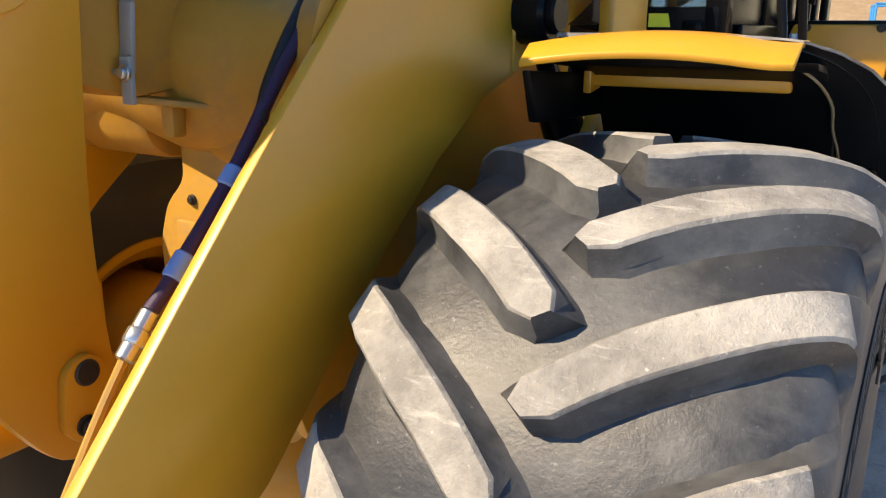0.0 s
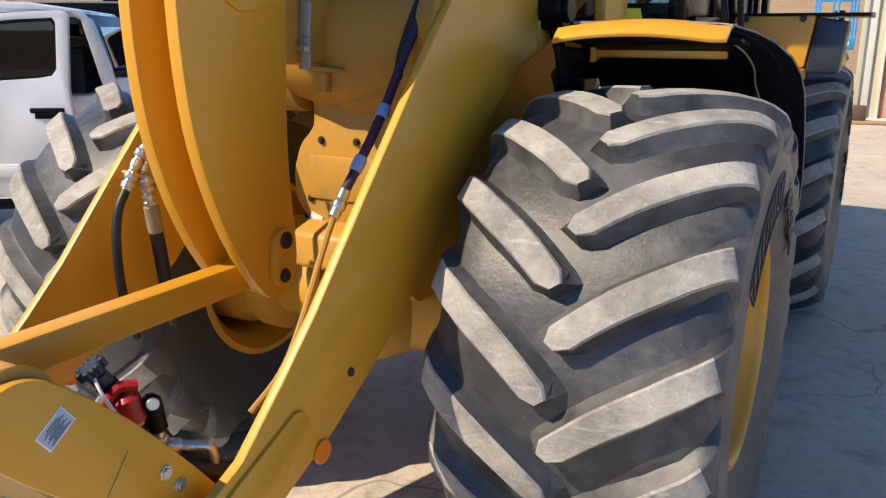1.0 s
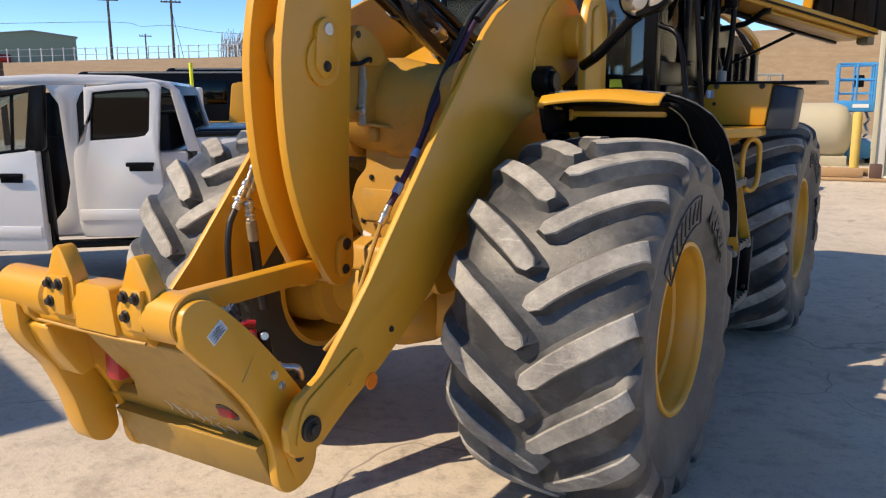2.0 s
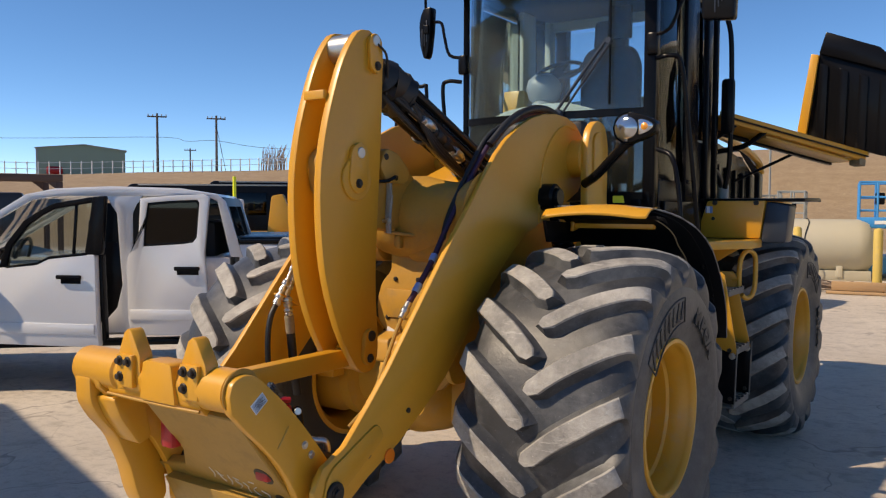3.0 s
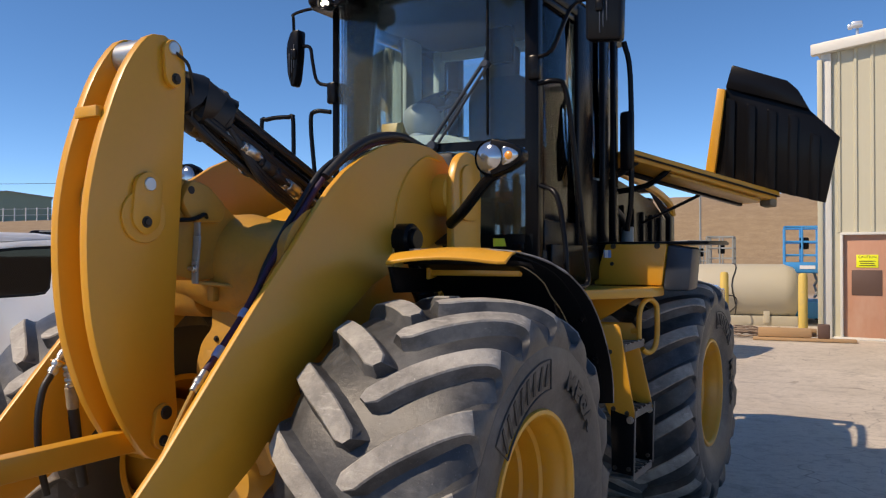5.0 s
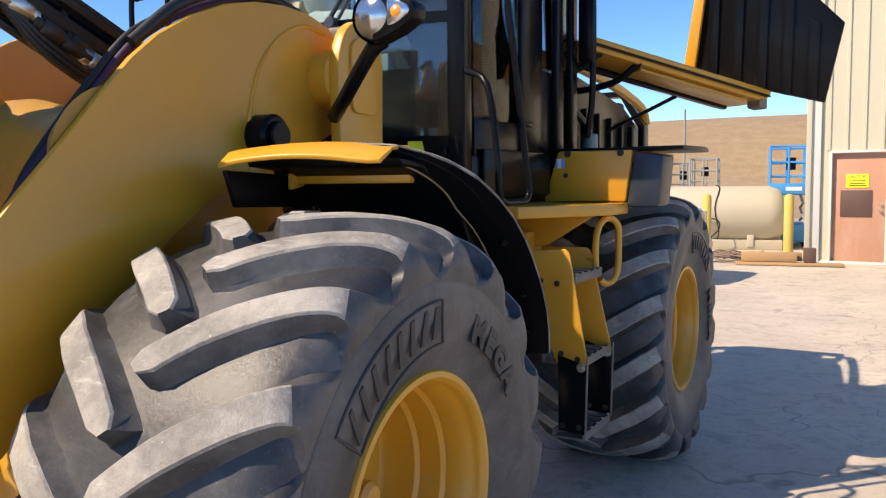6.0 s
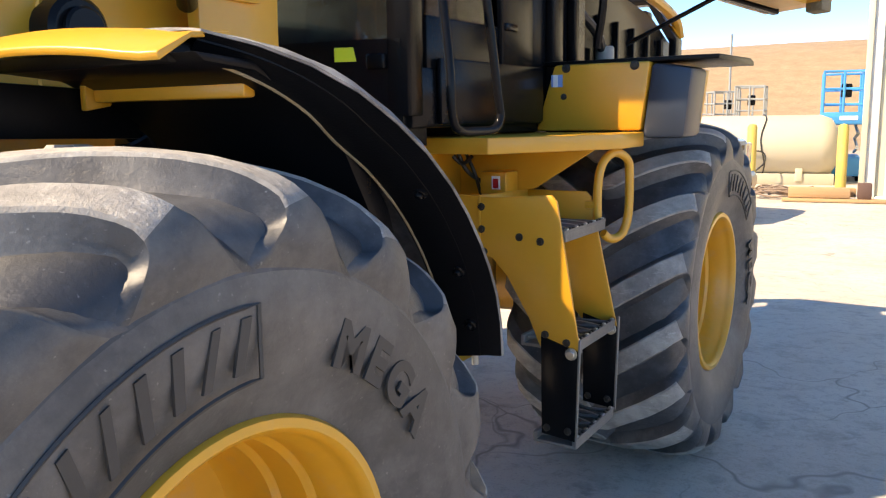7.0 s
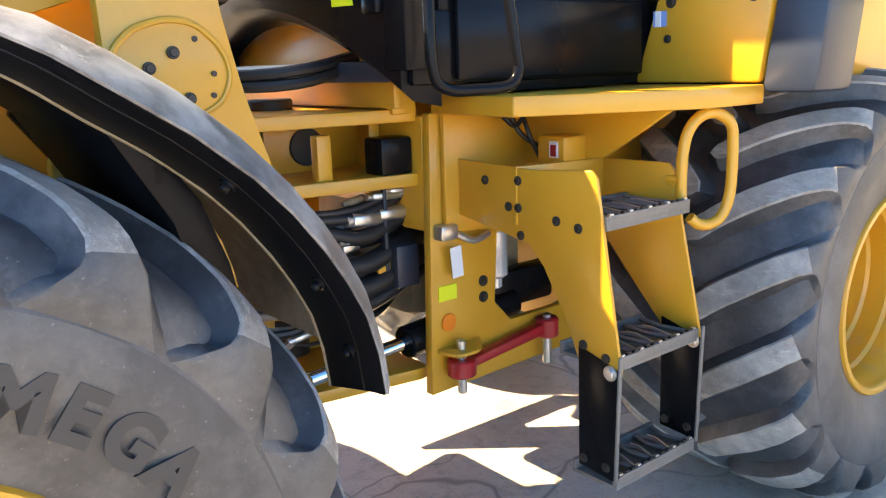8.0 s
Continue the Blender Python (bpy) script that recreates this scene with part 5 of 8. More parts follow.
for s in (1, -1):
    pw = 0.035 if s > 0 else 0.016
    part("front_pillar", prism([(CW * s - pw, 1.365), (CW * s + pw, 1.39), (CW * s + pw, 1.47), (CW * s - pw, 1.46)], "z", 1.60, 3.32, 0.008), BLACK, cab)
    part("pillar_cover", box(((CW - 0.055) * s, 2.22, 2.55), (0.04, 0.22, 1.50), 0.015), LINER, cab, "grey-green pillar cover")
    part("corner_cover", box(((CW - 0.06) * s, 2.60, 2.55), (0.06, 0.10, 1.50), 0.02), LINER, cab)
    part("middle_pillar", box((CW * s, 2.24, 2.45), (0.07, 0.10, 1.75), 0.01), BLACK, cab)
    part("rear_pillar", box((CW * s - 0.05 * s, 2.88, 2.45), (0.10, 0.10, 1.75), 0.01), BLACK, cab)
    part("side_sill", box((CW * s, 2.16, 1.66), (0.06, 1.50, 0.20), 0.012), BLACK, cab)
    part("top_rail", box((CW * s, 2.16, 3.28), (0.07, 1.52, 0.10), 0.012), BLACK, cab)
    part("rear_side_panel", box((CW * s, 2.56, 1.98), (0.05, 0.58, 0.50), 0.01), BLACK, cab)
    p = part("side_window", box((CW * s, 2.56, 2.74), (0.012, 0.56, 0.98), 0.002), SIDEGLASS, cab)
    p.visible_shadow = False
# left door stands shut, with its glass
door = part("door_frame", merge(box((CW, 1.475, 2.45), (0.05, 0.03, 1.60), 0.008), box((CW, 2.16, 2.45), (0.05, 0.05, 1.60), 0.01), box((CW, 1.84, 3.22), (0.05, 0.66, 0.06), 0.01), box((CW, 1.84, 1.80), (0.05, 0.66, 0.26), 0.01)), BLACK, cab)
p = part("door_glass", box((CW, 1.84, 2.56), (0.010, 0.60, 1.26), 0.002), SIDEGLASS, door)
p.visible_shadow = False
part("door_handle", box((CW + 0.035, 2.08, 1.93), (0.03, 0.10, 0.03), 0.008), BLACK, door)
p = part("side_window", box((-CW, 1.84, 2.56), (0.010, 0.66, 1.30), 0.002), SIDEGLASS, cab)
p.visible_shadow = False


def bowed(z0, z1, x0, x1, thick=0.012):
    """A pane bowed forward in the middle."""
    bm = bmesh.new()
    n, rows = 16, []
    for i in range(n + 1):
        x = x0 + (x1 - x0) * i / n
        y = 1.30 + 0.08 * (abs(x) / 0.69) ** 2.0
        rows.append([bm.verts.new((x, y + o, z)) for o, z in ((0, z0), (0, z1), (thick, z1), (thick, z0))])
    for a, b in zip(rows, rows[1:]):
        for j in range(4):
            bm.faces.new((a[j], a[(j + 1) % 4], b[(j + 1) % 4], b[j]))
    bm.faces.new(rows[0])
    bm.faces.new(list(reversed(rows[-1])))
    bmesh.ops.recalc_face_normals(bm, faces=bm.faces)
    return bm


for z0, z1, nm in ((2.385, 3.335, "windshield"), (1.84, 2.335, "lower_window")):
    p = part(nm, bowed(z0, z1, -0.66, 0.66), GLASS if nm == "windshield" else LOWGLASS, cab, "large bowed clear pane")
    p.visible_shadow = False
part("window_bar", bowed(2.335, 2.385, -0.67, 0.67, 0.04), BLACK, cab)
# rounded nose under the glass, its lower edge arched up in the middle
bm = bmesh.new()
rows = []
for i in range(21):
    x = -0.70 + 0.07 * i
    y = 1.30 + 0.08 * (abs(x) / 0.69) ** 2.0
    zl = 1.775 - 0.52 * x * x
    rows.append([bm.verts.new(p) for p in ((x, y - 0.004, 1.845), (x, y + 0.004, zl + 0.03), (x, y + 0.04, zl), (x, y + 0.14, zl - 0.02), (x, y + 0.14, 1.845))])
for a_, b_ in zip(rows, rows[1:]):
    for j in range(5):
        bm.faces.new((a_[j], a_[(j + 1) % 5], b_[(j + 1) % 5], b_[j]))
bm.faces.new(rows[0])
bm.faces.new(list(reversed(rows[-1])))
bmesh.ops.recalc_face_normals(bm, faces=bm.faces)
part("nose_panel", bm, BLACK, cab, "glossy black rounded cab nose")
part("header", bowed(3.325, 3.36, -0.69, 0.69, 0.05), BLACK, cab)
part("floor", box((0, 2.14, 1.60), (1.36, 1.48, 0.06), 0.01), GREYP, cab)
part("headliner", box((0, 2.0, 3.308), (1.32, 1.24, 0.022), 0.01), GREYSEAT, cab, "dark grey headliner")
part("rear_liner", box((0, 2.62, 2.14), (1.32, 0.05, 0.98), 0.02), LINER, cab)
part("rear_liner", box((0, 2.62, 3.26), (1.32, 0.05, 0.08), 0.02), LINER, cab)
part("rear_wall", box((0, 2.90, 1.95), (1.30, 0.05, 0.62), 0.01), BLACK, cab)
p = part("rear_window", box((0, 2.90, 2.76), (1.20, 0.012, 0.98), 0.002), SIDEGLASS, cab)
p.visible_shadow = False
# roof with lamp pods
part("roof", prism(round_pts([(-0.72, 1.22), (-0.40, 1.14), (0.40, 1.14), (0.72, 1.22), (0.74, 2.92), (-0.74, 2.92)], 0.08), "z", 3.322, 3.338, 0.006), BLACK, cab)
bm = bmesh.new()
rows = []
for i in range(13):
    x = -0.66 + 0.11 * i
    zt = 3.405 - 0.055 * (abs(x) / 0.66) ** 2
    y0 = 1.13 + 0.07 * (abs(x) / 0.66) ** 2
    rows.append([bm.verts.new(p) for p in ((x, y0, 3.332), (x, y0 - 0.012, zt - 0.02), (x, y0 + 0.03, zt), (x, 2.0, zt + 0.012), (x, 2.82, zt - 0.01), (x, 2.84, 3.332))])
for a_, b_ in zip(rows, rows[1:]):
    for j in range(6):
        bm.faces.new((a_[j], a_[(j + 1) % 6], b_[(j + 1) % 6], b_[j]))
bm.faces.new(rows[0])
bm.faces.new(list(reversed(rows[-1])))
bmesh.ops.recalc_face_normals(bm, faces=bm.faces)
part("roof_cap", bm, YEL, cab, "arched yellow roof cap")
for s in (1, -1):
    pod = part("lamp_pod", prism([(s * 0.45, 1.09), (s * 0.70, 1.11), (s * 0.77, 1.24), (s * 0.77, 1.46), (s * 0.45, 1.42)], "z", 3.285, 3.395, 0.02), BLACK, cab)
    part("pod_cap", prism([(s * 0.44, 1.075), (s * 0.71, 1.095), (s * 0.785, 1.235), (s * 0.785, 1.47), (s * 0.44, 1.43)], "z", 3.393, 3.412, 0.007), YEL, pod)
    for k, (x, z) in enumerate(((0.540, 3.290), (0.680, 3.283)) if s > 0 else ((0.534, 3.272), (0.446, 3.287))):
        lit = s > 0 or k == 0
        lamp = part("work_lamp", lathe([(-0.016, 0.0), (-0.016, 0.046), (-0.03, 0.052), (-0.028, 0.058), (-0.01, 0.060), (0.04, 0.05), (0.07, 0.03), (0.07, 0.0)], (s * x, 1.09, z), "y", 24), BLACK, cab)
        for dx, dz in ((-0.018, 0.016), (0.018, 0.016), (-0.018, -0.018), (0.018, -0.018), (0.0, 0.0)):
            part("led", rod((s * x + dx, 1.068, z + dz), (s * x + dx, 1.076, z + dz), 0.011 if k == 0 or s < 0 else 0.018, 12, 0.002), LEDON if lit else LENS, lamp, "lit white led" if lit else "")
        part("lamp_bracket", box((s * x, 1.15, z + 0.05), (0.03, 0.06, 0.06), 0.006), BLACK, lamp)
part("beacon", merge(rod((0.62, 1.86, 3.33), (0.62, 1.86, 3.44), 0.05, 20, 0.01)), ORANGE, cab, "orange beacon")
# mark on the glass, drawn as plain shapes
badge = part("badge", box((-0.048, 1.2885, 3.298), (0.150, 0.003, 0.075), 0.001), GLASS, cab, "small white and red badge")
for k in range(3):
    part("badge_bar", prism([(-0.112 + 0.036 * k, 3.275), (-0.112 + 0.036 * k, 3.325), (-0.086 + 0.036 * k, 3.325), (-0.086 + 0.036 * k, 3.275)], "y", 1.283, 1.287, 0.0), STICKW, badge)
part("badge_mark", prism([(-0.02, 3.262), (0.022, 3.262), (0.034, 3.30), (0.022, 3.338), (-0.01, 3.338), (0.012, 3.325), (0.018, 3.30), (0.010, 3.278)], "y", 1.283, 1.287, 0.0), RED, badge)
# wiper
wip = part("wiper", merge(tube([(0.10, 1.28, 2.40), (0.44, 1.275, 2.82)], 0.011, 8), tube([(0.145, 1.275, 2.385), (0.47, 1.268, 2.80)], 0.008, 8), rod((0.10, 1.32, 2.37), (0.10, 1.26, 2.37), 0.03, 12, 0.005), rod((0.455, 1.30, 2.81), (0.455, 1.255, 2.81), 0.022, 12, 0.004)), GREYP, cab, "dark grey wiper arm")
part("blade", box((0.455, 1.30, 2.80), (0.012, 0.02, 0.78), 0.003), BLACK, wip)
# inside
col = part("steering_column", merge(rod((-0.14, 1.46, 2.0), (-0.18, 1.60, 2.50), 0.08, 20, 0.03, 0.075), lathe([(-0.12, 0.0), (-0.11, 0.06), (-0.07, 0.105), (0.0, 0.126), (0.06, 0.115), (0.10, 0.07), (0.11, 0.0)], (-0.18, 1.62, 2.59), "z", 28)), LTGREY, cab, "round light grey column cover")
ring = [(-0.125 + 0.165 * math.cos(2 * math.pi * i / 28), 1.76 + 0.14 * math.sin(2 * math.pi * i / 28), 2.735 + 0.085 * math.sin(2 * math.pi * i / 28)) for i in range(28)]
part("steering_wheel", merge(tube(ring, 0.015, 8, True), tube([ring[0], (-0.125, 1.75, 2.71), ring[14]], 0.012, 8), tube([ring[7], (-0.125, 1.75, 2.71)], 0.012, 8), rod((-0.16, 1.66, 2.62), (-0.125, 1.76, 2.735), 0.05, 16, 0.01)), GREYSEAT, cab, "black steering wheel")
seat = part("seat", box((0.02, 2.10, 2.16), (0.50, 0.50, 0.16), 0.06), GREYSEAT, cab, "grey fabric operator seat")
part("seat_back", prism(round_pts([(-0.22, 2.20), (-0.225, 2.86), (-0.16, 2.99), (0.20, 2.99), (0.265, 2.86), (0.26, 2.20)], 0.08), "y", 2.30, 2.42, 0.04), GREYSEAT, seat)
part("headrest", box((0.02, 2.37, 3.08), (0.28, 0.10, 0.25), 0.05, pose(0, 0, 0, -6)), GREYSEAT, seat)
part("seat_base", box((0.02, 2.12, 1.88), (0.40, 0.42, 0.42), 0.04), BLACK, seat)
part("dash", prism(round_pts([(-0.50, 2.26), (-0.50, 2.375), (-0.36, 2.43), (-0.10, 2.462), (0.12, 2.455), (0.30, 2.40), (0.38, 2.26)], 0.05), "y", 1.39, 1.56, 0.02), LINER, cab, "pale grey arched dash cowl")
part("console", box((-0.42, 2.00, 2.10), (0.22, 0.62, 0.34), 0.04), LTGREY, cab)
# added tan block; gives the windows their yellow patch
part("box_on_console", prism([(1.70, 2.27), (1.74, 2.62), (1.86, 2.56), (1.90, 2.28)], "x", -0.58, -0.40, 0.006), YEL2, cab, "made-up tan block for the yellow showing in the glass")
part("monitor", box((0.42, 1.55, 2.98), (0.16, 0.05, 0.22), 0.012), BLACK, cab)
part("door_side_panel", box((0.715, 2.15, 2.50), (0.03, 0.27, 1.60), 0.01), BLACK, cab, "black panel behind the door")
# made-up black block that darkens the interior behind the door glass
part("interior_dark_block", box((0.52, 1.95, 1.93), (0.20, 0.56, 0.60), 0.05), BLACK, cab, "dark block added for the shaded low interior")
# mirrors
for s in (1, -1):
    mr = new("mirror")
    mr.parent = cab
    w = 0.105 if s > 0 else 0.075
    mc = (1.105, 1.45, 3.06) if s > 0 else (-1.076, 1.45, 3.06)
    head = [(-w, -0.16), (-w, 0.18), (w, 0.18), (w * 0.9, -0.18)] if s > 0 else [(-0.015, -0.19), (-0.045, -0.10), (-0.055, 0.06), (-0.045, 0.12), (-0.015, 0.185), (0.058, 0.19), (0.05, 0.02), (0.03, -0.14), (0.01, -0.19)]
    mh = part("mirror_head", prism(round_pts([(mc[0] + hx, mc[2] + hz) for hx, hz in head], 0.025), "y", mc[1] - 0.05, mc[1] + 0.03, 0.015), BLACK, mr)
    for k in range(3):
        part("shell_rib", box((mc[0] - 0.02 + 0.02 * k, mc[1] - 0.052, mc[2] - 0.05 + 0.03 * k), (0.008, 0.008, 0.16), 0.003), GREYP, mh)
    part("mirror_clamp", box((mc[0] - 0.02 * s, mc[1] - 0.04, mc[2] + 0.02), (0.045, 0.05, 0.07), 0.01), BLACK, mh)
    part("mirror_arm", merge(tube([(s * 0.70, 1.38, 2.83), (s * 0.82, 1.36, 2.86), (s * 0.88, 1.38, 3.00), (s * 0.94, 1.42, 3.12), (mc[0], 1.45, 3.14)], 0.012, 8, False, 4),
                             tube([(s * 0.72, 1.36, 3.34), (s * 0.90, 1.36, 3.35), (s * 1.06, 1.40, 3.35), (mc[0] + 0.02 * s, 1.44, 3.33), (mc[0] + 0.02 * s, 1.45, 3.16)], 0.011, 8, False, 4)), BLACK, mr)
    part("mirror_mount", box((s * 0.71, 1.38, 2.78), (0.07, 0.06, 0.14), 0.015), BLACK, mr)
part("spot_mirror", box((0.62, 1.62, 2.86), (0.05, 0.03, 0.14), 0.015), BLACK, cab)
# made-up block behind the arms that stops sun reaching the ladder
part("ladder_sun_block", merge(box((0.12, 1.0, 2.03), (0.62, 0.12, 0.50), 0.03), *[tube([(0.0 + 0.08 * k, 0.90, 1.80), (0.02 + 0.08 * k, 0.90, 1.95), (0.0 + 0.09 * k, 0.92, 2.12), (0.10 + 0.03 * k, 0.98, 2.26)], 0.018, 8, False, 4) for k in range(5)]), HOSE, loader, "black block with hoses, added to keep sun off the ladder")
# hand rails
part("door_rail", tube([(0.73, 1.40, 2.69), (0.82, 1.40, 2.70), (0.87, 1.43, 2.66), (0.90, 1.47, 2.40), (0.95, 1.56, 1.68), (0.955, 1.57, 1.60), (0.95, 1.54, 1.556), (0.94, 1.44, 1.55), (0.935, 1.35, 1.555), (0.93, 1.31, 1.60), (0.92, 1.31, 1.78), (0.86, 1.34, 2.05), (0.74, 1.39, 2.12)], 0.015, 10, False, 4), BLACK, cab, "black tubular door rail")
part("far_rail", tube([(-0.73, 1.38, 2.66), (-0.84, 1.36, 2.67), (-0.88, 1.36, 2.60), (-0.84, 1.36, 2.20), (-0.80, 1.36, 1.70)], 0.015, 10, False, 4), BLACK, cab, "black tubular rail")
part("far_rail", tube([(-1.30, 1.35, 2.00), (-1.30, 1.35, 2.60), (-1.26, 1.35, 2.65), (-1.06, 1.35, 2.65), (-1.02, 1.35, 2.60), (-1.02, 1.35, 2.00)], 0.015, 10, False, 3), BLACK, cab, "black tubular rail")
part("warning_sticker", box((0.53, 1.345, 1.80), (0.115, 0.004, 0.045), 0.0, pose(0, 0, 0, 0, 0, 20)), STICKY, cab, "yellow warning sticker")
part("lamp_connector", box((0.62, 1.36, 1.775), (0.07, 0.03, 0.05), 0.008), BLACK, cab)
part("cab_base", prism(round_pts([(1.70, 1.60), (1.72, 1.53), (1.80, 1.53), (2.40, 1.53), (2.90, 1.53), (2.90, 1.60)], 0.02), "x", -0.70, 0.70, 0.008), BLACK, cab)
part("door_rear_trim", merge(box((0.735, 2.48, 2.35), (0.04, 0.10, 1.70), 0.01), box((0.735, 2.68, 2.45), (0.04, 0.05, 1.55), 0.01), tube([(0.76, 2.84, 3.25), (0.80, 2.86, 3.0), (0.80, 2.88, 2.2), (0.76, 2.90, 1.9)], 0.02, 8, False, 4)), BLACK, cab)
part("rear_mirror", box((0.82, 2.72, 2.52), (0.10, 0.06, 0.42), 0.03), BLACK, cab)
part("floor_edge_panel", box((0.735, 1.95, 1.68), (0.02, 0.80, 0.22), 0.006), BLACK, cab)

# ---------- rear frame, hitch and steps ----------
rf = new("rear_frame")
rf.parent = loader
part("frame_rail", prism([(1.60, 0.56), (1.625, 1.47), (2.9, 1.47), (2.9, 1.10), (1.90, 1.06), (1.885, 0.82), (1.96, 0.74), (2.20, 0.74), (2.40, 0.78), (2.42, 0.58)], "x", 0.475, 0.51, 0.005), YEL, rf)
part("frame_rail", mirror_x(prism([(1.60, 0.56), (1.625, 1.47), (2.9, 1.47), (2.9, 1.10), (1.90, 1.06), (1.885, 0.82), (1.96, 0.74), (2.20, 0.74), (2.40, 0.78), (2.42, 0.58)], "x", 0.475, 0.51, 0.005)), YEL, rf)
for s in (1, -1):
    part("rear_rail", box((s * 0.44, 3.70, 1.10), (0.05, 1.80, 0.70), 0.01), YEL2, rf)
part("cross_member", box((0, 2.44, 0.95), (0.92, 0.04, 0.75), 0.006), YEL2, rf)
part("front_bulkhead", prism([(-0.475, 1.10), (-0.475, 1.46), (0.475, 1.46), (0.475, 1.10), (0.36, 1.10), (0.30, 1.16), (-0.30, 1.16), (-0.36, 1.10)], "y", 1.62, 1.65, 0.004), YEL, rf)
for z, nm in ((1.465, "hitch_plate"), (1.265, "hitch_plate"), (0.62, "hitch_plate")):
    part(nm, prism(round_pts([(-0.32, 1.05), (0.36, 1.05), (0.46, 1.64), (-0.42, 1.64)], 0.05), "z", z - 0.02, z + 0.02, 0.004), YEL, rf)
part("hitch_pin", rod((0, 1.36, 1.18), (0, 1.36, 1.52), 0.075, 24, 0.006), DARKSTEEL, rf)
part("hitch_pin", rod((0, 1.36, 0.52), (0, 1.36, 0.72), 0.075, 24, 0.006), DARKSTEEL, rf)
for rc, rs in (((0.33, 1.60, 1.56), (0.03, 0.03, 0.16)), ((0.36, 1.33, 1.34), (0.04, 0.05, 0.16)), ((0.30, 1.56, 1.36), (0.02, 0.04, 0.17))):
    part("hitch_rib", box(rc, rs, 0.005), YEL, rf)
part("rubber_stop", box((0.38, 1.56, 1.34), (0.10, 0.12, 0.12), 0.012), BLACK, rf, "black rubber block")
part("steering_cylinder", merge(rod((0.42, 1.20, 0.70), (0.42, 1.62, 0.735), 0.024, 16, 0.002)), CHROME, rf, "chrome steering rod")
part("steering_barrel", rod((0.42, 1.56, 0.73), (0.42, 2.05, 0.77), 0.055, 20, 0.006), BLACK, rf)
for k, (z, yo, r) in enumerate(((1.03, 0.0, 0.034), (0.955, 0.02, 0.036), (1.12, 0.03, 0.026), (0.90, 0.05, 0.026), (1.19, 0.02, 0.018), (1.215, 0.0, 0.012))):
    part("hose", tube([(0.30, 1.05 + yo, z + 0.02), (0.33, 1.25, z + 0.03 * math.sin(k)), (0.36, 1.45, z - 0.03), (0.33, 1.66, z + 0.02), (0.2, 1.9, z + 0.04)], r, 10, False, 5), HOSE, rf)
for k, (y, z, r) in enumerate(((1.47, 1.15, 0.028), (1.57, 1.155, 0.026), (1.66, 1.15, 0.022), (1.55, 1.215, 0.017), (1.62, 1.225, 0.015), (1.44, 1.09, 0.02))):
    part("fitting", merge(rod((0.36, y - 0.05, z), (0.36, y + 0.05, z - 0.005), r, 6, 0.003), rod((0.36, y - 0.07, z), (0.36, y + 0.07, z - 0.006), r * 0.72, 12, 0.002)), STEEL, rf)
part("clamp", merge(box((0.37, 1.60, 0.98), (0.08, 0.09, 0.14), 0.008), box((0.37, 1.54, 1.08), (0.02, 0.012, 0.34), 0.002)), GREYP, rf)
for k in range(2):
    part("hose", tube([(0.10, 0.95, 1.60 + 0.03 * k), (0.30, 1.10, 1.57 + 0.03 * k), (0.38, 1.30, 1.58 + 0.035 * k), (0.30, 1.55, 1.64 + 0.02 * k)], 0.017, 8, False, 4), HOSE, rf)
part("transmission", merge(box((0.0, 1.95, 1.0), (0.62, 0.55, 0.50), 0.06), rod((0.0, 1.1, 0.86), (0.0, 1.75, 0.90), 0.06, 16, 0.006), lathe([(0.0, 0.10), (0.04, 0.16), (0.10, 0.17), (0.16, 0.13), (0.2, 0.06)], (0.05, 1.45, 0.86), "y", 20)), CASTING, rf, "dusty cast transmission case")
part("filter", merge(rod((0.45, 1.935, 0.89), (0.45, 1.935, 1.06), 0.05, 20, 0.008), rod((0.45, 1.935, 0.85), (0.45, 1.935, 0.89), 0.03, 12, 0.004)), LEDOFF, rf, "silver canister filter")
# dark box added in the rail's opening to stand for shade
part("opening_shadow_box", box((0.40, 2.10, 0.82), (0.08, 0.30, 0.14), 0.02), BLACK, rf, "dark box filling the shaded frame opening")
part("cab_support", box((0, 1.52, 1.66), (1.0, 0.03, 0.34), 0.006), YEL, rf, "yellow plate under the cab nose")
part("cab_support_rib", box((0.44, 1.575, 1.57), (0.03, 0.09, 0.20), 0.005), YEL, rf)
part("hitch_web", box((0.10, 1.45, 1.365), (0.03, 0.36, 0.165), 0.005), YEL, rf)
part("hitch_bore", rod((0.115, 1.42, 1.365), (0.125, 1.42, 1.365), 0.062, 24, 0.002), DARKSTEEL, rf, "dark bearing bore")
part("lower_web", box((0.02, 1.40, 0.80), (0.03, 0.42, 0.32), 0.005), YEL2, rf)
rnd2 = random.Random(21)
for k in range(14):
    y0, z0 = 1.12 + 0.45 * rnd2.random(), 0.78 + 0.40 * rnd2.random()
    part("hose", tube([(0.22 + 0.08 * rnd2.random(), y0 - 0.25, z0 + 0.05 * rnd2.random()), (0.30 + 0.06 * rnd2.random(), y0 - 0.1, z0 + 0.10 * (rnd2.random() - 0.5)), (0.28, y0 + 0.1, z0 + 0.10 * (rnd2.random() - 0.5)), (0.15, y0 + 0.30, z0 + 0.1 * rnd2.random())], 0.006 + 0.012 * rnd2.random(), 7, False, 4), HOSE if k % 4 else BRUSH, rf)
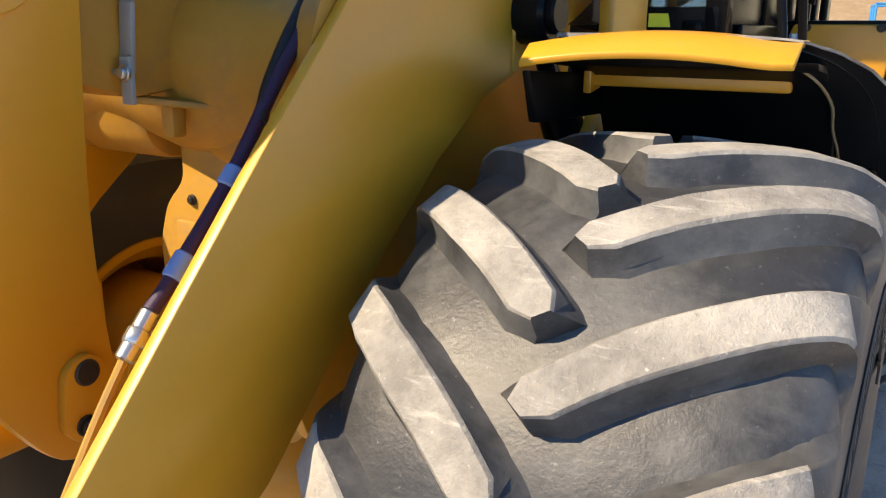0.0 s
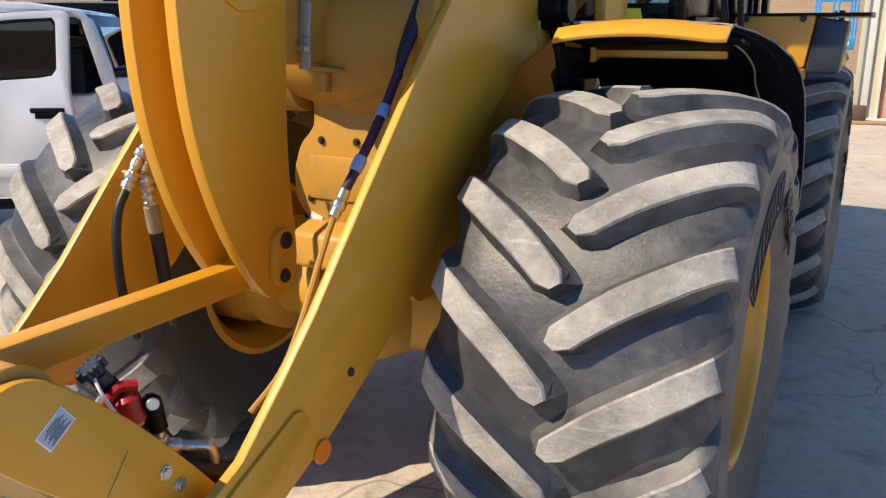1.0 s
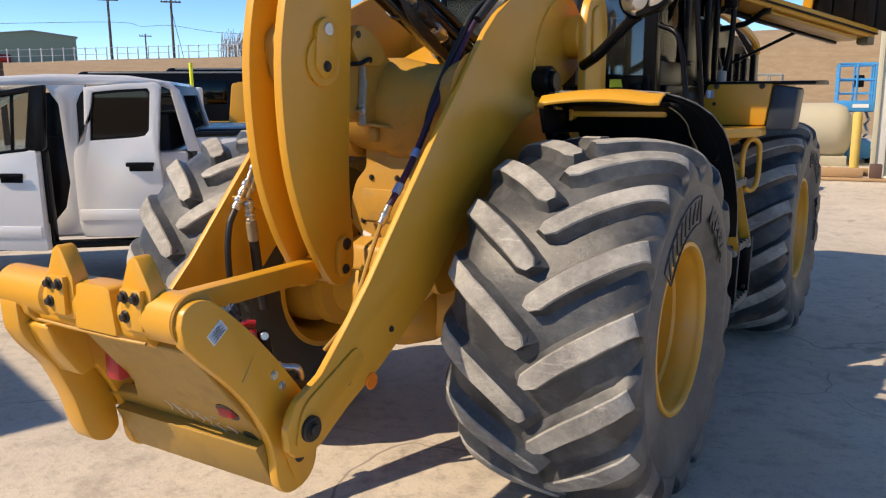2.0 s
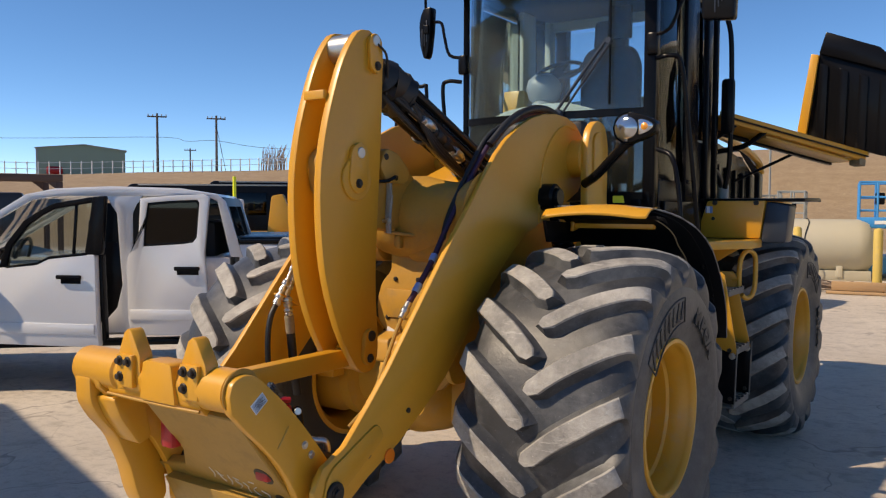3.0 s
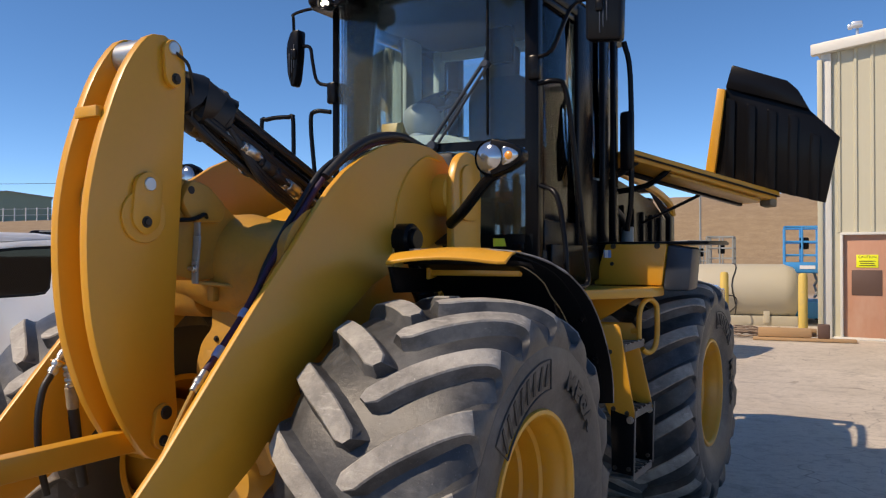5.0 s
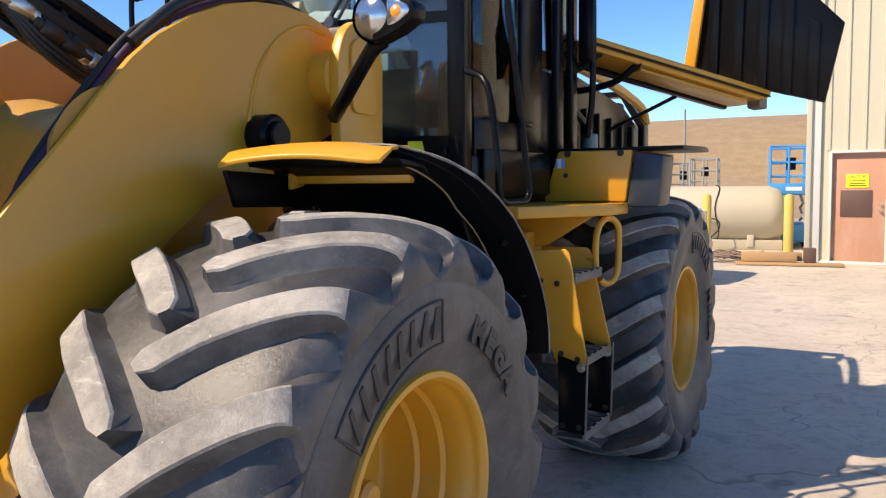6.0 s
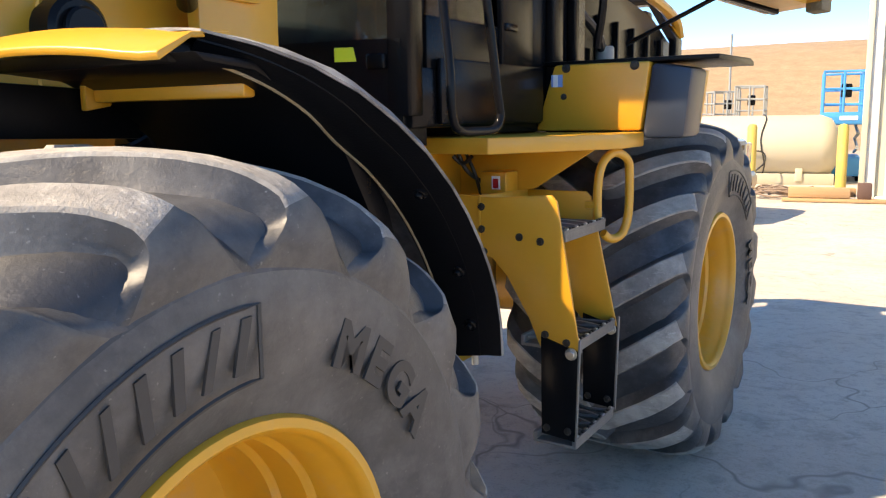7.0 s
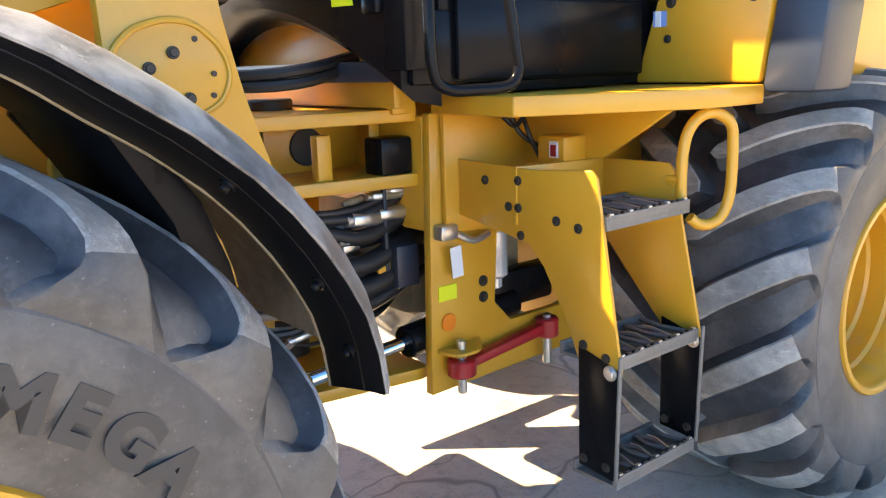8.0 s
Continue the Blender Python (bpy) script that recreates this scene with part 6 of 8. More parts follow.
for k in range(9):
    y0, z0 = 1.20 + 0.38 * rnd2.random(), 0.76 + 0.46 * rnd2.random()
    part("fitting", merge(rod((0.33, y0 - 0.03, z0), (0.33, y0 + 0.03, z0 + 0.01), 0.014 + 0.01 * rnd2.random(), 6, 0.002), rod((0.33, y0 - 0.05, z0 - 0.002), (0.33, y0 + 0.05, z0 + 0.012), 0.011, 10, 0.002)), (STEEL, YEL2, CASTING)[k % 3], rf)
part("pipe_clip", merge(box((0.345, 1.50, 1.16), (0.012, 0.02, 0.16), 0.002), box((0.345, 1.53, 0.98), (0.06, 0.05, 0.05), 0.006)), YEL, rf)
# red locking link
red = part("locking_link", merge(prism(round_pts([(1.66, 0.635), (1.66, 0.665), (2.06, 0.715), (2.12, 0.715), (2.12, 0.680), (2.06, 0.675)], 0.01), "x", 0.535, 0.575, 0.006), rod((0.555, 1.69, 0.62), (0.555, 1.69, 0.68), 0.048, 20, 0.006), rod((0.555, 2.09, 0.66), (0.555, 2.09, 0.73), 0.042, 20, 0.006)), RED, rf, "red steering lock link")
for py in (1.69, 2.09):
    part("lock_pin", rod((0.555, py, 0.56), (0.555, py, 0.742), 0.016, 12, 0.003), STEEL, red)
part("link_bracket", prism(round_pts([(0.50, 1.62), (0.50, 1.82), (0.60, 1.74), (0.60, 1.64)], 0.03), "z", 0.70, 0.712, 0.002), YEL, rf)
part("reflector", rod((0.511, 1.675, 0.795), (0.518, 1.675, 0.795), 0.030, 24, 0.002), ORANGE, rf, "round orange reflector")
part("warning_sticker", box((0.512, 1.675, 0.895), (0.003, 0.075, 0.05), 0.0), STICKY, rf, "yellow warning sticker")
part("key_lock", merge(box((0.53, 1.66, 1.10), (0.05, 0.07, 0.05), 0.01), tube([(0.53, 1.70, 1.09), (0.55, 1.76, 1.06), (0.53, 1.84, 1.07)], 0.012, 8, False, 3)), STEEL, rf)
part("tag", box((0.545, 1.69, 1.00), (0.003, 0.045, 0.10), 0.0, pose(0, 0, 0, 5)), STICKW, rf, "white paper tag")
for y, z in ((1.83, 0.85), (1.83, 0.905)):
    part("bolt", bolt((0.512, y, z), "x", 0.014, 0.01), DARKSTEEL, rf)

# platform and boxes beside the cab
for s in (1, -1):
    S = lambda b: b if s > 0 else mirror_x(b)
    pl = part("platform", S(prism([(0.50, 1.64), (0.88, 1.62), (1.16, 2.12), (1.16, 2.40), (0.50, 2.40)], "z", 1.468, 1.525, 0.006)), YEL, rf, "yellow tread platform")
    part("hanger_plate", S(prism([(1.66, 1.10), (1.66, 1.47), (2.38, 1.47), (2.38, 1.30), (2.1, 1.18), (1.9, 1.08)], "x", 0.515, 0.535, 0.004)), YEL, rf)
    part("hanger_plate", S(prism([(0.53, 1.28), (0.53, 1.47), (1.10, 1.47), (0.86, 1.32)], "y", 2.02, 2.04, 0.004)), YEL, rf)
    bx = part("rear_fender_box", S(prism([(0.69, 1.53), (0.775, 1.80), (1.183, 1.80), (1.148, 1.53)], "y", 2.385, 3.30, 0.012)), YEL, rf, "yellow storage box")
    for x in (0.83, 1.12):
        part("bolt", S(bolt((x, 2.384, 1.785), "y", 0.014, 0.01, -1)), DARKSTEEL, bx)
    part("bolt", S(bolt((0.82, 2.384, 1.67), "y", 0.010, 0.008, -1)), DARKSTEEL, bx)
    if s > 0:
        part("sticker", box((0.79, 2.382, 1.735), (0.05, 0.004, 0.05), 0.0), STICKB, bx, "small blue and white sticker")
        part("sticker", box((0.785, 2.379, 1.735), (0.02, 0.004, 0.05), 0.0), STICKW, bx)
    part("corner_guard", S(prism([(1.150, 1.50), (1.185, 1.795), (1.345, 1.77), (1.32, 1.50)], "y", 2.39, 2.62, 0.02)), GREYP, rf, "dark plastic fender corner")
    part("rear_mudguard", S(merge(prism([(2.40, 1.797), (2.40, 1.815), (2.95, 1.825), (3.02, 1.815), (3.02, 1.795)], "x", 0.72, 1.44, 0.004))), FENDER, rf, "black rear mudguard")
part("wire_loop", merge(tube([(0.62, 1.86, 1.46), (0.64, 1.88, 1.40), (0.66, 1.93, 1.36), (0.68, 1.98, 1.34)], 0.008, 6, False, 3), tube([(0.63, 1.90, 1.46), (0.67, 1.90, 1.38), (0.66, 1.96, 1.30)], 0.007, 6, False, 3), tube([(0.61, 1.84, 1.45), (0.64, 1.86, 1.42), (0.68, 1.86, 1.45)], 0.008, 6, False, 3)), HOSE, rf)

# ladder
lad = new("ladder")
lad.parent = loader
FS = [(0.52, 1.15), (0.53, 1.325), (0.85, 1.315), (1.07, 1.33), (1.09, 1.31), (1.18, 0.79), (1.03, 0.80), (0.985, 0.90), (0.90, 1.04), (0.84, 1.10)]
part("stringer", prism(FS, "y", 1.715, 1.727, 0.003), YEL, lad)
part("stringer", prism([(0.79, 1.08), (0.79, 1.31), (1.04, 1.31), (1.06, 1.29), (1.17, 0.80), (1.16, 0.77), (1.08, 0.76), (0.95, 0.90)], "y", 2.095, 2.107, 0.003), YEL, lad)
part("mount_plate", prism([(1.71, 1.15), (1.71, 1.32), (2.1, 1.31), (2.1, 1.10)], "x", 0.785, 0.797, 0.003), YEL, lad)
for x, z in ((0.66, 1.27), (0.80, 1.28), (0.80, 1.20), (0.76, 1.20), (0.81, 1.12), (0.95, 1.18), (1.03, 1.17), (1.05, 0.845), (1.13, 0.825)):
    part("bolt", bolt((x, 1.714, z), "y", 0.0105, 0.008, -1), DARKSTEEL, lad)
part("bolt", bolt((1.135, 2.094, 0.80), "y", 0.0125, 0.009, -1), DARKSTEEL, lad)
for y in (1.72, 2.10):
    fl = part("rubber_flap", prism([(1.035, 0.84), (1.175, 0.80), (1.165, 0.475), (1.04, 0.485)], "y", y - 0.010, y - 0.001, 0.002), BLACK, lad, "black rubber flap")
    part("flap_edge", prism([(1.176, 0.84), (1.182, 0.84), (1.172, 0.47), (1.166, 0.47)], "y", y - 0.012, y + 0.001, 0.001), GRIP, fl)
    part("bolt", bolt((1.15, y - 0.012, 0.79), "y", 0.016, 0.012, -1), STEEL, fl)
    for x in (1.06, 1.14):
        part("bolt", bolt((x, y - 0.012, 0.51), "y", 0.010, 0.008, -1), DARKSTEEL, fl)
for z, x0, x1 in ((1.195, 0.88, 1.12), (0.815, 0.95, 1.165), (0.465, 1.0, 1.165)):
    st = part("step", merge(box(((x0 + x1) / 2, 1.91, z - 0.018), (x1 - x0, 0.37, 0.012), 0.003), box((x1 - 0.008, 1.91, z), (0.016, 0.37, 0.03), 0.003), box((x0 + 0.008, 1.91, z), (0.016, 0.37, 0.03), 0.003)), GRIP, lad, "worn serrated steel step tread")
    n_ = 4
    for k in range(n_):
        y0, y1, xm = 1.745 + 0.33 * k / n_, 1.745 + 0.33 * (k + 1) / n_, (x0 + x1) / 2
        part("grip_bar", tube([(x0 + 0.02, y0, z + 0.004), (xm, (y0 + y1) / 2 - 0.02, z + 0.006), (x1 - 0.015, y0, z + 0.004)], 0.008, 6), GRIP, st)
        part("grip_bar", tube([(x0 + 0.02, y1, z + 0.004), (xm, (y0 + y1) / 2 + 0.02, z + 0.006), (x1 - 0.015, y1, z + 0.004)], 0.008, 6), GRIP, st)
        part("worn_ridge", tube([(xm - 0.03, (y0 + y1) / 2 - 0.022, z + 0.0125), (xm, (y0 + y1) / 2 - 0.02, z + 0.0135), (x1 - 0.02, y0, z + 0.0115)], 0.0028, 5), STEEL, st, "ridge worn to bare steel")
    part("worn_edge", box((x1 + 0.001, 1.91, z + 0.012), (0.004, 0.36, 0.010), 0.001), GRIP, st)
    for k in range(13):
        part("tooth", box((x1 - 0.006, 1.745 + 0.0275 * k, z + 0.018), (0.012, 0.016, 0.008), 0.002), DARKSTEEL if k % 3 else STEEL, st)
loop = [(1.045, 1.20), (1.045, 1.32), (1.06, 1.40), (1.10, 1.445), (1.15, 1.45), (1.195, 1.42), (1.205, 1.36), (1.203, 1.22), (1.18, 1.15), (1.14, 1.125), (1.10, 1.13), (1.075, 1.15)]
part("grab_handle", tube([(1.085 + 0.45 * (x - 1.045), 2.10 + 0.90 * (x - 1.045), z) for x, z in loop], 0.017, 10, False, 4), YEL, lad, "yellow tubular grab handle")
part("handle_foot", tube([(1.04, 2.10, 1.26), (1.085, 2.10, 1.26)], 0.017, 8), YEL, lad)
jb = part("junction_box", box((0.735, 1.98, 1.345), (0.11, 0.12, 0.085), 0.006), YEL, lad)
part("sticker", box((0.75, 1.918, 1.348), (0.035, 0.003, 0.05), 0.0), STICKW, jb)
part("sticker", box((0.75, 1.916, 1.345), (0.022, 0.003, 0.036), 0.0), RED, jb)
part("rear_axle", merge(lathe([(-0.98, 0.16), (-0.80, 0.24), (-0.66, 0.24), (-0.45, 0.20), (0.0, 0.21), (0.45, 0.20), (0.66, 0.24), (0.80, 0.24), (0.98, 0.16)], (0, FRONT_Y + WHEELBASE, AXLE), "x", 28), lathe([(-0.28, 0.1), (-0.18, 0.22), (0.0, 0.25), (0.2, 0.22), (0.3, 0.1)], (0, FRONT_Y + WHEELBASE, AXLE), "y", 24)), YEL2, rf)

# ---------- engine bay with its covers raised ----------
hood = new("engine_hood")
hood.parent = loader
part("engine_block", merge(box((0, 3.75, 1.75), (0.70, 1.4, 0.70), 0.06), box((0.22, 3.5, 2.12), (0.20, 0.5, 0.20), 0.05), rod((-0.2, 3.4, 2.1), (-0.2, 4.0, 2.1), 0.13, 20, 0.02), box((0, 4.55, 1.85), (0.95, 0.12, 0.80), 0.02)), BLACK, hood, "black engine and radiator")
arch = [(-0.60, 1.50), (-0.60, 2.08), (-0.42, 2.36), (0.42, 2.36), (0.60, 2.08), (0.60, 1.50), (0.55, 1.50), (0.55, 2.06), (0.40, 2.315), (-0.40, 2.315), (-0.55, 2.06), (-0.55, 1.50)]
part("hood_arch", prism(arch, "y", 3.00, 3.10, 0.006), BLACK, hood)
part("hood_arch", prism(arch, "y", 4.72, 4.86, 0.006), BLACK, hood)
part("hood_ridge", merge(tube([(0.50, 2.98, 2.42), (0.53, 3.5, 2.38), (0.55, 4.2, 2.32), (0.57, 4.75, 2.22), (0.58, 4.86, 2.10)], 0.035, 8, False, 4)), YEL, hood, "yellow hood edge")
part("hood_top", prism([(2.98, 2.36), (2.98, 2.41), (4.0, 2.36), (4.86, 2.20), (4.86, 2.15), (4.0, 2.31)], "x", -0.50, 0.34, 0.01), YEL, hood)
part("hood_side", box((-0.60, 3.9, 1.85), (0.03, 1.8, 0.70), 0.01), YEL, hood)
part("bay_panel", prism([(3.0, 1.50), (3.0, 2.36), (3.6, 2.30), (4.4, 2.20), (4.84, 2.05), (4.84, 1.50)], "x", 0.50, 0.53, 0.006), BLACK, hood, "black engine bay side")
for k in range(6):
    part("bay_rib", box((0.54, 3.22 + 0.27 * k, 1.84), (0.03, 0.045, 0.60 - 0.03 * k), 0.006), BLACK, hood)
part("bay_hose", tube([(0.57, 3.15, 2.1), (0.60, 3.35, 1.98), (0.58, 3.5, 1.75), (0.60, 3.6, 1.6)], 0.025, 8, False, 4), HOSE, hood)
part("bay_canister", merge(rod((0.60, 3.42, 1.62), (0.60, 3.42, 1.95), 0.05, 16, 0.008)), LTGREY, hood)
part("exhaust_stack", rod((0.30, 3.12, 2.3), (0.30, 3.12, 3.05), 0.06, 20, 0.006), BLACK, hood)
part("intake_stack", rod((-0.30, 3.12, 2.3), (-0.30, 3.12, 2.85), 0.09, 20, 0.01), BLACK, hood)
# raised side cover, seen along its lower edge, and the folded-up tail cover
A, B = Vector((0.72, 2.90, 2.46)), Vector((1.62, 4.02, 2.17))
d = (B - A).normalized()
nrm = Vector((-d.y, d.x, 0)).normalized()
def slab(p, length, wdt, h, bev):
    bm = box((0, 0, 0), (length, wdt, h), bev)
    m = Matrix((( d.x, nrm.x, 0, 0), (d.y, nrm.y, 0, 0), (d.z, 0, 1, 0), (0, 0, 0, 1)))
    m.translation = p
    return moved(bm, m)
cov = part("side_cover", merge(slab((A + B) / 2 + nrm * 0.25, (B - A).length, 0.5, 0.05, 0.015), slab((A + B) / 2 + Vector((0, 0, 0.035)), (B - A).length, 0.05, 0.035, 0.01)), YEL, hood, "raised yellow engine side cover")
part("cover_lining", slab(A.lerp(B, 0.60) + nrm * 0.16 + Vector((0.02, 0, -0.045)), 0.86, 0.22, 0.022, 0.008), YEL2, cov, "tan insulation under the cover")
part("cover_seal", slab(A.lerp(B, 0.52) + nrm * 0.33 + Vector((0.02, 0, -0.05)), 1.20, 0.05, 0.035, 0.008), BLACK, cov, "black rubber seal")
part("cover_groove", slab((A + B) / 2 - nrm * 0.003 + Vector((0, 0, 0.012)), (B - A).length * 0.99, 0.05, 0.010, 0.0), BLACK, cov)
part("latch", slab(B + nrm * 0.06 - d * 0.04 + Vector((0, 0, -0.035)), 0.07, 0.12, 0.07, 0.012), CASTING, cov, "dusty cover latch")
part("gas_strut", tube([(0.60, 3.75, 1.98), tuple(A.lerp(B, 0.72) + nrm * 0.3)], 0.013, 8), BLACK, hood)
part("hinge_arm", merge(tube([(0.45, 2.95, 2.30), (0.62, 3.0, 2.30), (0.80, 3.05, 2.42)], 0.022, 8, False, 3), tube([(0.50, 3.2, 2.20), (0.80, 3.25, 2.25), (0.98, 3.25, 2.37)], 0.022, 8, False, 3)), BLACK, hood)
TAIL = [(1.144, 2.354), (1.235, 3.07), (1.29, 3.25), (1.50, 3.165), (1.70, 3.08), (1.776, 3.0), (1.857, 2.84), (2.064, 2.62), (1.961, 2.125)]
tail = part("tail_cover", prism(TAIL, "y", 4.00, 4.05, 0.008), BLACK, hood, "raised black ribbed tail cover")
for k in range(5):
    x = 1.26 + 0.155 * k
    zt = 3.00 - 0.22 * (x - 1.25) / 0.6 - (0.10 if k == 4 else 0)
    part("rib", prism(round_pts([(x - 0.04, 2.36 - 0.28 * (x - 1.15)), (x - 0.02, zt), (x + 0.05, zt - 0.03), (x + 0.035, 2.34 - 0.28 * (x - 1.15))], 0.02), "y", 3.982, 4.01, 0.008), BLACK, tail)
part("edge_strip", prism([(1.074, 2.382), (1.175, 3.075), (1.238, 3.06), (1.147, 2.355)], "y", 3.96, 4.09, 0.008), YEL, tail, "yellow cover edge")
part("top_lip", prism([(1.238, 3.07), (1.29, 3.25), (1.70, 3.08), (1.776, 3.0), (1.857, 2.84), (1.62, 2.93)], "y", 3.955, 3.998, 0.012), BLACK, tail)

# ---------- metal building ----------
BX, BY, BA = 0.90, 15.9, -4.0
bld = thing("metal_building", "cream corrugated metal building with white corner trim and a faded door", "building", pose(BX, BY, 0, 0, 0, BA))
DX0, DX1, DZ, EAVE, RISE = 0.36, 1.30, 2.14, 6.0, 0.10


def top_at(x):
    return EAVE + RISE * x


part("wall", prism([(0.0, 0.0), (0.0, top_at(0)), (DX0 - 0.05, top_at(DX0)), (DX0 - 0.05, 0.0)], "y", 0.0, 0.15, 0.0), SIDING, bld, "cream ribbed siding")
part("wall", prism([(DX0 - 0.05, DZ + 0.05), (DX0 - 0.05, top_at(DX0)), (DX1 + 0.05, top_at(DX1)), (DX1 + 0.05, DZ + 0.05)], "y", 0.0, 0.15, 0.0), SIDING, bld, "cream ribbed siding")
part("wall", prism([(DX1 + 0.05, 0.0), (DX1 + 0.05, top_at(DX1)), (12.0, top_at(12)), (12.0, 0.0)], "y", 0.0, 0.15, 0.0), SIDING, bld, "cream ribbed siding")
for k in range(38):
    x = 0.29 + 0.31 * k
    z0 = DZ + 0.06 if DX0 - 0.09 < x < DX1 + 0.06 else 0.0
    part("rib", prism([(x - 0.045, 0.0), (x - 0.022, -0.032), (x + 0.022, -0.032), (x + 0.045, 0.0)], "z", z0, top_at(x) - 0.02, 0.0), SIDING, bld)
part("side_wall", box((0.075, 5.1, EAVE / 2), (0.15, 9.8, EAVE), 0.0), SIDING, bld)
part("corner_trim", merge(box((0.05, -0.045, EAVE / 2), (0.20, 0.05, EAVE), 0.006), box((-0.035, 0.06, EAVE / 2), (0.05, 0.20, EAVE), 0.006)), TRIMW, bld, "white corner trim")
part("downspout", box((-0.06, -0.09, EAVE / 2 - 0.1), (0.10, 0.08, EAVE - 0.2), 0.01), SIDING, bld)
part("rake_trim", prism([(-0.22, top_at(0) - 0.10), (-0.22, top_at(0) + 0.12), (12.2, top_at(12.2) + 0.14), (12.2, top_at(12.2) - 0.06)], "y", -0.20, 0.0, 0.01), TRIMW, bld, "white roof edge trim")
part("roof", prism([(-0.22, top_at(0) + 0.05), (-0.22, top_at(0) + 0.13), (12.2, top_at(12.2) + 0.15), (12.2, top_at(12.2) + 0.05)], "y", 0.0, 10.0, 0.0), TRIMW, bld)
part("door_frame", merge(box((DX0 - 0.025, -0.02, DZ / 2), (0.05, 0.16, DZ), 0.004), box((DX1 + 0.025, -0.02, DZ / 2), (0.05, 0.16, DZ), 0.004), box(((DX0 + DX1) / 2, -0.02, DZ + 0.025), (DX1 - DX0 + 0.1, 0.16, 0.05), 0.004)), TRIMW, bld)
dr = part("door", box(((DX0 + DX1) / 2, 0.02, DZ / 2 + 0.01), (DX1 - DX0, 0.05, DZ - 0.03), 0.004), DOORRUST, bld, "faded red steel door")
part("sign", box(((DX0 + DX1) / 2 - 0.03, -0.012, 1.60), (0.40, 0.006, 0.26), 0.002), STICKY, dr, "yellow caution sign")
bm = moved(letters("CAUTION", 0.075, 0.001), pose((DX0 + DX1) / 2 - 0.03, -0.017, 1.685, 90))
part("sign_word", bm, INK, dr, "black lettering")
for k in range(3):
    part("sign_line", box(((DX0 + DX1) / 2 - 0.03, -0.016, 1.60 - 0.045 * k), (0.30 - 0.04 * (k % 2), 0.002, 0.016), 0.0), INK, dr)
part("kick_patch", box(((DX0 + DX1) / 2 - 0.04, -0.010, 1.16), (0.56, 0.008, 0.52), 0.002), BROWNM, dr, "dark brown patch plate")
part("knob", merge(rod((DX1 - 0.08, -0.07, 1.02), (DX1 - 0.08, 0.0, 1.02), 0.03, 16, 0.008), rod((DX1 - 0.08, -0.05, 1.14), (DX1 - 0.08, 0.0, 1.14), 0.024, 16, 0.004)), STEEL, dr, "steel knob")
part("sill", box(((DX0 + DX1) / 2, -0.08, 0.02), (1.3, 0.3, 0.04), 0.006), TRIMW, bld)
part("roof_fixture", merge(rod((0.65, -0.1, 6.15), (0.65, -0.1, 6.36), 0.03, 10, 0.004), box((0.65, -0.12, 6.43), (0.22, 0.16, 0.12), 0.03), box((0.52, -0.14, 6.39), (0.10, 0.10, 0.10), 0.03)), LEDOFF, bld, "small roof fixture")

# ---------- storage tank and yard clutter ----------
tank = thing("storage_tank", "cream horizontal steel tank with black strap lines", "tank", pose(-0.30, 18.9, 0, 0, 0, 10))
part("shell", lathe([(-4.6, 0.0), (-4.6, 0.35), (-4.5, 0.58), (-4.3, 0.70), (0.0, 0.70), (0.22, 0.62), (0.36, 0.40), (0.41, 0.0)], (0, 0, 0.80), "x", 40), TANKM, tank)
part("skid", merge(box((-2.1, -0.45, 0.12), (4.8, 0.12, 0.24), 0.01), box((-2.1, 0.45, 0.12), (4.8, 0.12, 0.24), 0.01)), TANKM, tank)
for k in range(3):
    part("saddle", box((-0.4 - 1.5 * k, 0, 0.22), (0.15, 1.1, 0.30), 0.02), TANKM, tank)
part("strap", tube([(-1.15 + 0.05 * math.sin(i), 0.715 * math.cos(2 * math.pi * i / 24), 0.80 + 0.715 * math.sin(2 * math.pi * i / 24)) for i in range(24)], 0.014, 6, True), HOSE, tank)
part("fuel_hose", tube([(-2.3, -0.72, 0.72), (-1.6, -0.74, 0.74), (-1.15, -0.76, 0.72), (-1.10, -0.80, 0.5), (-1.3, -0.78, 0.28), (-1.45, -0.9, 0.03)], 0.016, 6, False, 4), HOSE, tank)
part("filler", merge(rod((-2.6, 0, 1.5), (-2.6, 0, 1.85), 0.05, 12, 0.006), rod((-2.9, 0.1, 1.5), (-2.9, 0.1, 2.05), 0.025, 10, 0.004), box((-2.7, -0.1, 1.75), (0.18, 0.14, 0.2), 0.03)), BROWNM, tank)

# white work truck nosed in beside the tank
wt = thing("work_truck", "white work truck with chrome grille parked by the storage tank", "truck", pose(-0.66, 10.62, 0, 0, 0, -5.7))
WS = [(-0.04, 0.62), (-0.03, 1.08), (-0.10, 1.17), (-0.40, 1.24), (-1.25, 1.31), (-1.30, 1.26), (-4.10, 1.26), (-5.9, 1.24), (-5.95, 0.62)]
part("body", prism(WS, "y", 0.02, 1.98, 0.05), WHITEPAINT, wt)
part("hood_bulge", prism([(-0.14, 1.16), (-0.45, 1.27), (-1.22, 1.345), (-1.22, 1.28), (-0.4, 1.20)], "y", 0.45, 1.55, 0.02), WHITEPAINT, wt)
part("cab_shell", prism([(-1.30, 1.26), (-1.95, 1.83), (-2.20, 1.92), (-3.75, 1.93), (-3.95, 1.85), (-4.08, 1.26)], "y", 0.10, 1.90, 0.05), WHITEPAINT, wt)
part("windshield", prism([(-1.31, 1.29), (-1.92, 1.82), (-1.95, 1.80), (-1.34, 1.27)], "y", 0.16, 1.84, 0.0), CARGLASS, wt)
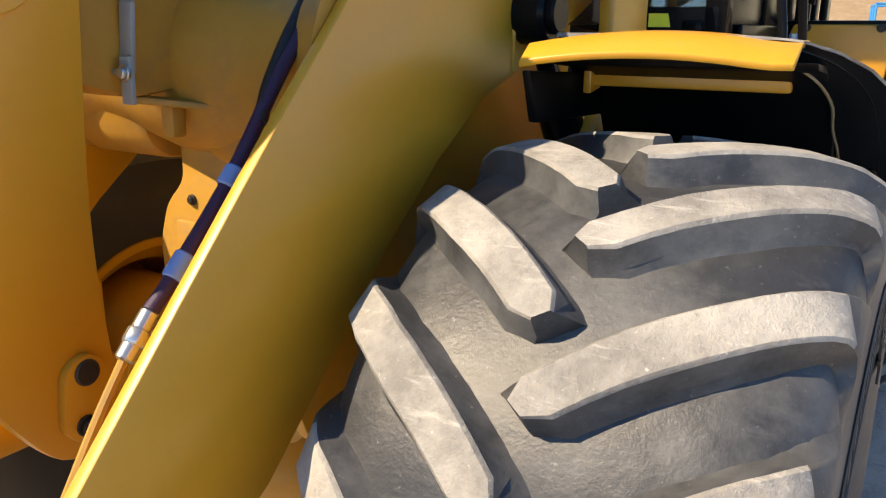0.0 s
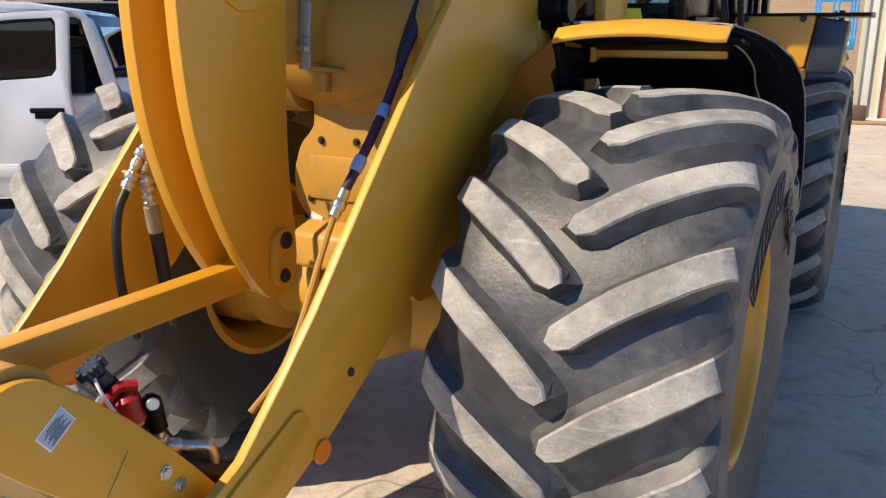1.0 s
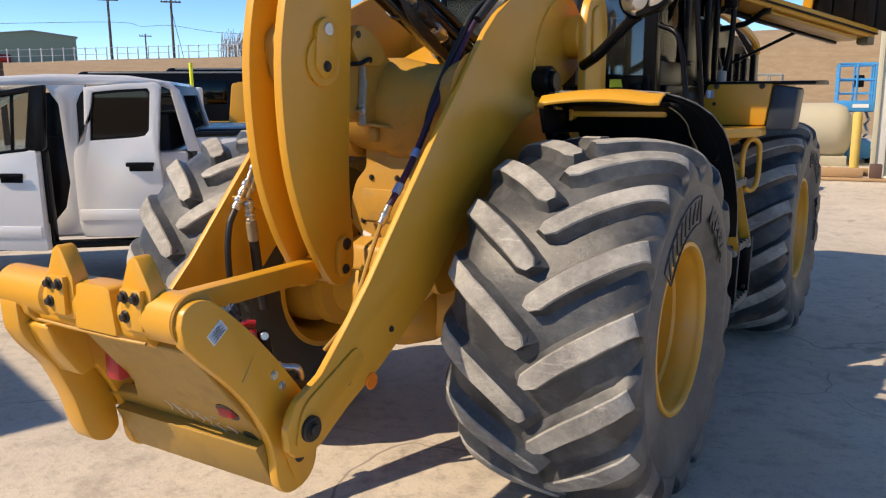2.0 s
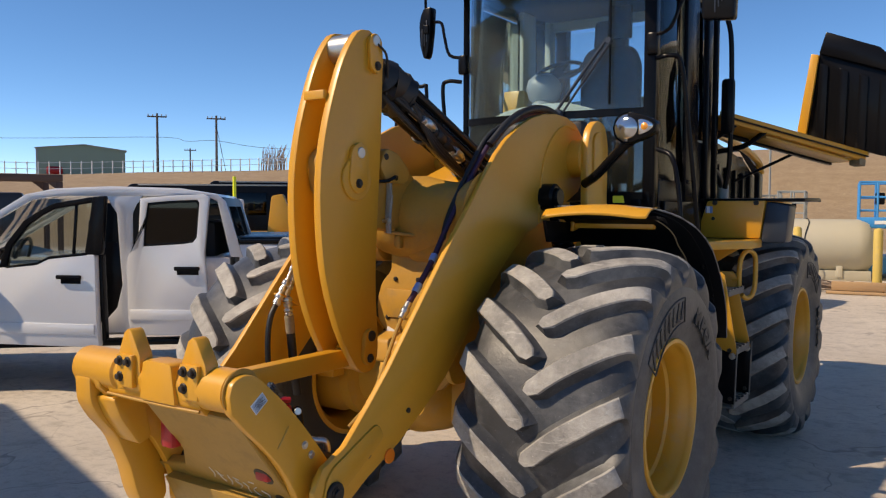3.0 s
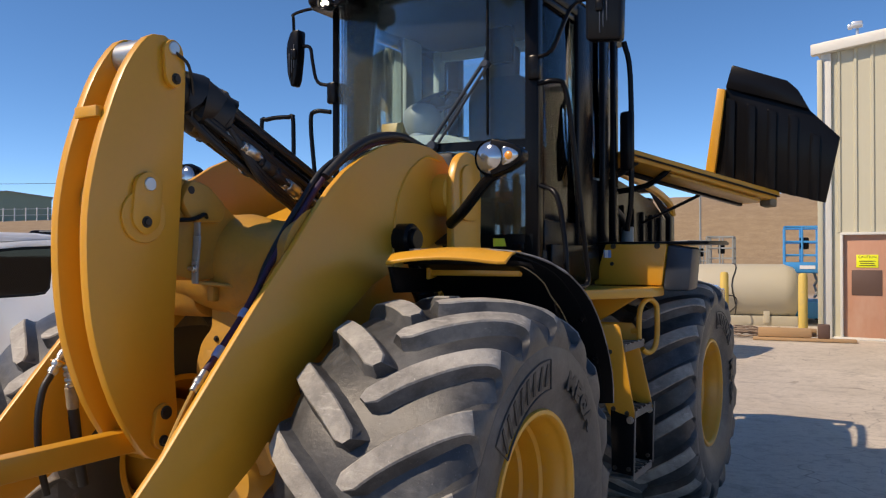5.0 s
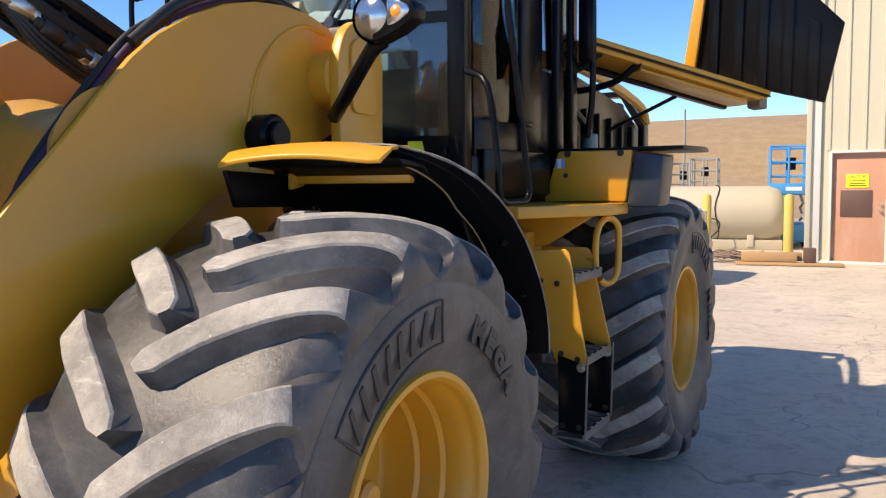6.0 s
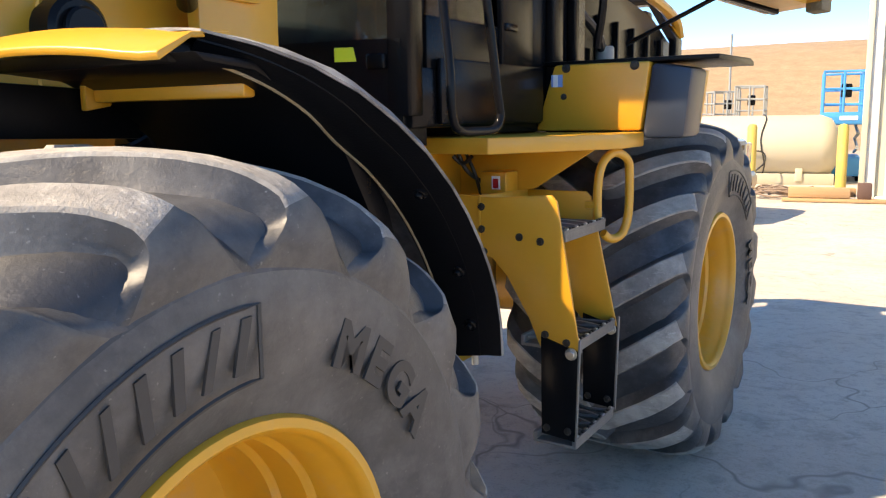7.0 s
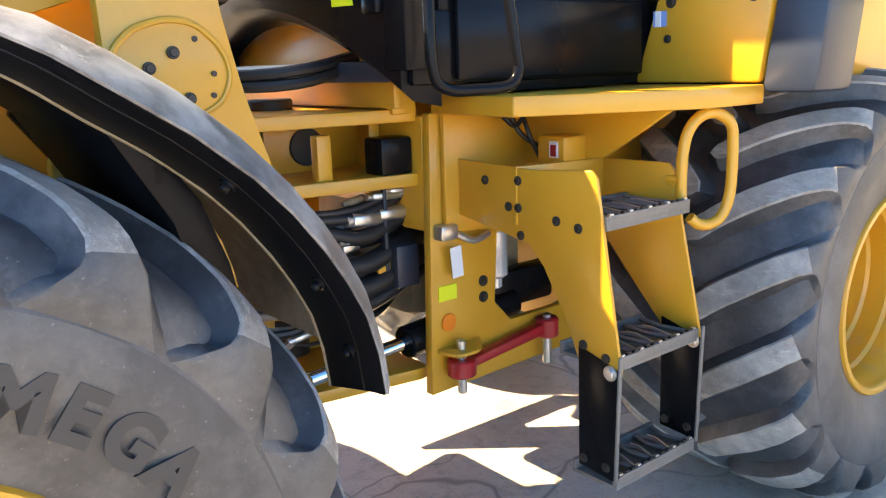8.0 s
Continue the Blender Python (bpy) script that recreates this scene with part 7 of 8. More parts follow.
for x0, x1 in ((-1.55, -2.55), (-2.70, -3.75)):
    part("side_glass", prism([(x0 - 0.02, 1.32), (x0 - (0.48 if x0 > -2 else 0.02), 1.78), (x1, 1.80), (x1, 1.32)], "y", 0.085, 0.105, 0.004), CARGLASS, wt)
gr = part("grille", box((0.0, 1.0, 0.93), (0.07, 1.24, 0.46), 0.04), LTGREY, wt, "pale chrome grille")
for z in (0.80, 0.93, 1.06):
    for y in (0.72, 1.28):
        part("opening", box((0.036, y, z), (0.01, 0.46, 0.07), 0.008), BLACK, gr)
part("badge", lathe([(0.0, 0.0), (0.0, 0.08), (-0.01, 0.09)], (0.045, 1.0, 0.95), "x", 24), STEEL, gr, "plain round badge")
for y in (0.20, 1.80):
    part("head_lamp", box((-0.01, y, 0.95), (0.06, 0.30, 0.34), 0.04), LENS, wt)
part("bumper", prism(round_pts([(-0.10, 0.42), (0.10, 0.44), (0.12, 0.60), (0.06, 0.68), (-0.10, 0.68)], 0.03), "y", 0.02, 1.98, 0.02), STEEL, wt, "steel bumper")
part("bumper_opening", box((0.117, 1.25, 0.52), (0.01, 0.9, 0.10), 0.004), BLACK, wt)
part("plate", box((0.126, 1.0, 0.55), (0.008, 0.30, 0.15), 0.002), STICKW, wt, "blank white plate")
for x in (-0.95, -4.85):
    for y in (0.14, 1.86):
        wl = part("truck_wheel", lathe([(-0.13, 0.22), (-0.14, 0.34), (-0.10, 0.40), (0.10, 0.40), (0.14, 0.34), (0.13, 0.22)], (x, y, 0.40), "y", 28, True), BLACK, wt)
        part("truck_rim", lathe([(-0.13, 0.0), (-0.11, 0.10), (-0.09, 0.21), (-0.13, 0.23), (0.10, 0.23), (0.10, 0.0)], (x, y, 0.40), "y", 24), STEEL, wl)

post_bm = merge(lathe([(0.0, 0.0), (0.0, 0.095), (1.28, 0.095), (1.33, 0.07), (1.35, 0.0)], (0, 0, 0), "z", 20))
POSTY = mat("faded_yellow_post", (0.60, 0.42, 0.10), 0.6, var=0.12, scale=4, bump=0.05, dust=0.3)
b1 = solo("bollard", post_bm, POSTY, "faded yellow steel bollard beside the tank", "bollard", "bollards by the tank")
b1.matrix_basis = pose(0.47, 16.0, 0)
copy_thing(b1, pose(-1.26, 16.6, 0))

pal = thing("lumber_stack", "short brown timber stack lying on a plank", "lumber", pose(0.35, 14.9, 0, 0, 0, 8))
part("beam", box((-0.10, 0.05, 0.16), (1.0, 0.16, 0.18), 0.012), WOOD, pal)
part("beam", box((-0.05, 0.26, 0.15), (1.1, 0.16, 0.16), 0.012), WOOD, pal)
part("plank", box((0.25, -0.05, 0.035), (1.9, 0.28, 0.05), 0.008), WOOD, pal)
part("block", box((0.62, 0.05, 0.20), (0.22, 0.20, 0.28), 0.02), BROWNM, pal, "dark metal block")
rope = []
rnd = random.Random(4)
for k in range(9):
    c = (-0.9 + 0.5 * rnd.random(), 0.35 + 0.4 * rnd.random())
    r = 0.18 + 0.22 * rnd.random()
    a0 = 6.28 * rnd.random()
    rope.append(tube([(c[0] + r * 1.6 * math.cos(a0 + i * 0.7), c[1] + r * math.sin(a0 + i * 0.7), 0.03 + 0.10 * rnd.random() + 0.012 * k) for i in range(10)], 0.016, 6, False, 4))
solo_rope = solo("rope_pile", merge(*rope), BRUSH, "tangled grey rope heaped by the timbers", "rope")
solo_rope.matrix_basis = pose(0.35, 14.9, 0, 0, 0, 8)


def scissor_lift(m, label, blue, group):
    th = thing("scissor_lift", label, "scissor lift", m, group)
    mt = BLUE if blue else LTGREY
    part("chassis", box((0, 0, 0.34), (0.85, 1.7, 0.42), 0.03), mt, th)
    for sx in (-0.4, 0.4):
        for sy in (-0.6, 0.6):
            part("tyre", rod((sx - 0.07, sy, 0.17), (sx + 0.07, sy, 0.17), 0.17, 20, 0.02), BLACK, th)
    for k in range(4):
        z = 0.60 + 0.16 * k
        for sx in (-0.34, 0.34):
            part("scissor_arm", tube([(sx, -0.7, z), (sx, 0.7, z + 0.15)] if k % 2 else [(sx, 0.7, z), (sx, -0.7, z + 0.15)], 0.035, 6), LTGREY, th)
    part("deck", box((0, 0, 1.34), (0.85, 1.75, 0.14), 0.02), mt, th)
    part("deck_side", box((0, -0.885, 1.42), (0.85, 0.02, 0.26), 0.004), mt, th)
    part("mark", box((0.12, -0.90, 1.42), (0.36, 0.006, 0.09), 0.0), STICKW, th, "plain white bar")
    part("mark", box((-0.28, -0.90, 1.34), (0.22, 0.006, 0.07), 0.0), STICKW, th, "plain white bar")
    for z in (1.72, 2.06, 2.44):
        part("rail", tube([(-0.41, -0.86, z), (0.41, -0.86, z), (0.41, 0.86, z), (-0.41, 0.86, z)], 0.028, 8, True), mt, th)
    for x, y in ((-0.41, -0.86), (0.41, -0.86), (0.41, 0.86), (-0.41, 0.86), (0, -0.86), (0, 0.86), (0.41, 0), (-0.41, 0)):
        part("rail_post", tube([(x, y, 1.36), (x, y, 2.44)], 0.028, 8), mt, th)
    part("control_box", box((0.05, -0.75, 2.02), (0.22, 0.16, 0.30), 0.03), BLACK, th)
    return th


def at_bearing(az, dist, origin=(2.2, -2.6)):
    return origin[0] + dist * math.sin(radians(az)), origin[1] + dist * math.cos(radians(az))


q = at_bearing(-5.6, 23.0)
scissor_lift(pose(q[0], q[1], 0, 0, 0, 8), "blue scissor lift parked beyond the tank", True, "lifts in the yard")
q = at_bearing(-10.7, 29)
scissor_lift(pose(q[0], q[1], -0.1, 0, 0, 8), "grey scissor lift with blue rails, parked farther off", False, "lifts in the yard")
q = at_bearing(-12.6, 31)
scissor_lift(pose(q[0], q[1], -0.2, 0, 0, 30), "grey scissor lift parked by the grass bank", False, "lifts in the yard")
q = at_bearing(-12.2, 40)
lp = thing("light_pole", "thin grey steel pole at the foot of the bank", "pole", pose(q[0], q[1], 0))
part("mast", rod((0, 0, 0), (0, 0, 4.9), 0.05, 10, 0.002), LTGREY, lp)
part("base", box((0, 0, 0.1), (0.4, 0.4, 0.2), 0.02), LTGREY, lp)


# ---------- white crew-cab pickup ----------
truck = thing("pickup_truck", "white crew-cab pickup with dark windows, its front door ajar", "pickup truck", pose(-3.70, 1.765, 0, 0, 0, 43.5))
# local: x along the truck to its tail, y away from the viewer, z up; origin below the rear edge of the cab side
W = 1.96


def cabin():
    # body side outline from the cab's rear edge forwards
    low = [(0.02, 0.50), (0.02, 1.25), (-2.95, 1.22), (-2.95, 0.95), (-3.1, 0.80), (-3.1, 0.50)]
    return prism(low, "y", 0.03, W - 0.03, 0.03)


part("cab_body", cabin(), WHITEPAINT, truck)
roof_o = [(0.14, 1.25), (-0.02, 1.80), (-0.10, 1.87), (-0.45, 1.915), (-1.10, 1.925), (-1.60, 1.905), (-1.85, 1.86), (-2.55, 1.40), (-2.95, 1.22), (-2.80, 1.24), (-2.46, 1.40), (-1.80, 1.80), (-1.58, 1.84), (-0.20, 1.85), (-0.10, 1.80), (0.02, 1.25)]
for y0, y1 in ((0.0, 0.06), (W - 0.06, W)):
    part("roof_rail", prism(roof_o, "y", y0, y1, 0.012), WHITEPAINT, truck)
part("roof", prism([(-0.08, 1.83), (-0.10, 1.87), (-0.45, 1.925), (-1.10, 1.94), (-1.60, 1.915), (-1.85, 1.86), (-1.82, 1.82), (-1.58, 1.87), (-0.45, 1.88)], "y", 0.04, W - 0.04, 0.01), WHITEPAINT, truck)
# back of the white cab coloured dark grey to hold its shade
part("rear_cab_wall", prism([(0.12, 1.20), (-0.04, 1.84), (-0.09, 1.84), (0.06, 1.20)], "y", 0.04, W - 0.04, 0.01), GREYP, truck)
p = part("rear_glass", prism([(0.095, 1.34), (-0.01, 1.75), (-0.02, 1.75), (0.085, 1.34)], "y", 0.30, W - 0.30, 0.0), CARGLASS, truck)
p = part("windshield", prism([(-1.83, 1.83), (-2.78, 1.27), (-2.80, 1.28), (-1.84, 1.85)], "y", 0.08, W - 0.08, 0.0), CLEARGLASS, truck)
p.visible_shadow = False
part("hood", prism([(-2.85, 1.05), (-2.85, 1.25), (-3.9, 1.17), (-4.05, 1.05), (-4.08, 0.60), (-3.1, 0.60)], "y", 0.05, W - 0.05, 0.04), WHITEPAINT, truck)
part("middle_pillar", prism([(-0.88, 0.52), (-0.90, 1.30), (-0.88, 1.68), (-0.80, 1.86), (-1.14, 1.86), (-1.09, 1.76), (-1.04, 1.68), (-1.02, 1.30), (-1.00, 0.99), (-1.05, 0.77), (-1.16, 0.64), (-1.20, 0.52)], "y", 0.01, 0.09, 0.012), WHITEPAINT, truck)
part("pillar_trim", prism([(-1.06, 0.75), (-1.04, 1.68), (-1.10, 1.78), (-1.24, 1.78), (-1.22, 0.62), (-1.14, 0.66)], "y", 0.10, 0.20, 0.02), BLACK, truck, "black inner pillar trim")
# black plate over the white body, painting the gap's dark inside
part("door_gap", prism([(-1.05, 0.77), (-1.00, 0.99), (-1.02, 1.30), (-1.03, 1.40), (-1.30, 1.40), (-1.30, 0.60), (-1.16, 0.64)], "y", 0.014, 0.036, 0.004), BLACK, truck, "black plate for the dark inside of the open door gap")
part("pillar_trim", prism([(-0.89, 1.32), (-0.89, 1.68), (-0.85, 1.77), (-0.80, 1.82), (-0.79, 1.34)], "y", 0.002, 0.008, 0.0), BLACK, truck, "black quarter trim")


def ring_prism(outer, inner, y0, y1, bev):
    """A plate with a window hole; both outlines have the same count."""
    bm = bmesh.new()
    vs = [[bm.verts.new((p[0], y, p[1])) for p in o] for o in (outer, inner) for y in (y0, y1)]
    o0, o1, i0, i1 = vs
    n = len(outer)
    for j in range(n):
        k = (j + 1) % n
        bm.faces.new((o0[j], o0[k], i0[k], i0[j]))
        bm.faces.new((o1[k], o1[j], i1[j], i1[k]))
        bm.faces.new((o0[k], o0[j], o1[j], o1[k]))
        bm.faces.new((i0[j], i0[k], i1[k], i1[j]))
    bmesh.ops.recalc_face_normals(bm, faces=bm.faces)
    return bevel_sharp(bm, bev, 2)


def car_door(name, outer, inner, handle_x, m, glass_mt, label=""):
    dd = part(name, ring_prism(outer, inner, -0.012, 0.045, 0.01), WHITEPAINT, truck, label)
    dd.matrix_basis = m
    n = len(inner)
    cx, cz = sum(q[0] for q in inner) / n, sum(q[1] for q in inner) / n
    fr_in = [((a - cx) * 0.94 + cx, (b - cz) * 0.90 + cz) for a, b in inner]
    part("window_seal", ring_prism(inner, fr_in, 0.0, 0.03, 0.003), BLACK, dd)
    gp = part("window_glass", prism(inner, "y", 0.012, 0.018, 0.0), glass_mt, dd)
    gp.visible_shadow = False
    part("door_handle", merge(box((handle_x, -0.04, 1.15), (0.25, 0.03, 0.04), 0.012), box((handle_x, -0.014, 1.125), (0.21, 0.008, 0.075), 0.004)), BLACK, dd, "black door handle")
    part("door_moulding", box(((min(q[0] for q in outer) + max(q[0] for q in outer)) / 2, -0.017, 0.70), (max(q[0] for q in outer) - min(q[0] for q in outer) - 0.05, 0.014, 0.10), 0.006), WHITEPAINT, dd)
    return dd


rear_outer = [(-0.90, 0.50), (-0.22, 0.50), (-0.17, 0.80), (-0.20, 1.30), (-0.15, 1.84), (-0.20, 1.865), (-0.52, 1.85), (-0.81, 1.825), (-0.84, 1.34), (-0.93, 1.28), (-0.95, 1.18), (-0.94, 0.63)]
rear_inner = [(-0.79, 1.36), (-0.40, 1.385), (-0.31, 1.40), (-0.27, 1.45), (-0.24, 1.78), (-0.26, 1.812), (-0.52, 1.80), (-0.74, 1.78), (-0.77, 1.60), (-0.775, 1.55), (-0.78, 1.50), (-0.785, 1.42)]
swing = pose(-0.93, 0, 0, 0, 0, -10) @ pose(0.93, 0, 0)
car_door("rear_door", rear_outer, rear_inner, -0.36, swing, CARGLASS, "white rear door with a dark window")
# front door: pressed panel, black window frame, dropped glass
door_low = [(0.17, 0.46), (0.15, 0.67), (0.14, 1.31), (-0.32, 1.27), (-0.44, 1.215), (-0.70, 1.18), (-1.16, 1.16), (-1.22, 0.80), (-1.18, 0.46)]
hinge = pose(-2.40, 0, 0, 0, 0, -19) @ pose(1.20, 0, 0)
fd = part("front_door", prism(round_pts(door_low, 0.03, 3), "y", -0.012, 0.06, 0.016), WHITEPAINT, truck, "white front door standing ajar")
fd.matrix_basis = hinge
part("door_edge", prism([(0.155, 0.50), (0.135, 1.30), (0.16, 1.30), (0.185, 0.52)], "y", 0.062, 0.14, 0.01), BLACK, fd, "black door seal")
part("window_post", prism(round_pts([(0.13, 1.83), (0.25, 1.84), (0.21, 1.34), (0.19, 1.30), (0.04, 1.31)], 0.02), "y", -0.010, 0.05, 0.008), BLACK, fd, "glossy black window post")
wo = [(0.13, 1.83), (-0.25, 1.775), (-0.40, 1.71), (-0.57, 1.61), (-0.76, 1.40), (-0.84, 1.17)]
wi = [(0.12, 1.78), (-0.25, 1.72), (-0.38, 1.66), (-0.53, 1.565), (-0.70, 1.38), (-0.76, 1.18)]
part("window_frame", prism(wo + wi[::-1], "y", -0.006, 0.04, 0.006), BLACK, fd)
part("window_frame", prism([(0.05, 1.30), (0.05, 1.325), (-0.32, 1.285), (-0.44, 1.228), (-0.76, 1.19), (-0.76, 1.17), (-0.44, 1.205), (-0.32, 1.26)], "y", -0.014, 0.03, 0.003), BLACK, fd)
part("division_bar", prism([(-0.10, 1.28), (-0.06, 1.76), (-0.035, 1.76), (-0.075, 1.28)], "y", 0.01, 0.03, 0.003), BLACK, fd)
gp = part("window_glass", prism([(0.10, 1.31), (0.12, 1.78), (-0.25, 1.72), (-0.53, 1.565), (-0.70, 1.38), (-0.75, 1.19), (-0.44, 1.22), (-0.32, 1.27)], "y", 0.012, 0.016, 0.0), CLEARGLASS, fd)
gp.visible_shadow = False
part("door_handle", merge(box((-0.10, -0.045, 1.10), (0.25, 0.03, 0.04), 0.012), box((-0.10, -0.014, 1.075), (0.20, 0.008, 0.075), 0.004)), BLACK, fd, "black door handle")
part("door_moulding", box((-0.50, -0.017, 0.62), (1.26, 0.016, 0.10), 0.006), WHITEPAINT, fd)
part("side_mirror", merge(box((-2.62, -0.16, 1.36), (0.14, 0.24, 0.24), 0.05), box((-2.58, 0.0, 1.28), (0.08, 0.14, 0.06), 0.02)), BLACK, truck)
part("running_board", box((-1.35, 0.0, 0.44), (2.6, 0.16, 0.06), 0.02), BLACK, truck)
part("steering_wheel", tube([(-2.05 + 0.06 * math.sin(2 * math.pi * i / 24), 0.48 + 0.19 * math.cos(2 * math.pi * i / 24), 1.24 + 0.18 * math.sin(2 * math.pi * i / 24)) for i in range(24)], 0.018, 8, True), BLACK, truck)
part("dash", prism([(-2.15, 1.10), (-2.15, 1.24), (-2.4, 1.30), (-2.75, 1.25), (-2.7, 1.0)], "y", 0.12, W - 0.12, 0.02), BLACK, truck)
for y in (0.50, 1.46):
    st = part("seat", merge(box((-1.55, y, 0.95), (0.50, 0.50, 0.22), 0.06), box((-1.26, y, 1.28), (0.16, 0.48, 0.60), 0.06, pose(0, 0, 0, 0, 8)), box((-1.20, y, 1.66), (0.10, 0.26, 0.18), 0.04)), GREYSEAT, truck)
part("rear_bench", merge(box((-0.55, W / 2, 0.95), (0.5, 1.5, 0.22), 0.05), box((-0.22, W / 2, 1.30), (0.16, 1.5, 0.6), 0.05)), GREYSEAT, truck)
bed = part("bed_side", prism([(0.10, 0.55), (0.10, 1.38), (1.80, 1.38), (1.80, 0.55)], "y", 0.02, 0.10, 0.02), WHITEPAINT, truck)
part("bed_side", prism([(0.10, 0.55), (0.10, 1.38), (1.80, 1.38), (1.80, 0.55)], "y", W - 0.10, W - 0.02, 0.02), WHITEPAINT, truck)
part("bed_cap", box((0.95, 0.06, 1.405), (1.70, 0.12, 0.04), 0.01), BLACK, truck)
part("bed_cover", box((0.95, W / 2, 1.42), (1.68, W - 0.14, 0.05), 0.01), BLACK, truck, "black bed cover")
part("tailgate", box((1.82, W / 2, 0.98), (0.06, W - 0.1, 0.78), 0.02), WHITEPAINT, truck)
for x in (0.85, -3.25):
    for y in (0.12, W - 0.12):
        wl = part("truck_wheel", lathe([(-0.13, 0.22), (-0.14, 0.34), (-0.10, 0.39), (0.10, 0.39), (0.14, 0.34), (0.13, 0.22)], (x, y, 0.39), "y", 32, True), BLACK, truck)
        part("truck_rim", lathe([(-0.13, 0.0), (-0.11, 0.10), (-0.09, 0.21), (-0.13, 0.23), (0.10, 0.23), (0.10, 0.0)], (x, y, 0.39), "y", 24), STEEL, wl)
part("chassis", box((-1.1, W / 2, 0.52), (5.6, 1.0, 0.16), 0.02), BLACK, truck)


# ---------- far things on the bank ----------
def far(az, dist, z_el=None, origin=(2.7, -3.78)):
    return origin[0] + dist * math.sin(radians(az)), origin[1] + dist * math.cos(radians(az))


shed = thing("green_shed", "pale green metal shed with a low gable on the bank", "shed", pose(-71.4, 37.89, 0, 0, 0, 58.0))
# local x along the broad gable end, y away from the yard
part("wall", prism([(0.0, 4.2), (0.0, 7.22), (4.05, 7.60), (7.70, 7.14), (7.70, 4.2)], "y", 0.0, 16.0, 0.0), GREENSHED, shed)
part("roof_edge", prism([(-0.15, 7.21), (4.05, 7.61), (7.85, 7.13), (7.85, 7.21), (4.05, 7.70), (-0.15, 7.29)], "y", -0.15, 16.1, 0.0), LTGREY, shed)
part("corner_trim", box((0.05, -0.02, 5.7), (0.16, 0.06, 3.0), 0.0), LTGREY, shed)
# sunlight on this wall is put into a whiter material
part("side_wall", prism([(-0.06, 4.2), (-0.06, 7.20), (-0.005, 7.20), (-0.005, 4.2)], "y", 0.0, 16.0, 0.0), TRIMW, shed, "long wall given a paler colour for its sunlight")
red_tank = solo("red_tank", rod((-71.0, 38.6, 5.15), (-70.3, 39.8, 5.15), 0.40, 20, 0.08), RED, "small dull red tank beside the fence", "tank")


def utility_pole(az, dist, top_el, label):
    x, y = far(az, dist)
    z0, z1 = 3.2, 1.73 + dist * math.tan(radians(top_el))
    th = thing("utility_pole", label, "utility pole", pose(x, y, 0, 0, 0, 52), "utility poles")
    part("mast", rod((0, 0, z0), (0, 0, z1), 0.16, 8, 0.0, 0.11), POLEW, th)
    part("crossarm", box((0, 0, z1 - 0.35), (2.0, 0.12, 0.14), 0.01), POLEW, th)
    for xx in (-0.9, -0.45, 0.45, 0.9):
        part("insulator", rod((xx, 0, z1 - 0.28), (xx, 0, z1 - 0.08), 0.05, 8, 0.01), LTGREY, th)
    return (x, y, z1 - 0.1)


tops = [utility_pole(-53.46, 92, 6.17, "tall wooden utility pole with a crossarm"), utility_pole(-49.7, 92, 6.16, "tall wooden utility pole with a guy wire"), utility_pole(-51.4, 150, 3.95, "small distant utility pole")]
x, y = far(-49.0, 92)
solo("guy_wire", tube([(tops[1][0], tops[1][1], tops[1][2] - 1.0), (x, y, 4.8)], 0.03, 6), POLEW, "taut guy wire beside a pole", "cable")
x0, y0 = far(-75, 92)
x1, y1 = far(-38, 92)
wire = [(x0, y0, tops[0][2] - 3.0), (*far(-64, 92), tops[0][2] - 3.1), (tops[0][0], tops[0][1], tops[0][2] - 2.4), (*far(-51.6, 92), tops[0][2] - 2.75), (tops[1][0], tops[1][1], tops[1][2] - 2.6), (*far(-46, 92), tops[1][2] - 3.3), (x1, y1, tops[1][2] - 3.2)]
solo("power_line", tube(wire, 0.022, 5, False, 6), POLEW, "thin sagging power line between the poles", "cable")

fence = thing("rail_fence", "white rail fence along the top of the bank", "fence")
pts = []
for k in range(46):
    az = -68 + 0.62 * k
    x, y = far(az, 76)
    z = bank_top(math.degrees(math.atan2(x, y))) - 0.25
    pts.append((x, y, z))
    part("post", box((x, y, z + 0.55), (0.07, 0.07, 1.2), 0.0), FENCEW, fence)
for h in (0.55, 1.05):
    part("rail", tube([(p[0], p[1], p[2] + h) for p in pts], 0.028, 4), FENCEW, fence)


# ---------- parked things behind the pickup ----------
def bear(az, dist, origin=(2.61, -3.74)):
    return origin[0] + dist * math.sin(radians(az)), origin[1] + dist * math.cos(radians(az))


def dark_van(az, dist, h, length, turn, label):
    x, y = bear(az, dist)
    th = thing("parked_van", label, "van", pose(x, y, 0, 0, 0, turn), "vehicles along the yard")
    part("body", prism(round_pts([(-length / 2, 0.45), (-length / 2, h * 0.62), (-length / 2 + 0.5, h * 0.70), (-length / 2 + 1.0, h), (length / 2 - 0.2, h), (length / 2, h * 0.6), (length / 2, 0.45)], 0.12), "y", -0.95, 0.95, 0.05), BLACK, th)
    for k in range(3):
        part("window", box((-length / 2 + 1.5 + 1.15 * k, -0.96, h * 0.79), (1.0, 0.02, h * 0.24), 0.01), CARGLASS, th)
    for x_ in (-length / 2 + 0.9, length / 2 - 0.9):
        for y_ in (-0.85, 0.85):
            part("road_wheel", lathe([(-0.11, 0.2), (-0.12, 0.33), (0.12, 0.33), (0.11, 0.2)], (x_, y_, 0.33), "y", 20, True), BLACK, th)
    part("roof_strip", box((0.2, -0.93, h - 0.03), (length - 2.0, 0.04, 0.04), 0.01), LTGREY, th)


dark_van(-50.0, 22, 2.32, 5.6, 40, "black passenger van parked behind the pickup")
dark_van(-46.3, 25, 2.50, 5.0, 42, "dark brown van parked in the row")
x, y = bear(-48.5, 17)
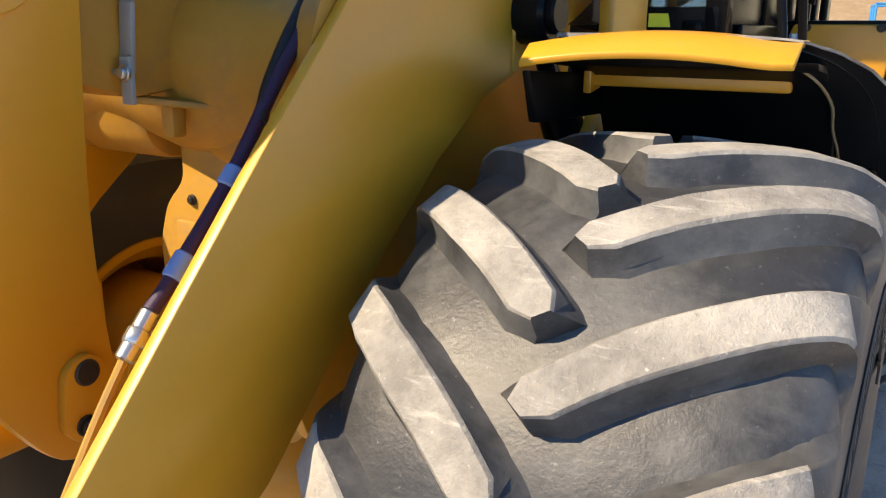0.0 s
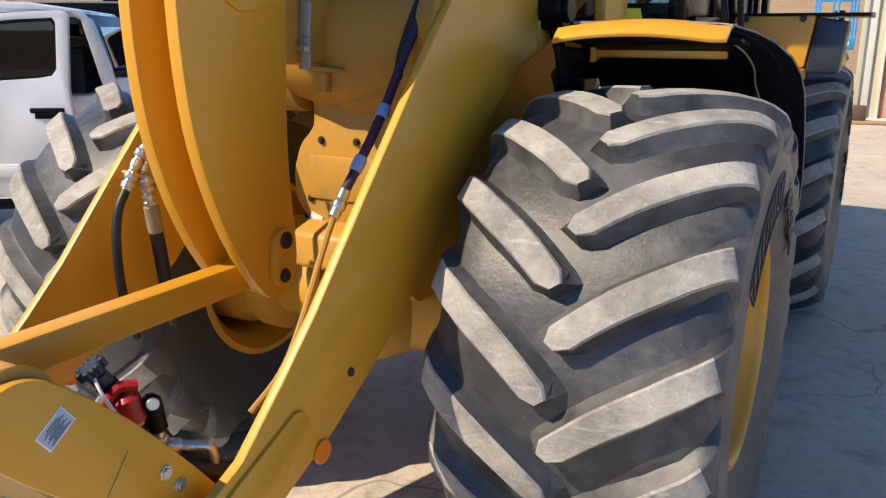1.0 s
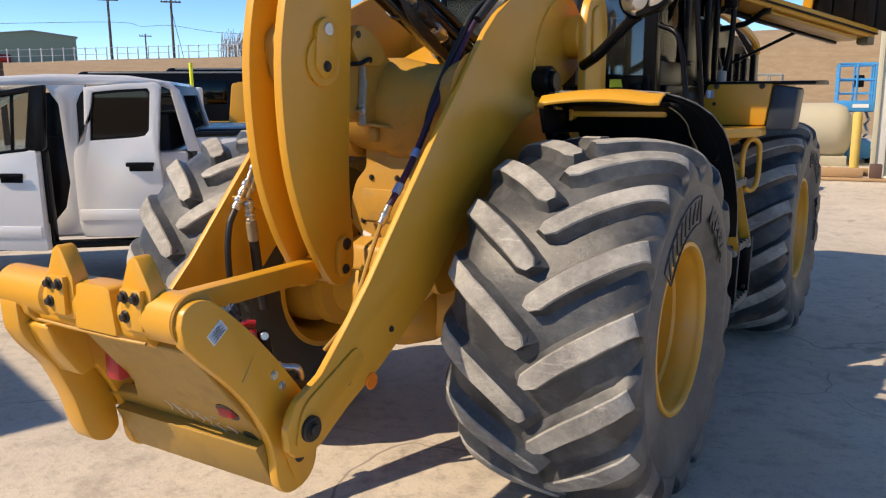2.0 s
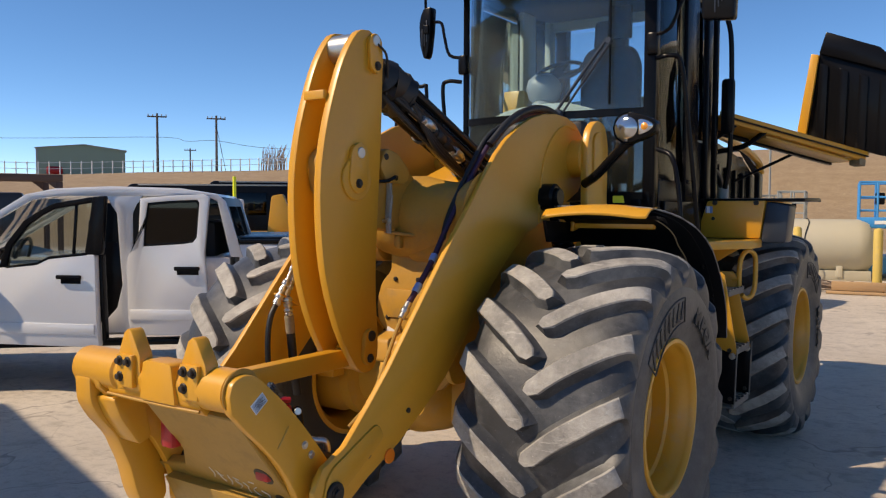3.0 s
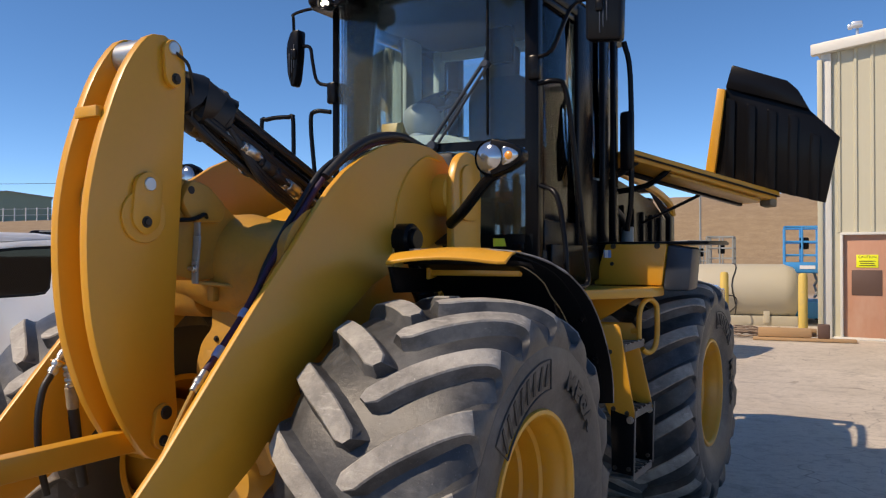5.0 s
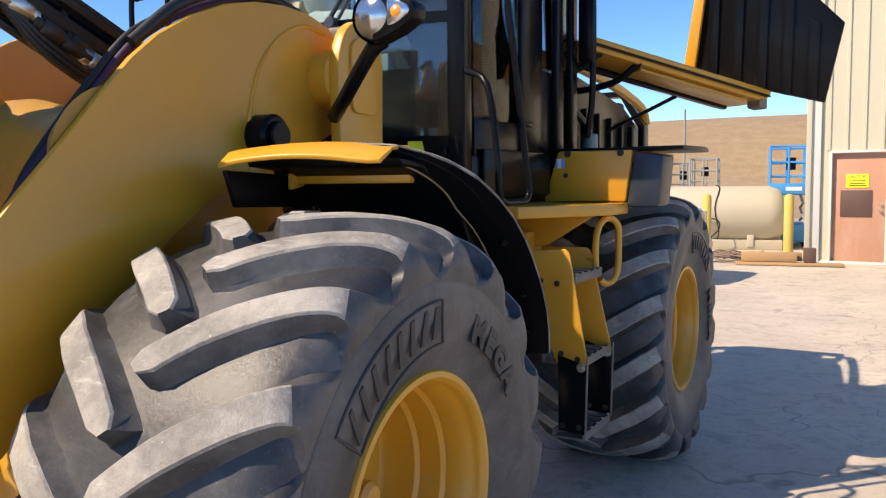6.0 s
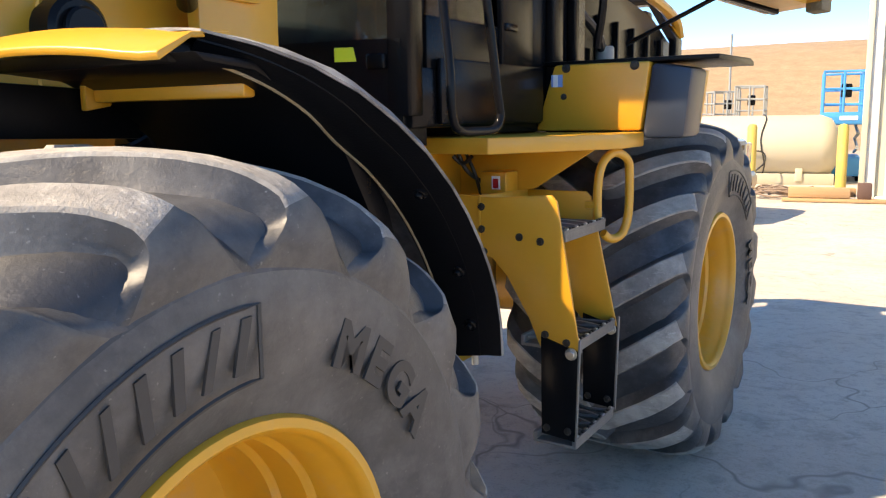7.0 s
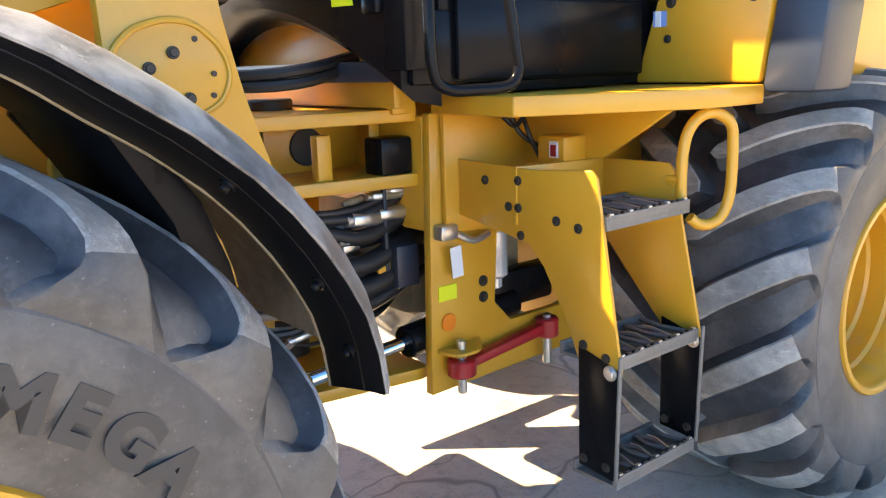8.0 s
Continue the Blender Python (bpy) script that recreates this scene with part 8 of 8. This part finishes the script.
solo_post = solo("marker_post", merge(rod((0, 0, 0), (0, 0, 2.36), 0.035, 12, 0.004), box((-0.06, -0.06, 1.62), (0.34, 0.02, 0.22), 0.004)), STICKY, "thin yellow marker post with a small sign", "post")
solo_post.matrix_basis = pose(x, y, 0, 0, 0, 45)
x, y = bear(-46.6, 19)
mach = thing("compact_machine", "small yellow and white site machine parked by the vans", "machine", pose(x, y, 0, 0, 0, 42))
part("body", box((0, 0, 0.85), (1.5, 1.0, 0.7), 0.06), YEL2, mach)
part("cowl", box((-0.62, -0.35, 1.55), (0.42, 0.5, 0.75), 0.05), STICKW, mach, "white cowl")
part("mast", prism(round_pts([(0.1, 1.15), (0.2, 2.0), (0.45, 2.05), (0.75, 1.3), (0.7, 1.1)], 0.05), "y", -0.3, 0.2, 0.02), YEL, mach)
for x_ in (-0.5, 0.5):
    for y_ in (-0.45, 0.45):
        part("road_wheel", lathe([(-0.12, 0.15), (-0.13, 0.42), (0.13, 0.42), (0.12, 0.15)], (x_, y_, 0.42), "y", 20, True), BLACK, mach)
rack = thing("steel_rack", "rusty brown steel frame rack at the yard edge", "rack", pose(-11.04, 4.44, 0, 0, 0, 60))
for y_, x_ in ((0.0, 0.0), (0.45, -0.22)):
    part("top_rail", box((x_ - 1.5, y_, 2.245), (3.0, 0.10, 0.12), 0.01), BROWNM, rack)
    part("brace", prism([(x_ - 0.05, 2.0), (x_ - 0.05, 2.19), (x_ - 0.28, 2.19)], "y", y_ - 0.02, y_ + 0.02, 0.004), BROWNM, rack)
    for dx in (-0.05, -2.9):
        part("leg", box((x_ + dx, y_, 1.09), (0.10, 0.10, 2.18), 0.01), BROWNM, rack)
part("side_box", box((-1.25, 1.2, 1.0), (1.2, 0.8, 2.0), 0.05), GREYP, rack)
# bare shrubs on the crest
rnd = random.Random(8)
twigs = []
for k in range(90):
    az = -46.8 + 1.6 * rnd.random()
    x, y = far(az, 78 + 4 * rnd.random())
    z = 5.0
    hgt = 1.2 + 1.6 * rnd.random()
    twigs.append(tube([(x, y, z - 0.4), (x + 0.3 * (rnd.random() - 0.5), y, z + hgt * 0.5), (x + 0.9 * (rnd.random() - 0.5), y + 0.3, z + hgt)], 0.02, 4))
solo("bare_shrubs", merge(*twigs), BRUSH, "leafless brown shrubs on the bank's crest", "shrub", kind="stuff")
# plain unseen block added beside the yard, whose shadow falls across the front of it
wl = solo("wall_west", prism([(-5.10, -4.50), (-8.0, -3.63), (-8.9, -6.6), (-6.0, -7.5)], "z", 0.0, 5.0, 0.02), SIDING, "unseen cream block added to cast the yard's front shadow", "wall", kind="structure")
